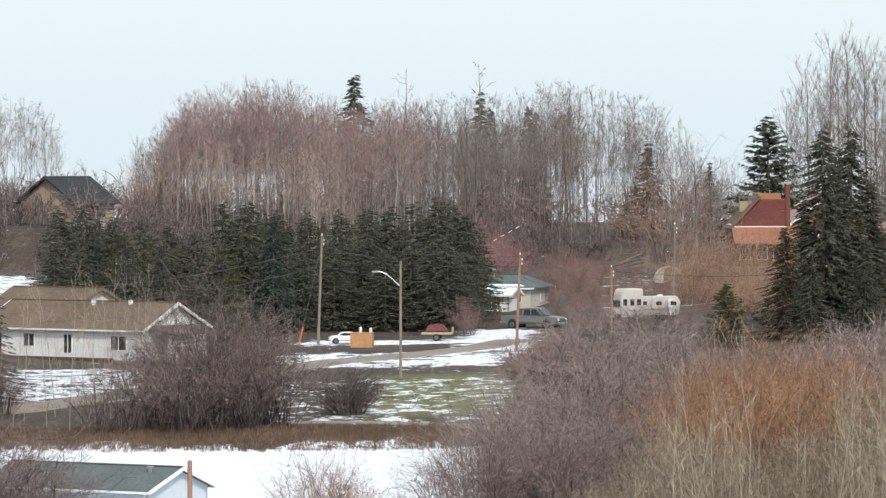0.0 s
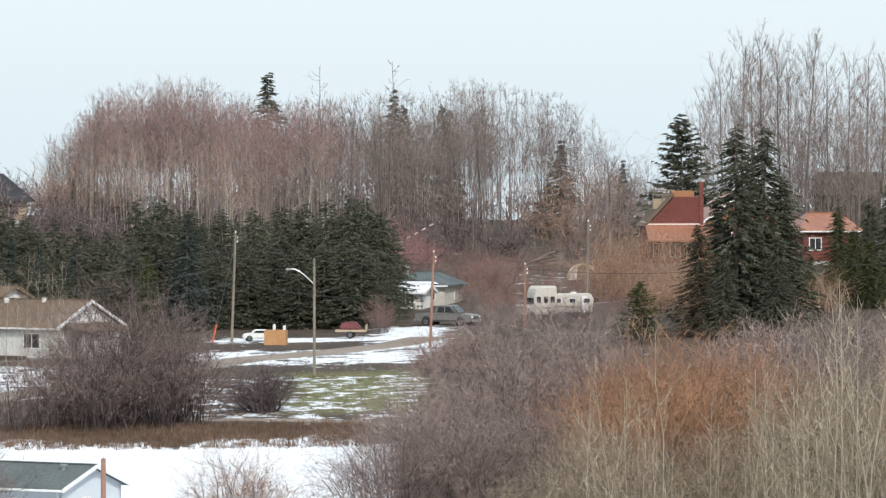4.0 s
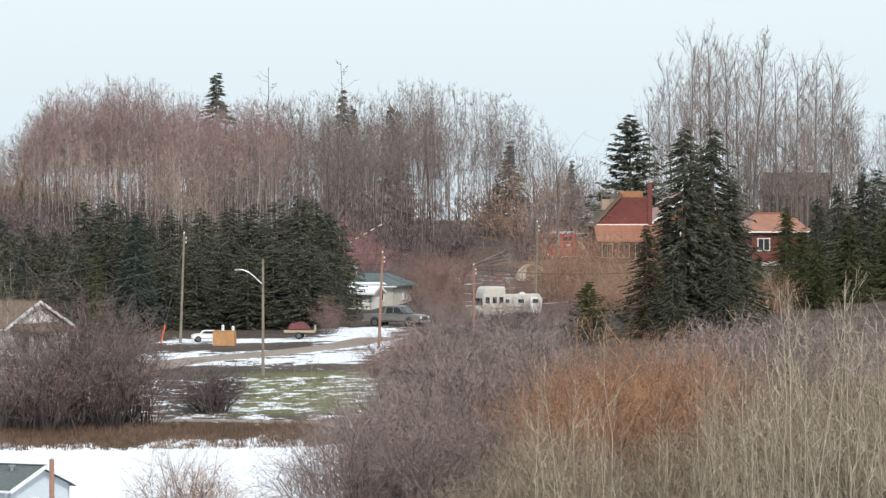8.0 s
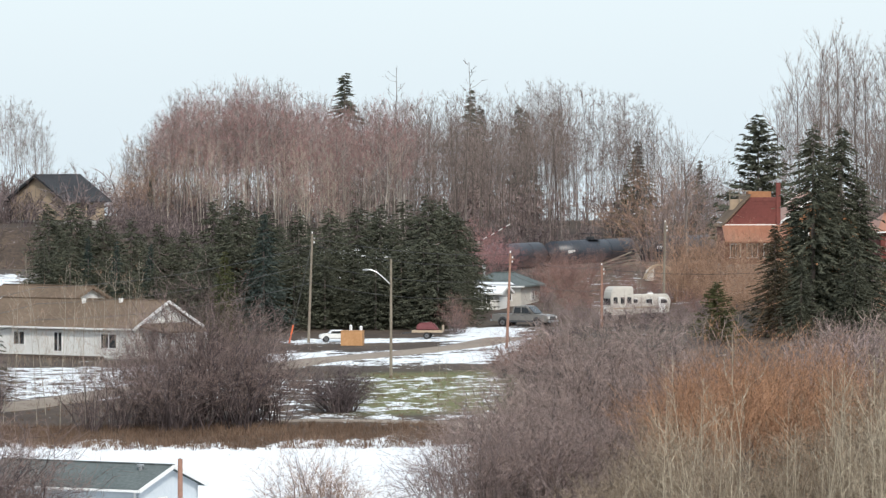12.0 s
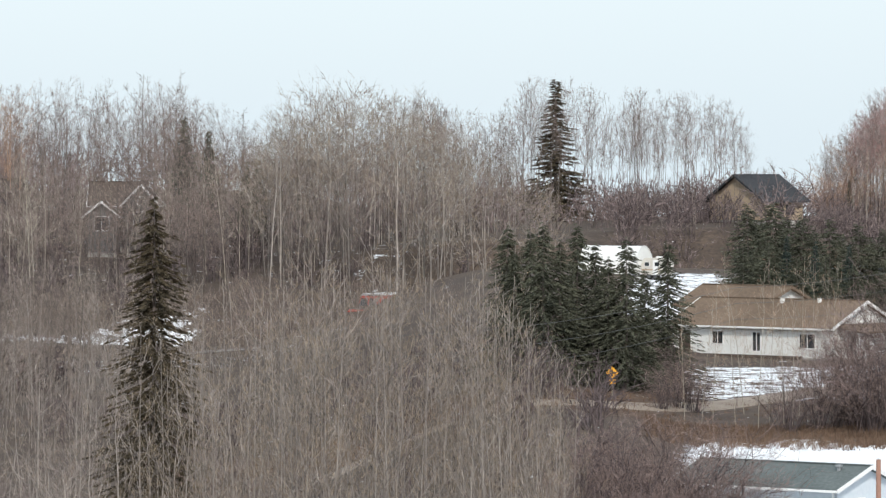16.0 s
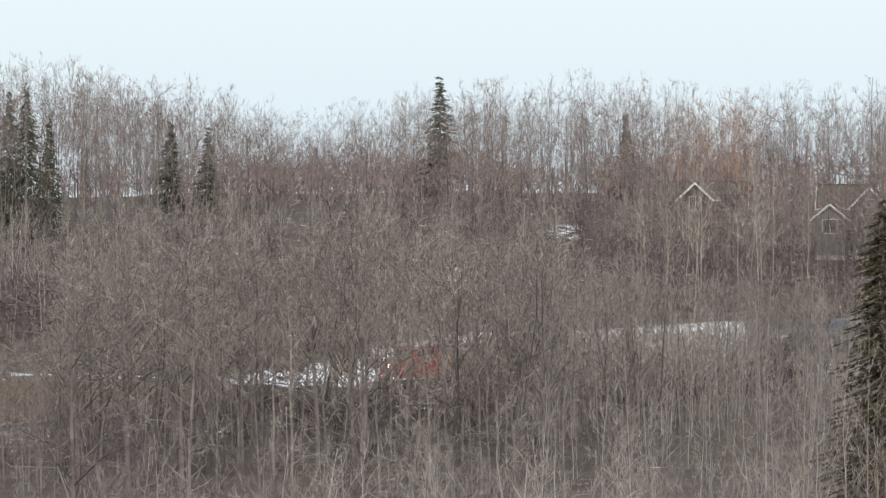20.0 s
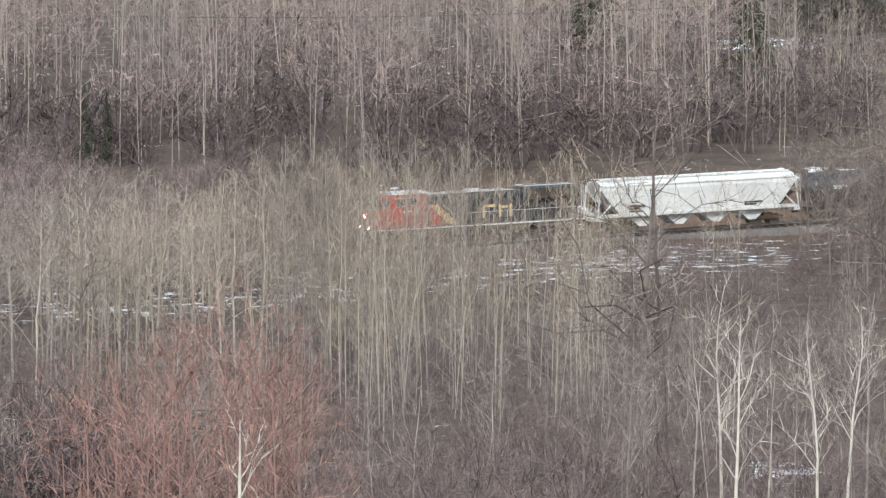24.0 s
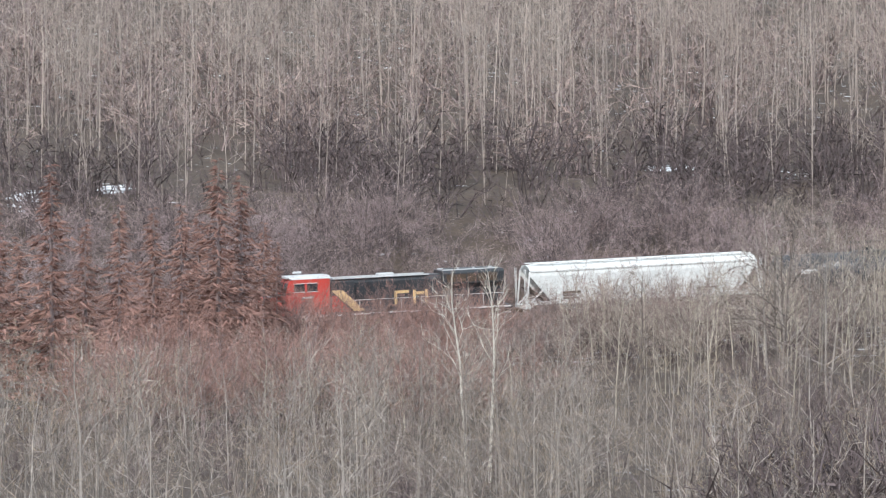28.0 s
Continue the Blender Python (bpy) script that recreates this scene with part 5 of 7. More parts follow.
def pole(name, b, d, v, lean, material, label, arm=True):
    """A wooden pole whose top stands v ticks over the first view's axis."""
    h = tall(b, d, v)
    t = new(name)
    t.matrix_world = Matrix.Translation(spot(b, d)) @ pose(0, 0, 0, 0, lean, 0)
    part("shaft", rod(B(), (0, 0, -0.4), (0, 0, h), 0.13, 0.09, 10), material, t)
    if arm:
        part("insulator_bracket", box(B(), 0.1, 0, h - 0.5, 0.5, 0.08, 0.08), material, t)
        for k, z in enumerate((h + 0.05, h - 0.4, h - 0.75)):
            part("insulator", rod(B(), (0.18 if k else 0, -0.05, z), (0.18 if k else 0, -0.05, z + 0.16), 0.06, 0.05, 8), TRIM, t)
    tagged(t, label, "pole")
    return t, h


def cable(pts, sag, name="overhead_wire", r=0.018):
    """Hanging wires from point to point."""
    line = []
    for p, q in zip(pts, pts[1:]):
        for i in range(12):
            f = i / 12
            c = p.lerp(q, f)
            line.append((c.x, c.y, c.z - sag * 4 * f * (1 - f)))
    line.append(tuple(pts[-1]))
    ob = new(name, mesh_np(name, *tube(line, np.full(len(line), r), 4), [WIRE]))
    return tagged(ob, "thin dark overhead power wire", "wire")


def build_street():
    p1, h1 = pole("utility_pole", -221, 430, 23, 2.0, POLEWOOD, "weathered wooden utility pole beside dark spruces")
    p2, h2 = pole("utility_pole", 130, 418, -11, 2.2, POLERED, "reddish wooden utility pole beside the driveway")
    p3, h3 = pole("utility_pole", 298, 442, -33, 0.0, POLERED, "short wooden utility pole beside the yard")
    p4, h4 = pole("utility_pole", 407, 457, 43, 1.0, POLEWOOD, "weathered wooden utility pole behind the trailers")
    lp, hl = pole("street_lamp", -75, 392, -21, 0.0, POLEWOOD, "wooden street lamp pole on the snowy lawn", arm=False)
    lp["category"] = "street lamp"
    arm = B()
    bend = [(-0.0, 0, hl - 2.0), (-0.7, 0, hl - 1.35), (-1.1, 0, hl - 1.02), (-1.5, 0, hl - 0.85), (-1.75, 0, hl - 0.82)]
    for a, b in zip(bend, bend[1:]):
        rod(arm, a, b, 0.05, sides=8)
    part("arm", arm, METAL, lp, "curved grey metal arm")
    part("lamp_head", rounded(box(B(), -1.95, 0, hl - 0.84, 0.55, 0.24, 0.13), 0.05, 2), METAL, lp, "pale lamp head")
    tops = [spot(-1800, 330, 11), spot(-221, 430, h1 - 0.3), spot(-75, 392, hl - 0.1), spot(130, 418, h2 - 0.1), spot(298, 442, h3 - 0.1), spot(407, 457, h4 - 1.2)]
    tops[1].x += 0.3
    tops[3].x += 0.3
    cable([tops[1], tops[3]], 0.5)
    cable([tops[3], tops[4], tops[5]], 0.5)
    cable([tops[3] - Vector((0, 0, 1.6)), tops[4] - Vector((0, 0, 2.0))], 0.6)
    for k in range(3):
        cable([spot(-1320, 330, 9.0 - k * 1.4), spot(-700, 385, 7.5 - k * 1.2), tops[1] - Vector((0, 0, 0.6 + k * 1.6)), tops[3] - Vector((0, 0, 0.8 + k * 1.3))], 0.7)
    cable([spot(300, 442, h3 - 0.3), spot(720, 432, 5.2), spot(1150, 420, 7)], 0.6)
    cable([spot(-4600, 470, 14), spot(-3505, 470, 15.5), spot(-2900, 480, 16)], 0.5)
    guy = new("guy_wire")
    a, b = spot(-221, 430, h1 - 1.0), spot(-256, 427)
    a.x += 0.25
    guy.matrix_world = Matrix.Translation(b)
    part("cable", rod(B(), (0, 0, 0), a - b, 0.02, sides=5), WIRE, guy)
    part("guard", rod(B(), (a - b) * 0.02, (a - b) * 0.2, 0.07, sides=8), GUARD, guy, "orange guard sleeve")
    tagged(guy, "steel guy wire with an orange guard", "wire")

    s = new("road_sign")
    s.matrix_world = Matrix.Translation(spot(-918, 362))
    top = tall(-918, 362, -210)
    part("post", box(B(), 0, 0, top / 2 - 0.2, 0.09, 0.09, top), POLEWOOD, s)
    plate = part("diamond", rounded(box(B(), 0, -0.07, top - 0.5, 0.66, 0.02, 0.66, Matrix.Rotation(radians(45), 4, "Y")), 0.02, 1), SIGNYELLOW, s, "orange diamond plate")
    part("symbol", box(box(B(), 0, -0.09, top - 0.5, 0.1, 0.02, 0.5), 0.1, -0.09, top - 0.5, 0.3, 0.02, 0.1), T_BLACK, plate)
    part("tab", rounded(box(B(), 0, -0.07, top - 1.12, 0.5, 0.02, 0.36), 0.02, 1), SIGNYELLOW, s)
    tagged(s, "orange diamond warning sign on a post", "sign")

    c = new("crossing_gate")
    c.matrix_world = Matrix.Translation(spot(78, 596)) @ pose(0, 0, 0, 0, 0, -10)
    up = tall(70, 596, 4)
    part("mast", rod(B(), (0, 0, -0.3), (0, 0, up + 0.2), 0.09), METAL, c)
    part("mechanism", rounded(box(B(), 0, 0, up - 0.1, 0.5, 0.4, 0.6), 0.04, 1), METAL, c)
    p, q = Vector((-0.6, -0.3, up - 0.15)), Vector((3.9, -0.3, up + 2.35))
    for k in range(10):
        part("arm_stripe", beam(B(), p.lerp(q, k / 10), p.lerp(q, (k + 1) / 10), 0.04, 0.09), TRIM if k % 2 else MAROON, c)
    part("counterweight", rounded(box(B(), -0.8, -0.3, up - 0.3, 0.5, 0.2, 0.4), 0.03, 1), T_BLACK, c)
    tagged(c, "raised red and white railway crossing gate", "gate")

    k = new("crate")
    k.matrix_world = Matrix.Translation(spot(-143, 426)) @ pose(0, 0, 0, 0, 0, -8)
    for x in (-0.9, 0.9):
        part("side_panel", box(B(), x, 0, 0.6, 0.04, 1.0, 1.2), PLYWOOD, k)
    part("front_panel", box(B(), 0, -0.5, 0.6, 1.84, 0.04, 1.2), PLYWOOD, k)
    part("back_panel", box(B(), 0, 0.5, 0.6, 1.84, 0.04, 1.2), PLYWOOD, k)
    part("lid", box(B(), 0, 0, 1.22, 1.9, 1.1, 0.05), PLYWOOD, k)
    tagged(k, "brown plywood crate at the roadside", "crate")
    for b, h in ((-146, 1.5), (-128, 1.4)):
        g = new("bollard")
        g.matrix_world = Matrix.Translation(spot(b, 429))
        part("shaft", rod(B(), (0, 0, -0.1), (0, 0, h), 0.13, sides=12), TRIM, g)
        part("cap", rod(B(), (0, 0, h), (0, 0, h + 0.06), 0.14, 0.05, sides=12), TRIM, g)
        tagged(g, "white bollard behind the crate", "bollard")
    car = new("car")
    car.matrix_world = Matrix.Translation(spot(-172, 431)) @ pose(0, 0, 0, 0, 0, 6)
    part("body", rounded(prism(B(), [(-1.4, 0.25), (-1.45, 0.6), (-0.9, 0.72), (1.35, 0.66), (1.45, 0.25)], -0.7, 0.7, "y"), 0.08, 2), WHITE, car)
    part("roof", rounded(prism(B(), [(-0.7, 0.7), (-0.4, 1.0), (0.6, 1.0), (1.0, 0.7)], -0.6, 0.6, "y"), 0.06, 2), SNOW, car)
    part("window", prism(B(), [(-0.55, 0.74), (-0.35, 0.93), (0.55, 0.93), (0.8, 0.74)], -0.62, -0.6, "y"), GLASS, car)
    for x in (-0.9, 0.9):
        for y in (-0.62, 0.62):
            wheel(car, (x, y, 0.27), 0.27, 0.18)
    tagged(car, "small white snow-covered car at the roadside", "car")
    u = new("utility_trailer")
    u.matrix_world = Matrix.Translation(spot(-12, 433)) @ pose(0, 0, 0, 0, 0, -6)
    part("load", rounded(prism(B(), [(-0.9, 0.75), (-0.7, 1.35), (0.5, 1.45), (0.9, 1.0), (1.1, 0.75)], -0.6, 0.6, "y"), 0.1, 2), MAROON, u, "maroon cover")
    part("bed", rounded(box(B(), 0.1, 0, 0.65, 2.6, 1.4, 0.2), 0.03, 1), TANWALL, u)
    part("tongue", beam(B(), (-1.2, 0, 0.6), (-2.1, 0, 0.45), 0.08, 0.08), T_BLACK, u)
    part("tailboard", box(B(), 1.42, 0, 0.95, 0.05, 1.4, 0.5), TANWALL, u)
    for y in (-0.75, 0.75):
        wheel(u, (0.1, y, 0.3), 0.3, 0.18)
    tagged(u, "small trailer with a maroon covered load", "trailer")

    cable([spot(b, 480, tall(b, 480, v)) for b, v in ((-4000, -50), (-3440, -36), (-3250, -38))], 0.3)

    # timber pile and a fallen arch in the yard
    rng = random.Random(5)
    pile = new("timber_pile")
    pile.matrix_world = Matrix.Translation(spot(330, 528))
    pile.scale = (1.1, 1.1, 0.7)
    for i in range(16):
        z = 0.2 + i * 0.13
        part("timber", beam(B(), (-1.6 + rng.uniform(-0.4, 0.4), rng.uniform(-0.8, 0.8), z * 0.5), (1.5 + rng.uniform(-0.4, 0.4), rng.uniform(-0.8, 0.8), z + rng.uniform(-0.2, 0.9)), 0.16, 0.13), POLEWOOD if i % 3 else TIE, pile)
    tagged(pile, "heap of grey weathered timbers", "timber")
    arch = new("arched_frame")
    arch.matrix_world = Matrix.Translation(spot(400, 508)) @ pose(0, 0, 0, 0, 0, 8)
    arc = [(1.5 * math.cos(a), 1.6 * math.sin(a)) for a in np.linspace(0.1, math.pi - 0.1, 10)]
    for y in (-0.5, 0.5):
        bm = B()
        for p, q in zip(arc, arc[1:]):
            beam(bm, (p[0], y, p[1]), (q[0], y, q[1]), 0.3, 0.14)
        part("arch", bm, TANWALL, arch)
    part("cover", prism(B(), [(-1.4, 0), (-1.3, 1.0), (-0.8, 1.35), (-0.6, 1.3), (-0.7, 0)], -0.5, 0.5, "y"), BEIGE, arch)
    tagged(arch, "tan arched frame among yard brush", "shelter")


# ---- woods, trees and bushes ----
def tall(b, d, v):
    """How high a tree at that place must be for its top to stand v ticks over the first view's axis."""
    return EYE + d * math.tan(-0.01745 + v / 9000) - spot(b, d).z


def ridge_line(b):
    """The skyline of the woods, in ticks over the first view's axis."""
    return np.interp(b, [-6600, -3400, -3180, -3000, -2850, -2700, -2560, -2400, -2200, -2000, -1850, -1690, -1560, -1400, -1260, -1170, -1060, -960, -820, -720, -650, -590, -540, -440, -300, -220, -150, 0, 120, 216, 320, 420, 480, 540, 620, 700, 820, 900, 980, 1100, 1500],
                     [330, 330, 345, 315, 275, 262, 290, 310, 315, 285, 300, 295, 230, 215, 290, 225, 300, 285, 275, 265, 205, 120, 190, 280, 300, 270, 262, 270, 275, 300, 275, 235, 170, 150, 270, 345, 355, 325, 245, 240, 240])


FAR = [limbed(10 + i, 10, 0.025, 16, 5, 3, start=0.4, spread=0.16, rise=1.3, sides=3, wide=0.012, crook=0.3, flat=True) for i in range(8)]
HIGH = [limbed(20 + i, 10, 0.034, 16, 6, 4, start=0.48, spread=0.2, rise=1.1, sides=3, wide=0.012, crook=0.4, curl=0.3, flat=True) for i in range(5)]
FINE = [limbed(300 + i, 10, 0.024, 20, 4, 4, start=0.16, spread=0.15, rise=1.3, sides=5, wide=0.009, crook=0.3, curl=0.3) for i in range(6)]
ROUND = [limbed(50 + i, 10, 0.05, 15, 5, 3, start=0.22, spread=0.26, rise=1.0, sides=3, wide=0.018, crook=0.45, curl=0.25, flat=True) for i in range(6)]
MID = [limbed(30 + i, 10, 0.03, 15, 4, 3, start=0.26, spread=0.19, rise=1.3, sides=4, wide=0.014, crook=0.4, curl=0.35) for i in range(6)]
TOUSLED = [limbed(60 + i, 10, 0.07, 13, 6, 3, start=0.2, spread=0.31, rise=0.9, sides=4, wide=0.015, crook=0.6, curl=0.35) for i in range(6)]
BUSHY = [thicket(70 + i, 4, 5.5, 13, 5, 3, wide=0.03) for i in range(4)]
MOUND = [thicket(90 + i, 4, 6.5, 14, 5, 4, wide=0.029) for i in range(4)]
SOFT = [thicket(95 + i, 4, 6.2, 15, 7, 11, wide=0.0095, girth=0.02, crook=0.25) for i in range(4)]
BRUSH = [thicket(80 + i, 4, 5.5, 9, 5, 3, wide=0.042) for i in range(3)]


def stand(seed, count, b0, b1, d0, d1, kinds, top, low=0.72, high=1.0, keep=None, one=10):
    """Places for trees whose tops come up to the line top(bearing)."""
    rng = np.random.default_rng(seed)
    rows = []
    while len(rows) < count:
        b, d = rng.uniform(b0, b1), math.sqrt(rng.uniform(d0 * d0, d1 * d1))
        if keep is not None and not keep(b, d, rng):
            continue
        h = tall(b, d, float(top(b))) * rng.uniform(low, high)
        if h > 2:
            x, y = plan(b, d)
            rows.append((x, y, h / one, rng.integers(kinds)))
    return rows


def behind_track(lo, hi):
    return lambda b, d, rng: lo < d - float(track_dist(b)) < hi


def build_woods():
    def gaps(b, d, rng):   # the gaps in the skyline beside the dark house
        return d > float(track_dist(b)) + 26 and not (-680 < b < -545 and rng.uniform() < 0.93)
    woods("ridge_woods", FAR, stand(1, 620, -560, 520, 640, 730, 6, ridge_line, 0.66, 1.0, gaps), [GREYBARK, TWIG], "bare grey aspen woods on the ridge")
    woods("ridge_woods", ROUND, stand(68, 90, -20, 260, 735, 790, 6, lambda b: ridge_line(b) - 40, 0.75, 1.0), [GREYBARK, TWIG], "bare grey woods deep on the ridge")
    woods("ridge_woods", ROUND, stand(70, 60, 400, 660, 590, 680, 6, lambda b: 140, 0.6, 1.0), [GREYBARK, TWIG_PINK], "low pinkish bare trees behind the red house")
    woods("ridge_woods", FAR, stand(2, 190, 520, 1500, 690, 790, 6, ridge_line, 0.7, 1.0), [GREYBARK, TWIG], "bare grey aspen woods behind the red house")
    woods("birch_woods", HIGH, stand(3, 270, -500, -30, 636, 690, 5, lambda b: ridge_line(b) - 14, 0.74, 1.0, gaps), [POPLARBARK, TWIG_RED], "bare birch woods with purplish twigs")
    woods("ridge_aspens", HIGH, stand(67, 64, -500, 480, 622, 640, 5, lambda b: ridge_line(b) - 75, 0.6, 1.0, gaps), [ASPEN, TWIG_RED], "pale-trunked bare aspens at the foot of the ridge woods")
    woods("ridge_woods", FAR, stand(4, 150, -1260, -640, 590, 680, 6, ridge_line, 0.75, 1.0, gaps), [GREYBARK, TWIG], "tall bare aspens beside the dark house")
    woods("hill_woods", FAR, stand(5, 520, -3500, -1200, 560, 690, 6, ridge_line, 0.66, 1.0, behind_track(40, 250)), [GREYBARK, TWIG], "bare aspen woods on the hillside")
    woods("hill_woods", FAR, stand(6, 360, -6700, -3300, 470, 640, 8, ridge_line, 0.8, 1.05, behind_track(46, 230)), [HILLBARK, TWIG_PALE], "dense bare aspen woods on the hillside")
    woods("pale_woods", MID, stand(7, 110, -6700, -2900, 440, 540, 6, lambda b: np.interp(b, [-6600, -5000, -4200, -3600, -2900], [90, 100, 130, 90, 40]), 0.75, 1.05, behind_track(34, 70)), [HILLBARK, TWIG_DARK], "pale-trunked bare aspens above the railway")
    woods("hill_woods", ROUND, stand(8, 260, -3500, -1150, 535, 600, 4, lambda b: np.interp(b, [-3500, -2500, -1600, -1150], [60, 80, 150, 215]), 0.6, 1.0, behind_track(24, 90)), [GREYBARK, TWIG], "bare mixed woods on the slope")
    woods("hill_woods", ROUND, stand(9, 130, -1560, -1020, 545, 610, 6, lambda b: np.interp(b, [-1560, -1430, -1300, -1150, -1020], [180, 305, 275, 200, 110]), 0.75, 1.0), [POPLARBARK, TWIG_STRAW], "bare round-crowned pinkish trees on the ridge")
    woods("hill_woods", ROUND, stand(31, 170, -3500, -1500, 600, 670, 4, lambda b: ridge_line(b) - 55, 0.75, 1.0), [GREYBARK, TWIG], "bare round-crowned woods along the ridge")
    woods("hill_woods", ROUND, stand(32, 240, -6700, -3400, 500, 600, 6, lambda b: 190, 0.75, 1.05, behind_track(60, 200)), [HILLBARK, TWIG_PALE], "bare round-crowned woods high on the hillside")
    single("tree", TOUSLED, stand(33, 60, -1680, -1050, 430, 495, 6, lambda b: -60, 0.75, 1.05), [GREYBARK, TWIG], "bare crooked tree before the railway", "trackside trees")
    single("willow", ROUND, stand(10, 12, -2110, -1960, 610, 640, 4, lambda b: 270, 0.85, 1.0), [TWIG_TAN, TWIG_TAN], "orange-tinged bare willow on the ridge", "orange ridge willows")
    # the shade under the woods is put into this brush's colour
    woods("underbrush", BRUSH, scatter(11, 240, -6700, -2900, 440, 520, 3, 1.2, 2.2, behind_track(30, 80)), [TWIG_DEEP_SHADED, TWIG_DEEP_SHADED], "bare brush under the hillside woods, shade put into its colour", "brush")
    # pink mounds: their shaded insides are painted by the deep bough colour
    woods("pink_brush", SOFT, stand(40, 115, -6700, -4350, 405, 470, 4, lambda b: -245 + 38 * math.sin(b * 0.021) + 18 * math.sin(b * 0.053), 0.62, 1.0, behind_track(8, 20), 4), [TWIG_DEEP_SHADED, TWIG_PINK], "rounded pinkish grey bare brush behind the railway", "brush")
    woods("pink_brush", SOFT, stand(41, 100, -6700, -4350, 405, 480, 4, lambda b: -165 + 30 * math.sin(b * 0.013), 0.6, 1.0, behind_track(20, 34), 4), [TWIG_DEEP_SHADED, TWIG_PINK], "rounded pinkish grey bare brush behind the railway", "brush")
    woods("ridge_brush", BRUSH, scatter(42, 250, -3900, -1050, 700, 830, 3, 1.4, 2.4), [TWIG_DARK, TWIG_DARK], "dark bare brush along the top of the ridge", "brush")
    woods("ridge_brush", BRUSH, scatter(43, 160, -6700, -3900, 640, 800, 3, 1.8, 2.8), [TWIG_DARK, TWIG_DARK], "dark bare brush along the top of the hill", "brush")
    # deep boughs stand for the shade at the foot of the ridge trees
    woods("underbrush", BRUSH, scatter(12, 200, -560, 520, 632, 670, 3, 0.8, 1.5, gaps), [TWIG_DEEP_SHADED, TWIG_DARK], "low bare brush under the ridge woods", "brush")
    woods("underbrush", BRUSH, scatter(37, 190, -540, 1400, 690, 745, 3, 1.4, 2.3), [TWIG_DARK, TWIG], "bare brush along the top of the ridge", "brush")
    # hillside brush: shade between the trunks is in the bough colour
    woods("underbrush", BRUSH, scatter(13, 230, -3400, -1150, 530, 640, 3, 0.8, 1.5, behind_track(26, 130)), [TWIG_DEEP_SHADED, TWIG_DARK], "low bare brush on the hillside", "brush")
    woods("underbrush", BRUSH, scatter(14, 130, -900, -330, 540, 640, 3, 0.8, 1.4, behind_track(14, 100)), [TWIG_DEEP_SHADED, TWIG_DARK], "low bare brush on the hillside", "brush")
    woods("underbrush", BRUSH, scatter(48, 150, -1300, -600, 575, 800, 3, 1.0, 1.9), [TWIG_DARK, TWIG_DARK], "dark bare brush on the ridge", "brush")
    single("tree", TOUSLED, stand(47, 75, -2420, -1850, 400, 470, 6, lambda b: -40, 0.7, 1.0, behind_track(-70, -12)), [GREYBARK, TWIG_PALE], "dark crooked bare tree before the railway", "dark trees by the railway")
    single("tree", TOUSLED, stand(49, 24, -3345, -3180, 390, 430, 6, lambda b: -170, 0.9, 1.05), [GREYBARK, TWIG_PALE], "dark crooked bare tree before the railway", "dark trees by the railway")
    single("aspen", MID, stand(50, 22, -3850, -3380, 330, 420, 6, lambda b: -215, 0.7, 1.05), [ASPEN, TWIG_PALE], "slender pale bare aspen before the railway", "aspens before the railway")
    woods("ridge_woods", ROUND, stand(51, 120, -2150, -1640, 540, 570, 6, lambda b: np.interp(b, [-2150, -1640], [140, 150]), 0.55, 1.0), [GREYBARK, TWIG], "bare trees before the grey house")
    # the valley before the railway
    def fore(b):
        return np.interp(b, [-6700, -6000, -5400, -4900, -4500, -4266, -3906, -3860, -3235, -3180, -2900, -2400, -1900, -1640], [-390, -430, -430, -300, -235, -230, -240, -320, -330, -100, 0, 20, -20, -60])
    def valley(b, d, rng):
        return -110 < d - float(track_dist(b)) < -14 and not (-3850 < b < -3250 and rng.uniform() < 0.75)
    woods("valley_woods", TOUSLED, stand(20, 120, -6700, -3250, 320, 440, 6, fore, 0.7, 1.02, valley), [ASPEN, TWIG], "bare grey trees before the railway")
    woods("valley_woods", TOUSLED, stand(69, 85, -3250, -1640, 320, 440, 6, fore, 0.7, 1.02, valley), [GREYBARK, TWIG_PALE], "dark-barked bare trees before the railway")
    def low(b):
        return np.interp(b, [-6700, -6000, -5500, -5000, -4500, -4000, -3500, -3000, -2400, -1900], [-450, -470, -500, -480, -460, -420, -430, -330, -240, -185])
    woods("valley_woods", FINE, stand(21, 115, -4400, -1700, 210, 320, 6, low, 0.7, 1.05), [POPLARBARK, TWIG_PALE], "pale bare young aspens in the valley")
    woods("valley_woods", TOUSLED, stand(71, 80, -6700, -4400, 210, 320, 6, low, 0.65, 1.05), [POPLARBARK, TWIG_STRAW], "yellowish bare spreading trees in the valley")
    woods("railside_trees", FINE, stand(72, 95, -2350, -1640, 370, 440, 6, lambda b: -45, 0.7, 1.05), [POPLARBARK, TWIG_PALE], "slender bare trees before the railway")
    woods("valley_aspens", FINE, stand(65, 80, -6700, -4900, 215, 300, 6, lambda b: low(b) + 15, 0.75, 1.05), [POPLARBARK, TWIG_STRAW], "pale yellowish young aspens in the valley")
    woods("valley_woods", TOUSLED, stand(44, 150, -6700, -1700, 210, 310, 6, lambda b: low(b) - 15, 0.65, 1.0), [POPLARBARK, TWIG_PALE], "bare spreading young trees in the valley")
    # floor brush coloured darker to stand for the shadow between the trees
    woods("valley_brush", SOFT, scatter(45, 150, -6700, -1500, 200, 330, 4, 0.7, 1.3), [TWIG_DEEP_SHADED, TWIG_DARK], "tangled brush on the valley floor, shade put into its colour", "brush")
    woods("valley_brush", SOFT, scatter(22, 190, -6700, -1500, 290, 430, 4, 0.9, 1.5, behind_track(-400, -12)), [TWIG_DEEP_SHADED, TWIG_DARK], "bare brush on the valley floor, shade put into its colour", "brush")
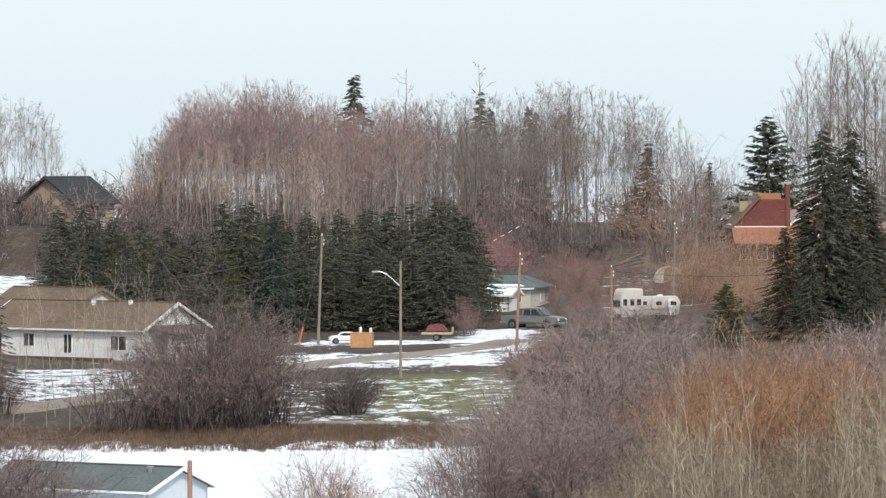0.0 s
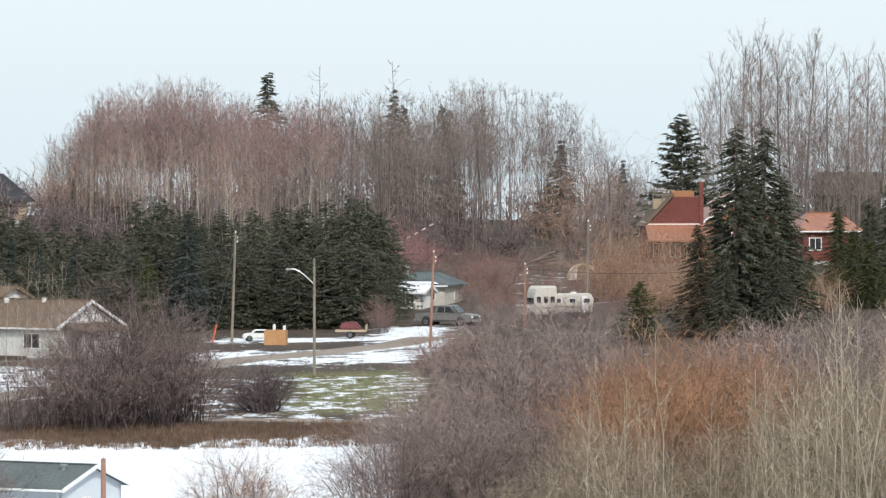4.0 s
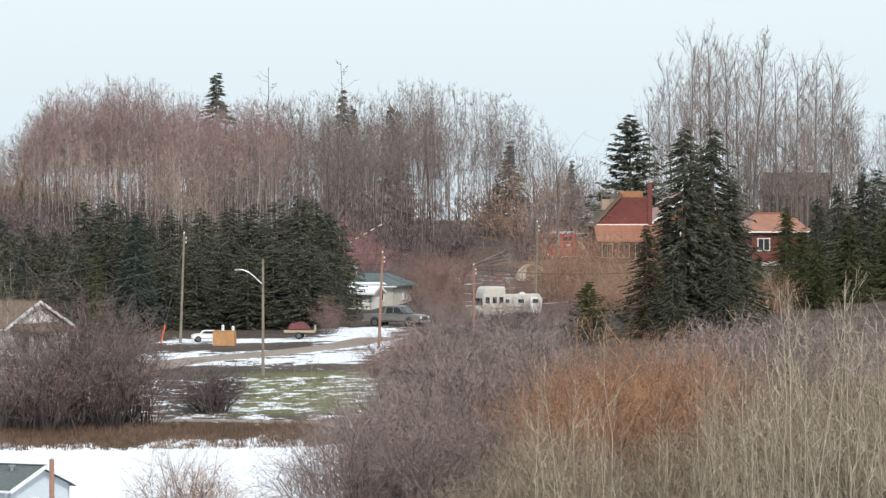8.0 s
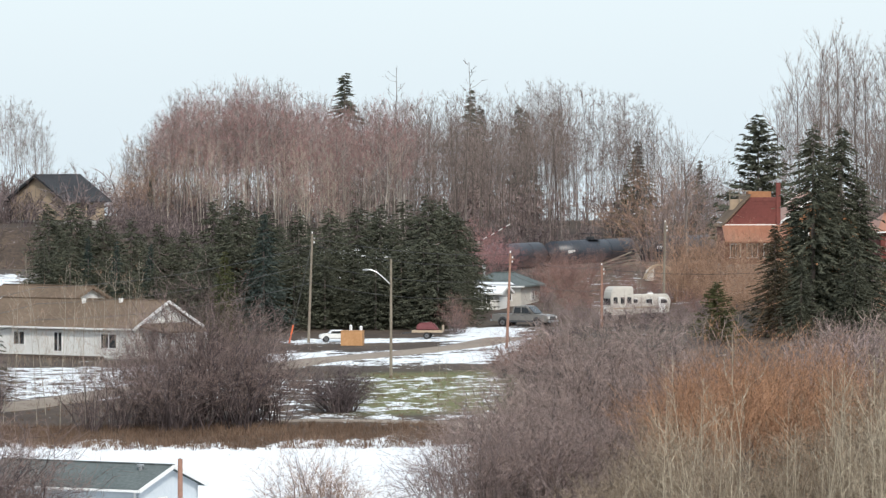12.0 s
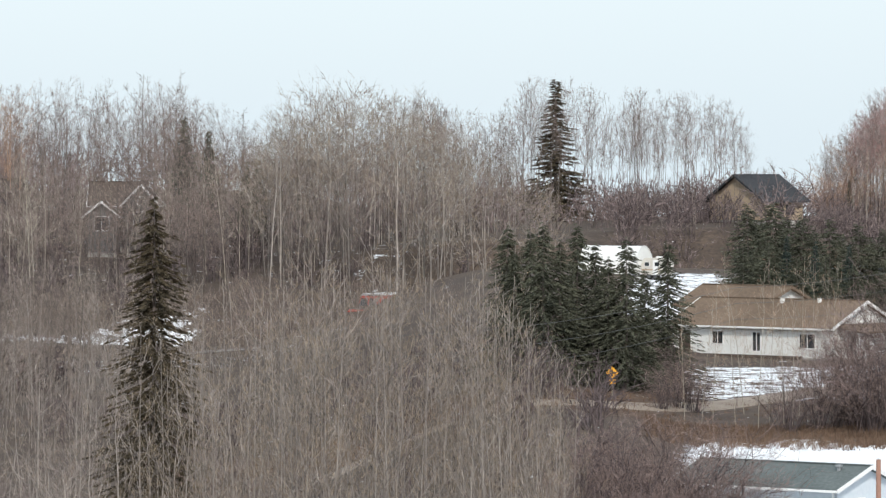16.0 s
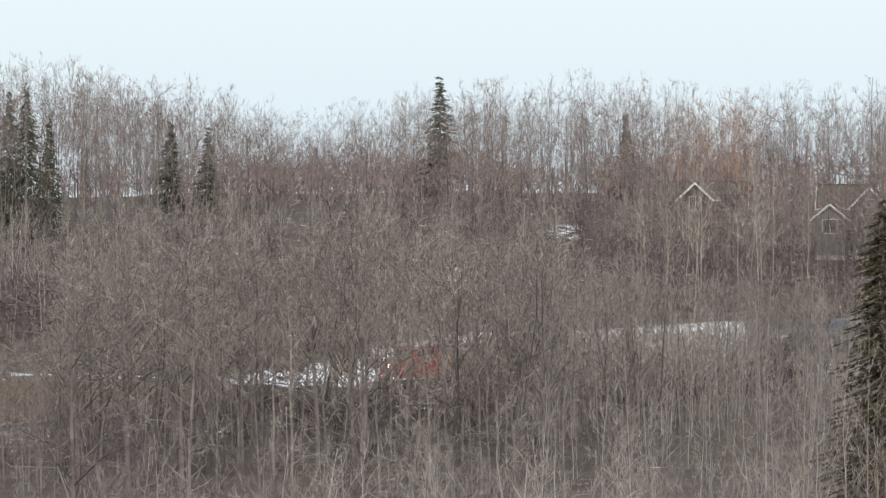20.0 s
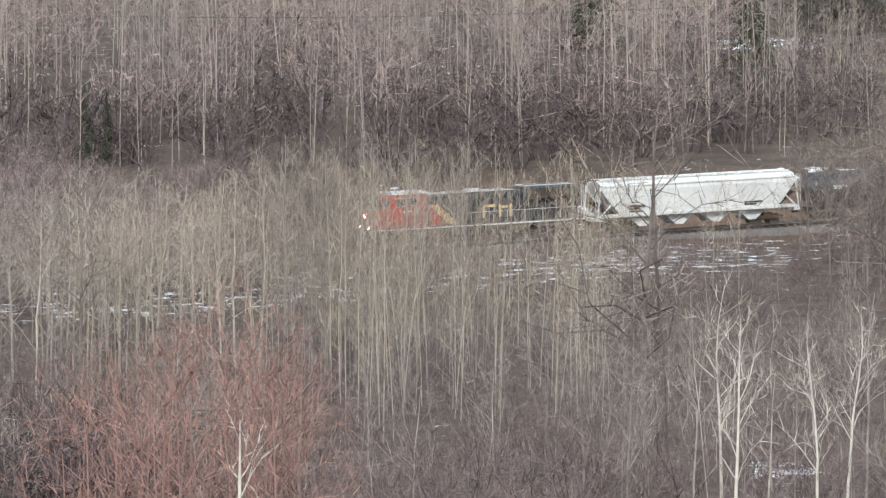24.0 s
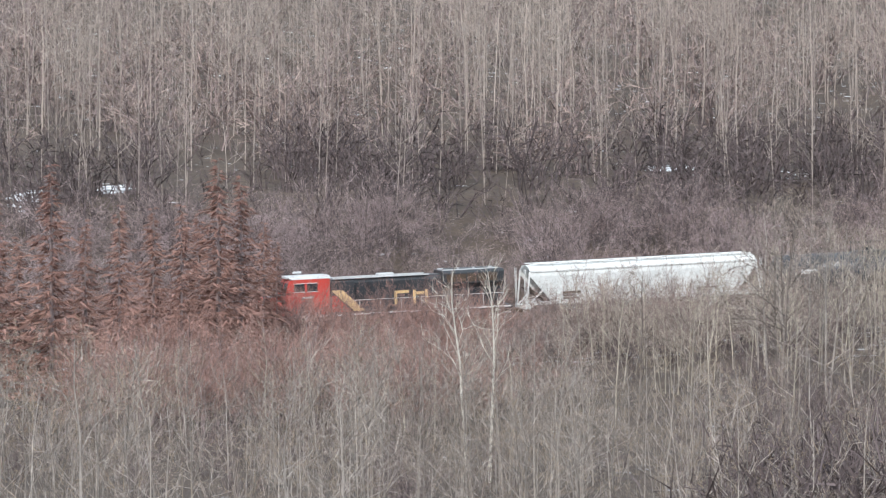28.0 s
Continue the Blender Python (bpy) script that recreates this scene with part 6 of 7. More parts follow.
    woods("rust_brush", SOFT, stand(23, 80, -6200, -5430, 352, 400, 4, lambda b: -364, 0.93, 1.0, behind_track(-22, -5), 4), [TWIG_DARK, TWIG_RUST], "rust-red bare brush beside the railway", "brush")
    woods("rust_brush", SOFT, stand(46, 60, -6200, -5380, 335, 375, 4, lambda b: -410, 0.85, 1.0, behind_track(-70, -28), 4), [TWIG_DARK, TWIG_RUST], "rust-red bare brush beside the railway", "brush")
    woods("railside_brush", SOFT, stand(52, 26, -5420, -4900, 370, 405, 4, lambda b: np.interp(b, [-5420, -5300, -4900], [-380, -328, -300]), 0.85, 1.0, behind_track(-24, -7), 4), [TWIG_DARK, TWIG], "grey bare brush beside the railway", "brush")
    single("tree", TOUSLED, stand(53, 30, -5720, -5300, 262, 294, 6, lambda b: -440, 0.7, 1.0), [POPLARBARK, TWIG_PALE], "grey bare tree beside white birches", "grey valley trees")
    woods("underbrush", BRUSH, scatter(54, 120, -3500, -1500, 500, 600, 3, 0.9, 1.7, behind_track(30, 150)), [TWIG_DEEP_SHADED, TWIG_DARK], "bare brush on the hillside", "brush")
    woods("hill_aspens", MID, stand(57, 190, -3400, -1150, 500, 610, 6, lambda b: np.interp(b, [-3400, -2500, -1600, -1150], [110, 130, 190, 200]), 0.62, 1.0, behind_track(26, 140)), [ASPEN, TWIG_PALE], "pale-trunked bare aspens on the hillside")
    woods("hill_woods", ROUND, stand(59, 150, -6700, -3500, 640, 790, 6, ridge_line, 0.75, 1.0), [HILLBARK, TWIG], "bare woods along the hilltop")
    woods("trackside_brush", SOFT, stand(58, 16, 40, 122, 545, 605, 4, lambda b: 45, 0.75, 1.0, None, 4), [TWIG_DARK, TWIG_RED], "purplish bare brush before the railway", "brush")
    single("tree", ROUND, stand(60, 66, 750, 985, 560, 640, 6, lambda b: 235, 0.7, 1.0), [GREYBARK, TWIG], "bare grey tree before the brown house", "trees before the brown house")
    woods("slope_brush", MOUND, stand(61, 70, 620, 1300, 335, 440, 4, lambda b: -95, 0.55, 1.0, None, 4), [TWIG_DARK, TWIG], "grey bare brush under the spruces", "brush")
    woods("ridge_brush", BRUSH, scatter(62, 90, -2950, -1850, 645, 720, 3, 1.2, 2.0), [TWIG_DARK, TWIG], "bare brush along the top of the ridge", "brush")
    woods("valley_brush", SOFT, stand(66, 46, -4200, -3250, 190, 275, 4, lambda b: -600, 0.6, 1.0, None, 4), [TWIG_DEEP_SHADED, TWIG_DARK], "bare brush on the valley floor, shade put into its colour", "brush")
    woods("valley_brush", MOUND, stand(63, 46, -5000, -4450, 205, 290, 4, lambda b: -540, 0.7, 1.0, None, 4), [TWIG_DEEP_SHADED, TWIG_DEEP_SHADED], "dark purplish bare brush on the valley floor", "brush")
    woods("valley_brush", MOUND, stand(64, 30, -2450, -1900, 420, 470, 4, lambda b: -110, 0.7, 1.0, behind_track(-40, -10), 4), [TWIG_DARK, TWIG], "grey bare brush along the railway", "brush")
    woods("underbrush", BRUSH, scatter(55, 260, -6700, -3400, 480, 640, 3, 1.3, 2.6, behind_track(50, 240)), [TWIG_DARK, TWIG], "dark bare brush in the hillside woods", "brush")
    # same shade-dark bough colour as the valley floor brush
    woods("valley_brush", SOFT, scatter(56, 60, -4300, -3250, 385, 432, 4, 0.4, 0.8, behind_track(-60, -7)), [TWIG_DEEP_SHADED, TWIG_DARK], "low dark brush on the railway bank", "brush")
    single("birch", ROUND, stand(24, 36, -4650, -4170, 180, 215, 6, lambda b: np.interp(b, [-4650, -4500, -4340, -4170], [-580, -500, -440, -580]), 0.85, 1.03), [TWIG_RUST, TWIG_RUST], "rust-red bare young birch in the valley", "red birches")
    woods("valley_woods", TOUSLED, stand(34, 62, -3190, -1700, 380, 455, 6, lambda b: np.interp(b, [-3330, -3100, -2400, -1700], [-60, 20, 30, -30]), 0.65, 1.03, behind_track(-80, -12)), [GREYBARK, TWIG_PALE], "bare trees before the railway")
    woods("valley_brush", BUSHY, scatter(35, 80, -3220, -1700, 430, 490, 4, 0.8, 1.4, behind_track(-40, -8)), [TWIG_DEEP_SHADED, TWIG_DEEP_SHADED], "bare grey brush along the railway", "brush")
    woods("ridge_woods", ROUND, stand(36, 330, -3600, -1080, 640, 770, 6, lambda b: ridge_line(b) - 22, 0.7, 1.0), [GREYBARK, TWIG], "bare woods along the top of the ridge")
    woods("railside_trees", TOUSLED, stand(29, 80, -5330, -4350, 350, 398, 6, lambda b: np.interp(b, [-5450, -5300, -5100, -4900, -4700, -4350], [-400, -360, -355, -290, -250, -250]), 0.75, 1.05, behind_track(-60, -10)), [ASPEN, TWIG], "bare grey trees beside the railway")
    woods("railside_brush", SOFT, scatter(30, 100, -5380, -4300, 370, 415, 4, 0.8, 1.3, behind_track(-34, -8)), [TWIG_DEEP_SHADED, TWIG_DARK], "bare grey brush beside the railway", "brush")
    single("tree", TOUSLED, stand(38, 34, -4640, -4300, 330, 400, 6, lambda b: -235, 0.75, 1.05, behind_track(-90, -12)), [ASPEN, TWIG], "bare grey crooked tree beside the railway", "railside trees")
    single("aspen", FINE, stand(25, 56, -4290, -3880, 318, 350, 6, lambda b: -165, 0.85, 1.03), [POPLARBARK, TWIG_STRAW], "slender pale yellowish bare aspen in a clump", "aspens before the railway")
    single("aspen", FINE, stand(26, 42, -4180, -3680, 290, 330, 6, lambda b: -190, 0.85, 1.03), [ASPEN, TWIG_STRAW], "slender pale yellowish bare aspen in a clump", "aspens before the railway")
    # shade below the aspens is put into the colour of these two
    woods("valley_brush", BUSHY, scatter(27, 80, 300, 1300, 250, 330, 4, 0.9, 1.5), [TWIG_DEEP_SHADED, TWIG_DEEP_SHADED], "bare brush under the aspens, shade put into its colour", "brush")
    woods("valley_brush", BUSHY, scatter(28, 100, -1750, -900, 235, 400, 4, 0.8, 1.4), [TWIG_DEEP_SHADED, TWIG_DEEP_SHADED], "bare brush under the aspens, shade put into its colour", "brush")


def build_conifers():
    lush = [conifer(200 + i, 10, 6.0, gap=0.2, dense=22, ragged=0.34, fineness=0.62) for i in range(4)]
    full = [conifer(205 + i, 10, 6.6, gap=0.19, dense=24, ragged=0.3, tip=0.66, droop=0.25, fineness=0.55) for i in range(4)]
    grand = [conifer(245 + i, 10, 5.4, gap=0.14, dense=34, ragged=0.42, droop=0.45, tip=0.82, fineness=0.42) for i in range(2)]
    slim = [conifer(210 + i, 10, 3.8, gap=0.2, dense=16, ragged=0.38, fineness=0.62) for i in range(3)]
    thick = [conifer(240, 10, 4.0, gap=0.085, dense=34, ragged=0.34, droop=0.42, tip=0.68, fineness=0.27)]
    pine = [conifer(220 + i, 10, 5.4, gap=0.24, dense=26, ragged=0.4, droop=-0.1, tip=0.7, bare=0.08, fineness=0.7) for i in range(2)]
    firsts = {}
    rng = random.Random(4)

    def put(b, d, v, kind, leaf, label, group="", wide=1.0):
        shapes = {"l": lush, "s": slim, "p": pine, "t": thick, "f": full, "g": grand}[kind]
        k = rng.randrange(len(shapes))
        key = (kind, k, leaf.name, label)
        size = tall(b, d, v) / 10
        at, turn = spot(b, d), rng.uniform(0, 360)
        if key not in firsts:
            firsts[key] = plant("spruce" if kind != "p" else "pine", shapes[k], GREYBARK, leaf, at, turn, label, "tree", group, size)
            ob = firsts[key]
        else:
            ob = again(firsts[key], at, turn, size)
        ob.scale = (size * wide, size * wide, size)

    row = "spruces of the dark row"
    for x, v in ((-679, 73), (-634, 79), (-584, 56), (-534, 49), (-484, 41), (-439, 31), (-389, 79), (-344, 83), (-294, 66), (-239, 63), (-184, 66), (-134, 71), (-94, 73), (-49, 79), (-9, 89), (16, 83), (40, 62)):
        put(x, 458 + rng.uniform(-6, 10), v, "f", NEEDLE, "dark green spruce in a dense row", row, 1.12)
        put(x + 22, 468 + rng.uniform(-4, 8), v - 26, "f", NEEDLE, "dark green spruce in a dense row", row, 1.1)
        put(x - 8, 449 + rng.uniform(-2, 3), v - 75, "f", NEEDLE, "dark green spruce in a dense row", row, 1.35)
    for x, v in ((-610, 20), (-560, 10), (-500, 5)):
        put(x, 452, v, "s", NEEDLE_BLUE, "bluish green spruce behind the white house")
    put(-300, 445, 60, "l", NEEDLE_BLUE, "bluish green spruce in the row", row)
    put(-369, 432, -6, "l", NEEDLE_OLIVE, "olive green spruce beside the white house")
    put(56, 452, -40, "l", NEEDLE, "dark green spruce in a dense row", row, 1.1)
    for x, v in ((671, 211), (721, 213)):
        put(x, 430 + (x - 671) * 0.06, v, "g", NEEDLE, "tall dark spruce before the red house", wide=1.2)
    put(696, 438, 165, "g", NEEDLE, "tall dark spruce before the red house", wide=1.1)
    put(640, 432, 90, "g", NEEDLE, "tall dark spruce before the red house", wide=1.2)
    put(755, 434, 120, "g", NEEDLE, "tall dark spruce before the red house", wide=1.1)
    put(604, 424, 40, "g", NEEDLE_BROWN, "brownish dark spruce before the red house", wide=1.25)
    put(650, 421, -20, "g", NEEDLE, "dark green young spruce", wide=1.5)
    put(745, 424, 20, "g", NEEDLE, "dark green young spruce", wide=1.2)
    put(502, 418, -62, "p", NEEDLE_OLIVE, "small bushy green pine", wide=1.7)
    put(574, 560, 231, "p", NEEDLE, "tall dark green pine behind the red house", wide=1.3)
    for x, d, v, w in ((850, 455, 72, 1.0), (905, 470, 85, 1.0), (940, 468, 112, 0.9), (985, 466, 132, 1.05), (1012, 470, 138, 1.0), (1050, 472, 120, 1.1), (1100, 470, 100, 1.1), (880, 450, 30, 1.2), (960, 452, 60, 1.2), (1030, 455, 70, 1.2), (852, 470, 66, 0.62), (905, 446, 15, 1.2), (802, 446, -12, 1.0), (875, 456, 30, 0.9)):
        put(x, d, v, "g", NEEDLE if d > 460 else NEEDLE_OLIVE, "dark green spruce beside the red house", wide=w * 1.35)
    for x, d, v, w in ((-157, 742, 305, 1.5), (66, 812, 276, 1.2), (84, 816, 248, 1.2), (151, 815, 250, 1.2), (166, 816, 240, 1.0), (361, 700, 186, 1.7), (471, 700, 152, 1.2), (-500, 640, 120, 0.8)):
        put(x, d, v, "s", NEEDLE, "dark spruce rising over the bare ridge woods", wide=w)
    for x, v in ((-980, 38), (-1040, 40), (-1063, 28), (-1103, 34), (-893, 14), (-820, 8), (-948, 5), (-925, -20), (-860, -40), (-1010, 10), (-1090, -10)):
        put(x, 374 + rng.uniform(-4, 6), v, "g", NEEDLE, "dark green spruce beside the road", "roadside spruces", 1.1)
    put(-1728, 272, 76, "t", NEEDLE_BROWN, "lone brownish dark spruce among bare aspens", wide=0.95)
    put(-1018, 640, 294, "s", NEEDLE_BROWN, "dark narrow spruce on the ridge", wide=1.5)
    for x, d, v in ((-1675, 630, 230), (-1632, 630, 205), (-1565, 590, 150), (-1545, 590, 155), (-2510, 700, 305), (-2182, 690, 238), (-2986, 640, 225), (-2920, 640, 215)):
        put(x, d, v, "s", NEEDLE, "dark spruce among bare ridge woods", wide=1.2)
    for x, d, v in ((-3270, 612, 280), (-3240, 606, 292), (-3200, 612, 235), (-3330, 618, 270), (-3715, 590, 270), (-3690, 596, 250), (-4600, 470, -60), (-4560, 472, -80), (-3420, 550, 250)):
        put(x, d, v, "l", NEEDLE, "dark spruce on the wooded hillside", wide=0.62)
    larch = [conifer(230 + i, 10, 4.2, gap=0.3, dense=14, ragged=0.5, droop=0.02, slim=0.48, fineness=0.9) for i in range(2)]
    first = None
    for i, (x, d, v) in enumerate(((-6240, 362, -165), (-5945, 368, -155), (-5905, 372, -185), (-6010, 366, -235), (-6120, 360, -235), (-6180, 370, -260), (-6060, 372, -240), (-5980, 378, -250), (-6300, 372, -290), (-5865, 380, -265), (-5842, 384, -300), (-6340, 362, -210))):
        size = tall(x, d, v) / 10
        if first is None:
            first = plant("larch", larch[0], TWIG_DARK, LARCH, spot(x, d), 20, "rust-brown larch beside the railway", "tree", "larches", size)
        else:
            again(first, spot(x, d), i * 67, size)


def build_trees():
    """The trees that stand out one by one."""
    rng = random.Random(9)

    def grove(name, shapes, bark, leaf, label, group, places):
        firsts = {}
        for b, d, h in places:
            k = rng.randrange(len(shapes))
            at, turn = spot(b, d), rng.uniform(0, 360)
            if k in firsts:
                again(firsts[k], at, turn, h / 10)
            else:
                firsts[k] = plant(name, shapes[k], bark, leaf, at, turn, label, "tree", group, h / 10)

    tops = lambda b: np.interp(b, [300, 420, 560, 700, 780, 850, 920, 1100], [-330, -230, -150, -165, -110, -50, -15, 0])
    rows = []
    for i in range(62):
        b, d = rng.uniform(330, 1110), rng.uniform(212, 262)
        rows.append((b, d, tall(b, d, float(tops(b))) * rng.uniform(0.6, 1.04)))
    grove("aspen", FINE, PALEBARK, TWIG_STRAW, "thin pale bare aspen on the near slope", "near aspens", rows)
    belt = lambda b: np.interp(b, [-1720, -1640, -1540, -1440, -1340, -1240, -1140, -1040, -990], [-210, -130, -45, -25, -5, -25, -45, -110, -200])
    rows = []
    for i in range(120):
        b, d = rng.uniform(-1690, -995), rng.uniform(225, 275)
        rows.append((b, d, tall(b, d, float(belt(b))) * rng.uniform(0.75, 1.03)))
    grove("aspen", FINE, POPLARBARK, TWIG_STRAW, "thin pale bare aspen in a dense belt", "aspen belt", rows)
    rows = [(b, d, tall(b, d, v)) for b, d, v in ((-1800, 240, -150), (-1775, 236, -190), (-1752, 242, -130), (-1738, 238, -210), (-1718, 243, -150), (-1700, 237, -175), (-1684, 240, -140), (-1835, 238, -170), (-1870, 242, -150), (-1905, 236, -200), (-1945, 240, -160), (-1990, 238, -190))]
    grove("aspen", FINE, POPLARBARK, TWIG_STRAW, "thin pale bare aspen before the lone spruce", "aspens before the spruce", rows[::2])
    spread_ = [limbed(320 + i, 10, 0.10, 20, 6, 5, start=0.24, spread=0.32, rise=0.75, sides=5, wide=0.015, crook=0.6, curl=0.1) for i in range(4)]
    rows = []
    for i in range(34):
        b = rng.uniform(-3190, -2350)
        d = float(track_dist(b)) - rng.uniform(25, 75)
        rows.append((b, d, tall(b, d, rng.uniform(-40, 70))))
    for b, d, v in ((-3605, 262, -80), (-3570, 266, -140), (-2640, 300, -120), (-2500, 310, -80), (-3060, 380, 30), (-5200, 342, -350), (-4945, 330, -215), (-4953, 345, -225), (-4610, 335, -220), (-4290, 345, -260), (-4940, 350, -240), (-4580, 350, -210), (-3150, 300, -50), (-2950, 330, -100), (-5100, 350, -360), (-5380, 330, -430)):
        rows.append((b, d, tall(b, d, v)))
    grove("poplar", spread_, GREYBARK, TWIG_PALE, "dark spreading bare poplar before the railway", "valley poplars", rows)
    white = [limbed(340 + i, 10, 0.085, 14, 5, 5, start=0.45, spread=0.22, rise=1.4, sides=6, wide=0.018, crook=0.4) for i in range(3)]
    rows = [(b, d, tall(b, d, v)) for b, d, v in ((-3460, 200, -480), (-3300, 210, -520), (-5508, 300, -345), (-5464, 302, -345), (-3470, 240, -420), (-3250, 230, -470))]
    grove("birch", white, BIRCH, TWIG_PALE, "white-barked bare birch in the valley", "valley birches", rows)
    rows = []
    for i in range(30):
        b, d = rng.uniform(-4215, -3885), rng.uniform(300, 350)
        rows.append((b, d, tall(b, d, rng.uniform(-250, -150))))
    grove("aspen", FINE, POPLARBARK, TWIG_STRAW, "slender pale yellowish aspen in a valley clump", "valley aspen clump", rows)
    rows = []
    for i in range(18):
        b, d = rng.uniform(-5010, -4540), rng.uniform(325, 365)
        rows.append((b, d, tall(b, d, rng.uniform(-310, -235))))
    grove("tree", TOUSLED, POPLARBARK, TWIG_PALE, "pale spreading bare tree before the railway", "railside spreading trees", rows)
    forked = limbed(345, 10, 0.15, 10, 4, 8, start=0.5, spread=0.2, rise=1.6, sides=7, wide=0.02, crook=0.4)
    grove("birch", [forked], BIRCH, TWIG_RUST, "stout white-barked birch with rusty twigs", "", [(-4334, 150, tall(-4334, 150, -660))])
    pale = [bare_tree(350 + i, 10, 0.06, 14, 6, 2, start=0.45, spread=0.16, sides=5, wide=0.03, rise=1.6) for i in range(3)]
    rows = [(b, 640 + i * 3, tall(b, 640 + i * 3, v)) for i, (b, v) in enumerate(((-92, 190), (-95, 150), (-60, 170), (-50, 190), (-415, 60), (-400, 90), (-170, 160), (-200, 190), (-120, 110), (-440, 40)))]
    grove("birch", pale, BIRCH, TWIG, "white-trunked bare birch in the ridge woods", "ridge birches", rows)
    snag = [bare_tree(360 + i, 10, 0.07, 9, 2, 0, start=0.75, spread=0.14, sides=5, wide=0.03, rise=0.5) for i in range(2)]
    rows = [(54, 650, tall(54, 650, 328)), (-72, 655, tall(-72, 655, 318)), (-1568, 590, tall(-1568, 590, 245)), (-1750, 590, tall(-1750, 590, 306))]
    grove("snag", snag, GREYBARK, TWIG_DARK, "dead bare snag over the ridge woods", "", rows)
    big = [limbed(370 + i, 10, 0.075, 26, 7, 5, start=0.26, spread=0.19, rise=1.5, sides=5, wide=0.012, crook=0.22, curl=0.45) for i in range(3)]
    rows = [(b, d, tall(b, d, v)) for b, d, v in ((680, 560, 355), (720, 565, 372), (650, 570, 320), (750, 570, 350), (790, 560, 376), (835, 565, 330), (900, 575, 335), (930, 560, 320), (770, 585, 330), (700, 590, 340), (870, 590, 320), (960, 600, 290), (610, 600, 260))]
    grove("poplar", big, GREYBARK, TWIG, "tall grey bare poplar behind the red house", "poplars behind the red house", rows)
    fork = bare_tree(380, 10, 0.2, 16, 8, 3, start=0.28, spread=0.42, sides=6, wide=0.02, rise=0.9)
    grove("tree", [fork], GREYBARK, TWIG_DARK, "dark forked bare tree before the ridge", "", [(448, 530, tall(448, 530, 165))])
    rows = [(b, d, tall(b, d, v)) for b, d, v in ((-685, 362, -10), (-588, 360, -15), (-560, 364, -30), (-520, 358, -25), (-545, 356, -40), (-740, 356, -60), (-760, 352, -100), (-640, 356, -60), (-615, 352, -50), (-700, 352, -70), (-790, 354, -60), (-660, 350, -30), (-470, 352, -100), (-600, 350, -80))]
    grove("aspen", FINE, ASPEN, TWIG_TAN, "thin bare young aspen before the white house", "aspens before the white house", rows)
    grove("aspen", FINE, ASPEN, TWIG_PALE, "thin bare young aspen beside the gravel yard", "", [(360, 470, tall(360, 470, 25)), (368, 473, tall(368, 473, -10)), (12, 378, 4.2), (-18, 376, 3.4), (24, 380, 3.8)])


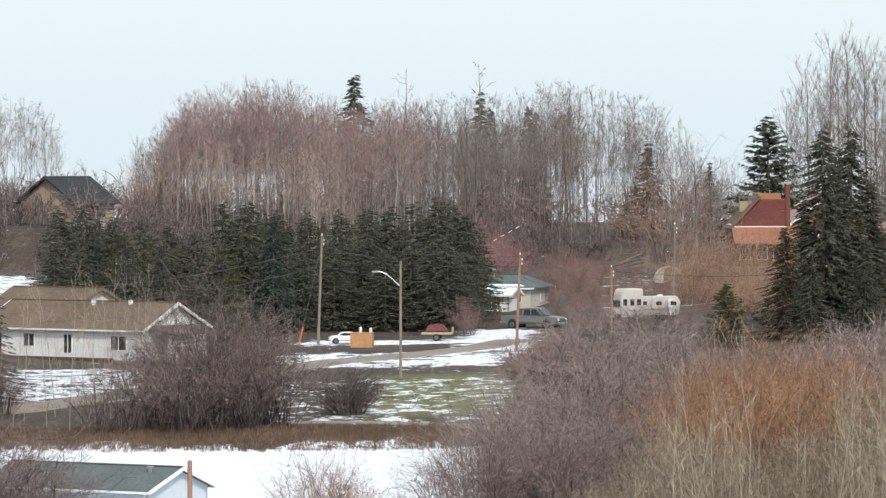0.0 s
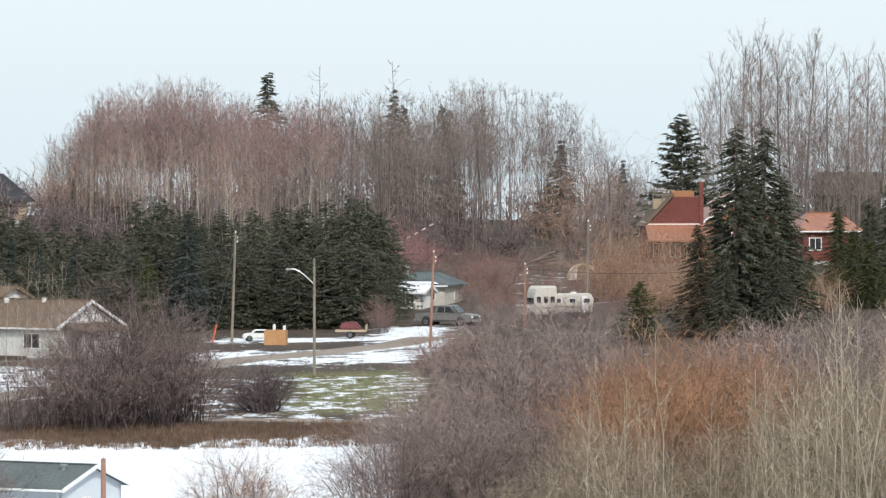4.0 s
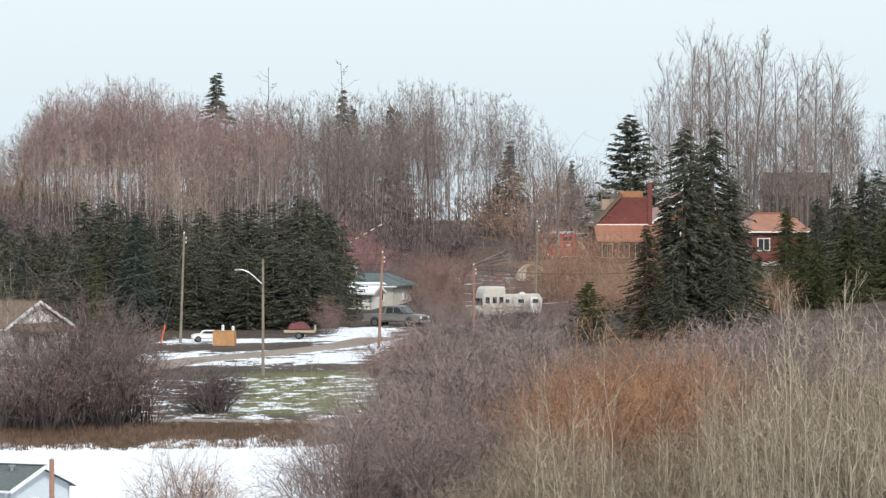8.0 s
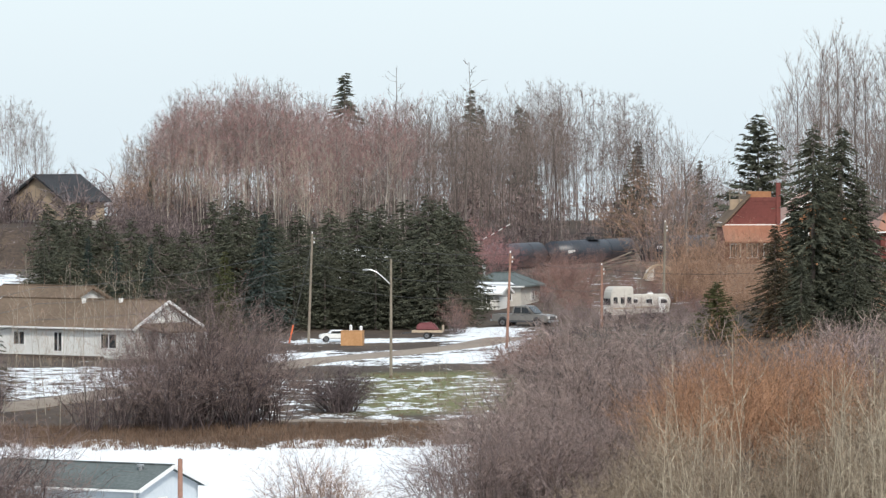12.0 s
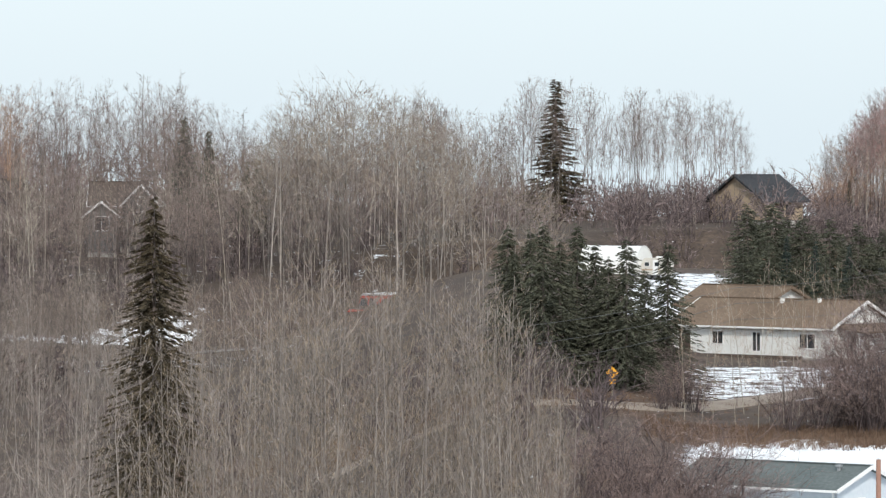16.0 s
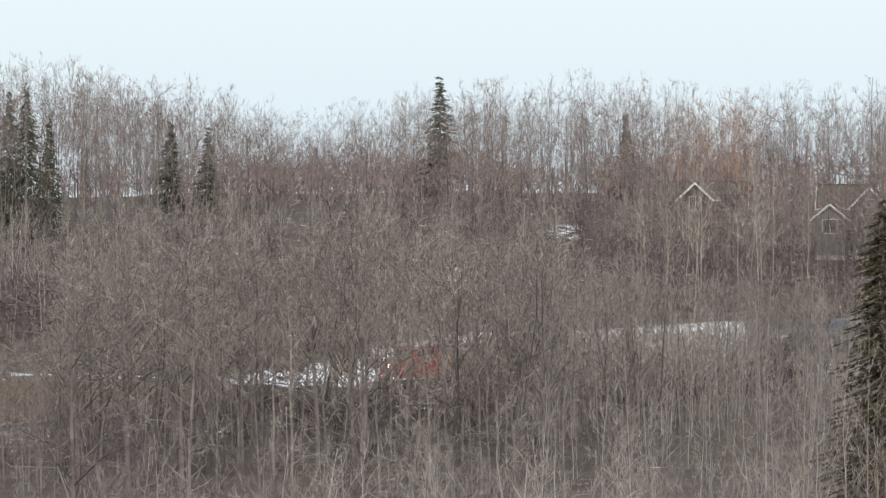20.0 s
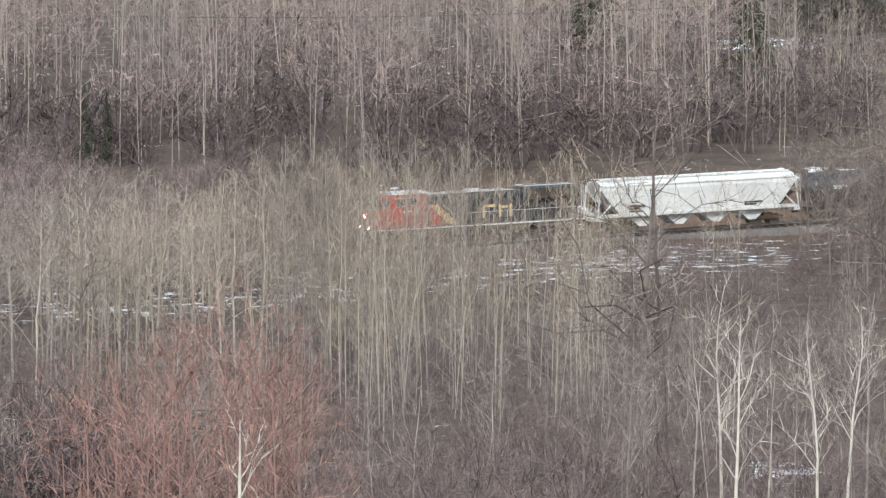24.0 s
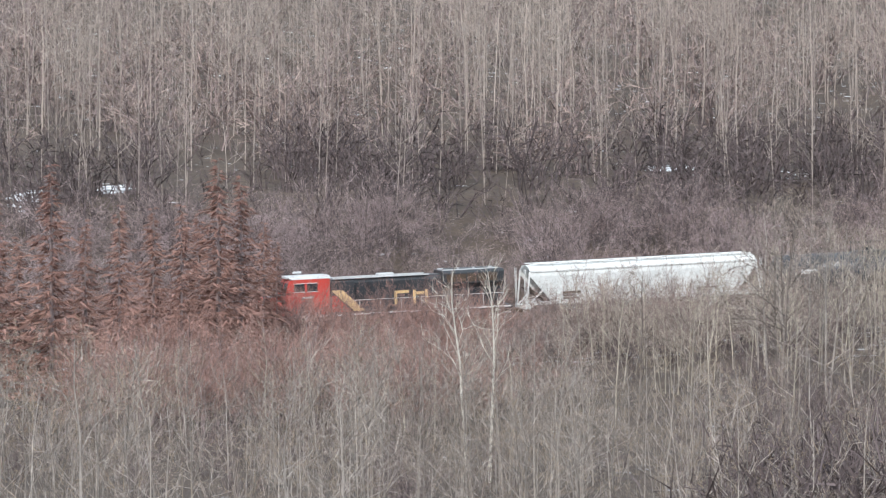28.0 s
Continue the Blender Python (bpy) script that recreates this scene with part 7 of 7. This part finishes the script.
def build_bushes():
    rng = random.Random(11)
    forms = [thicket(400 + i, 10.6, 12, 32, 11, 7, wide=0.024, girth=0.065, crook=0.4) for i in range(4)]
    fans = [thicket(410 + i, 10.4, 8.5, 40, 10, 7, wide=0.019, girth=0.06, crook=0.35) for i in range(3)]
    spiky = [thicket(420 + i, 10.5, 13, 60, 12, 6, wide=0.035, girth=0.12, crook=0.5) for i in range(1)]

    def put(rows, shapes, bark, leaf, label, group="", name="bush"):
        firsts = {}
        for b, d, v, wide in rows:
            k = rng.randrange(len(shapes))
            size, at, turn = tall(b, d, v) / 10, spot(b, d), rng.uniform(0, 360)
            if k in firsts:
                ob = again(firsts[k], at, turn, size)
            else:
                ob = firsts[k] = plant(name, shapes[k], bark, leaf, at, turn, label, "bush", group, size, stem="stem")
            ob.scale = (size * wide, size * wide, size)

    put(((-520, 352, -135, 0.9), (-478, 351, -105, 0.9), (-440, 354, -66, 0.85), (-395, 352, -58, 0.85), (-350, 355, -80, 0.9), (-310, 353, -110, 0.9), (-285, 352, -160, 1.0), (-560, 350, -180, 1), (-610, 349, -205, 1), (-425, 349, -140, 1), (-340, 349, -140, 1), (-465, 348, -170, 1)), forms, TWIG_DEEP_SHADED, TWIG_MAUVE, "large grey bare bush at the snowy field's edge", "field edge bushes")
    put(((-168, 362, -203, 1.35), (-152, 363, -222, 1.25)), spiky, TWIG_DEEP_SHADED, TWIG_DEEP_SHADED, "dark rounded bare bush on the snowy lawn")
    put(((36, 438, -84, 0.8), (52, 440, -100, 0.8)), forms, TWIG_DARK, TWIG_RUST, "reddish bare bush beside the driveway")
    put(((140, 392, -146, 1.3), (170, 394, -142, 1.3), (200, 390, -150, 1.3), (120, 388, -178, 1.1)), forms, TWIG_DEEP_SHADED, TWIG_RUST, "low purplish bare bush beside the pole")
    put(((100, 322, -235, 1), (140, 330, -205, 1), (180, 335, -165, 1), (225, 338, -125, 1), (270, 335, -120, 1), (315, 340, -118, 1), (360, 338, -118, 1), (410, 336, -125, 1), (440, 332, -130, 1), (300, 326, -175, 1), (245, 322, -190, 1), (380, 322, -180, 1), (200, 316, -235, 1), (330, 314, -225, 1), (430, 318, -190, 1)), forms, TWIG_DEEP_SHADED, TWIG, "large pinkish grey bare bush on the near slope", "near slope bushes")
    put(((60, 305, -290, 1.1), (100, 300, -260, 1.1), (150, 302, -265, 1.1), (210, 298, -290, 1.1), (270, 300, -280, 1.1), (10, 300, -340, 1.2), (330, 300, -290, 1)), forms, TWIG_DARK, TWIG, "dark tangled bare bush on the near slope", "near slope bushes")
    put(((420, 308, -215, 1), (470, 312, -180, 1), (520, 314, -165, 1.1), (575, 315, -150, 1.1), (620, 313, -160, 1.1), (670, 314, -165, 1.1), (720, 312, -175, 1.1), (765, 310, -200, 1), (545, 304, -200, 1.1), (650, 302, -205, 1.1), (490, 300, -230, 1)), fans, TWIG_ORANGE, TWIG_ORANGE, "bright orange bare willow bush", "orange willows")
    put(((440, 478, 22, 1), (470, 482, 38, 1), (505, 476, 34, 1), (535, 472, 28, 1), (575, 470, 20, 1), (480, 470, -30, 1), (520, 466, -40, 1.1), (560, 468, -30, 1), (430, 485, -10, 1)), forms, TWIG_TAN, TWIG_TAN, "tan bare bush before the red house", "tan bushes")
    put(((205, 498, -25, 1.2), (240, 500, -15, 1.2), (280, 505, -20, 1.2), (225, 488, -55, 1.2), (265, 490, -55, 1.2), (195, 484, -60, 1.1), (390, 492, -40, 1.2), (420, 496, -50, 1.2)), forms, TWIG_RUST, TWIG_RUST, "rust-brown brush beside the yard", "yard brush")
    put(((215, 425, -128, 1.3), (250, 432, -122, 1.3), (290, 436, -118, 1.3), (330, 434, -120, 1.3), (372, 438, -118, 1.3), (410, 440, -116, 1.3), (450, 438, -112, 1.3), (480, 442, -105, 1.2)), forms, TWIG_DEEP_SHADED, TWIG_PINK, "low pinkish grey brush before the yard", "yard brush")
    put(((300, 488, -58, 1.2), (345, 492, -52, 1.2), (455, 488, -35, 1.2), (240, 470, -72, 1.2), (275, 472, -78, 1.1), (420, 478, -66, 1.1), (460, 462, -70, 1.2), (500, 455, -80, 1.2), (340, 500, -40, 1.0), (220, 515, -15, 1.0)), forms, TWIG_RUST, TWIG_RUST, "rust-brown brush beside the yard", "yard brush")
    put(((262, 446, -92, 1.2), (300, 447, -90, 1.2), (338, 448, -88, 1.2), (372, 448, -86, 1.2), (405, 449, -88, 1.2), (440, 450, -92, 1.2), (475, 452, -88, 1.1), (200, 470, -70, 1.1), (225, 452, -100, 1.1)), forms, TWIG_DARK, TWIG_PINK, "pinkish grey brush before the white trailer", "yard brush")
    put(((180, 520, -5, 1.1), (210, 530, 5, 1.1), (250, 520, -5, 1.1), (290, 525, 0, 1.1), (330, 515, -10, 1.1), (370, 515, -12, 1.1), (310, 480, -62, 1.1), (270, 480, -65, 1.1), (400, 475, -62, 1.1), (240, 500, -38, 1.1), (360, 480, -60, 1.1)), forms, TWIG_DARK, TWIG_RUST, "dark rust brush behind the trailer", "yard brush")
    put(((590, 462, -10, 1), (620, 455, -20, 1), (545, 458, -45, 1.1), (590, 450, -60, 1.2), (640, 440, -80, 1.2), (520, 448, -75, 1.2), (780, 440, -60, 1.2), (830, 442, -40, 1.2)), forms, TWIG_TAN, TWIG_TAN, "tan bare bush before the red house", "tan bushes")
    put(((-800, 364, -175, 1), (-775, 362, -195, 1), (-830, 361, -215, 1)), forms, TWIG_DEEP_SHADED, TWIG_MAUVE, "reddish bare bush beside the road")
    put(((-745, 292, -300, 1.1), (-790, 288, -310, 1.1), (-840, 286, -300, 1.1), (-890, 284, -310, 1.1), (-700, 286, -375, 1), (-930, 288, -320, 1), (-770, 280, -370, 1.1), (-860, 278, -370, 1.1), (-970, 284, -340, 1)), forms, TWIG_DEEP_SHADED, TWIG_MAUVE, "dark purplish bare bush beside the grey-roofed house", "dark bushes")
    put(((-224, 290, -345, 1), (-180, 288, -370, 1), (-150, 286, -390, 1)), fans, TWIG_DARK, TWIG_TAN, "tan bare bush at the snowy field")
    put(((400, 618, 150, 1.0), (-480, 648, 180, 1.0), (-545, 640, 130, 1.0)), forms, TWIG_DARK, TWIG_TAN, "light brown bare bush on the ridge")
    put(((470, 268, -330, 1.2), (520, 262, -345, 1.2), (575, 266, -325, 1.2), (630, 260, -340, 1.2), (690, 265, -320, 1.2), (745, 262, -315, 1.2), (800, 266, -280, 1.2), (855, 262, -270, 1.2), (910, 266, -250, 1.2), (965, 262, -250, 1.2), (1020, 266, -240, 1.2), (1080, 262, -240, 1.2), (780, 292, -215, 1.1), (850, 294, -195, 1.1), (920, 292, -180, 1.1), (990, 294, -170, 1.1), (1060, 292, -170, 1.1), (420, 272, -345, 1.1), (370, 270, -365, 1.1), (320, 266, -385, 1.1), (270, 264, -400, 1.1), (395, 285, -300, 1.0), (450, 288, -280, 1.0)), fans, TWIG_STRAW, TWIG_STRAW, "straw-coloured fine bare brush on the near slope", "straw brush")
    grass("dry_grass", 5, 2600, -860, 20, 337, 352, 0.75, SEDGE, "tufts of dry rusty grass at the field's edge")
    grass("dry_grass", 6, 900, -800, 60, 352, 395, 0.4, SEDGE, "tufts of dry grass on the lawn")
    grass("dry_grass", 7, 1500, -3950, -2950, 428, 470, 0.6, SEDGE, "tufts of dry rusty grass beside the railway")
    grass("dry_grass", 8, 900, -1700, -800, 350, 374, 0.6, SEDGE, "tufts of dry grass beside the road")


# ---- the place ----
build_ground()
build_roads()
build_houses()
pickup()
build_street()
TRAIN = build_train()
build_woods()
build_conifers()
build_trees()
build_bushes()
motions()
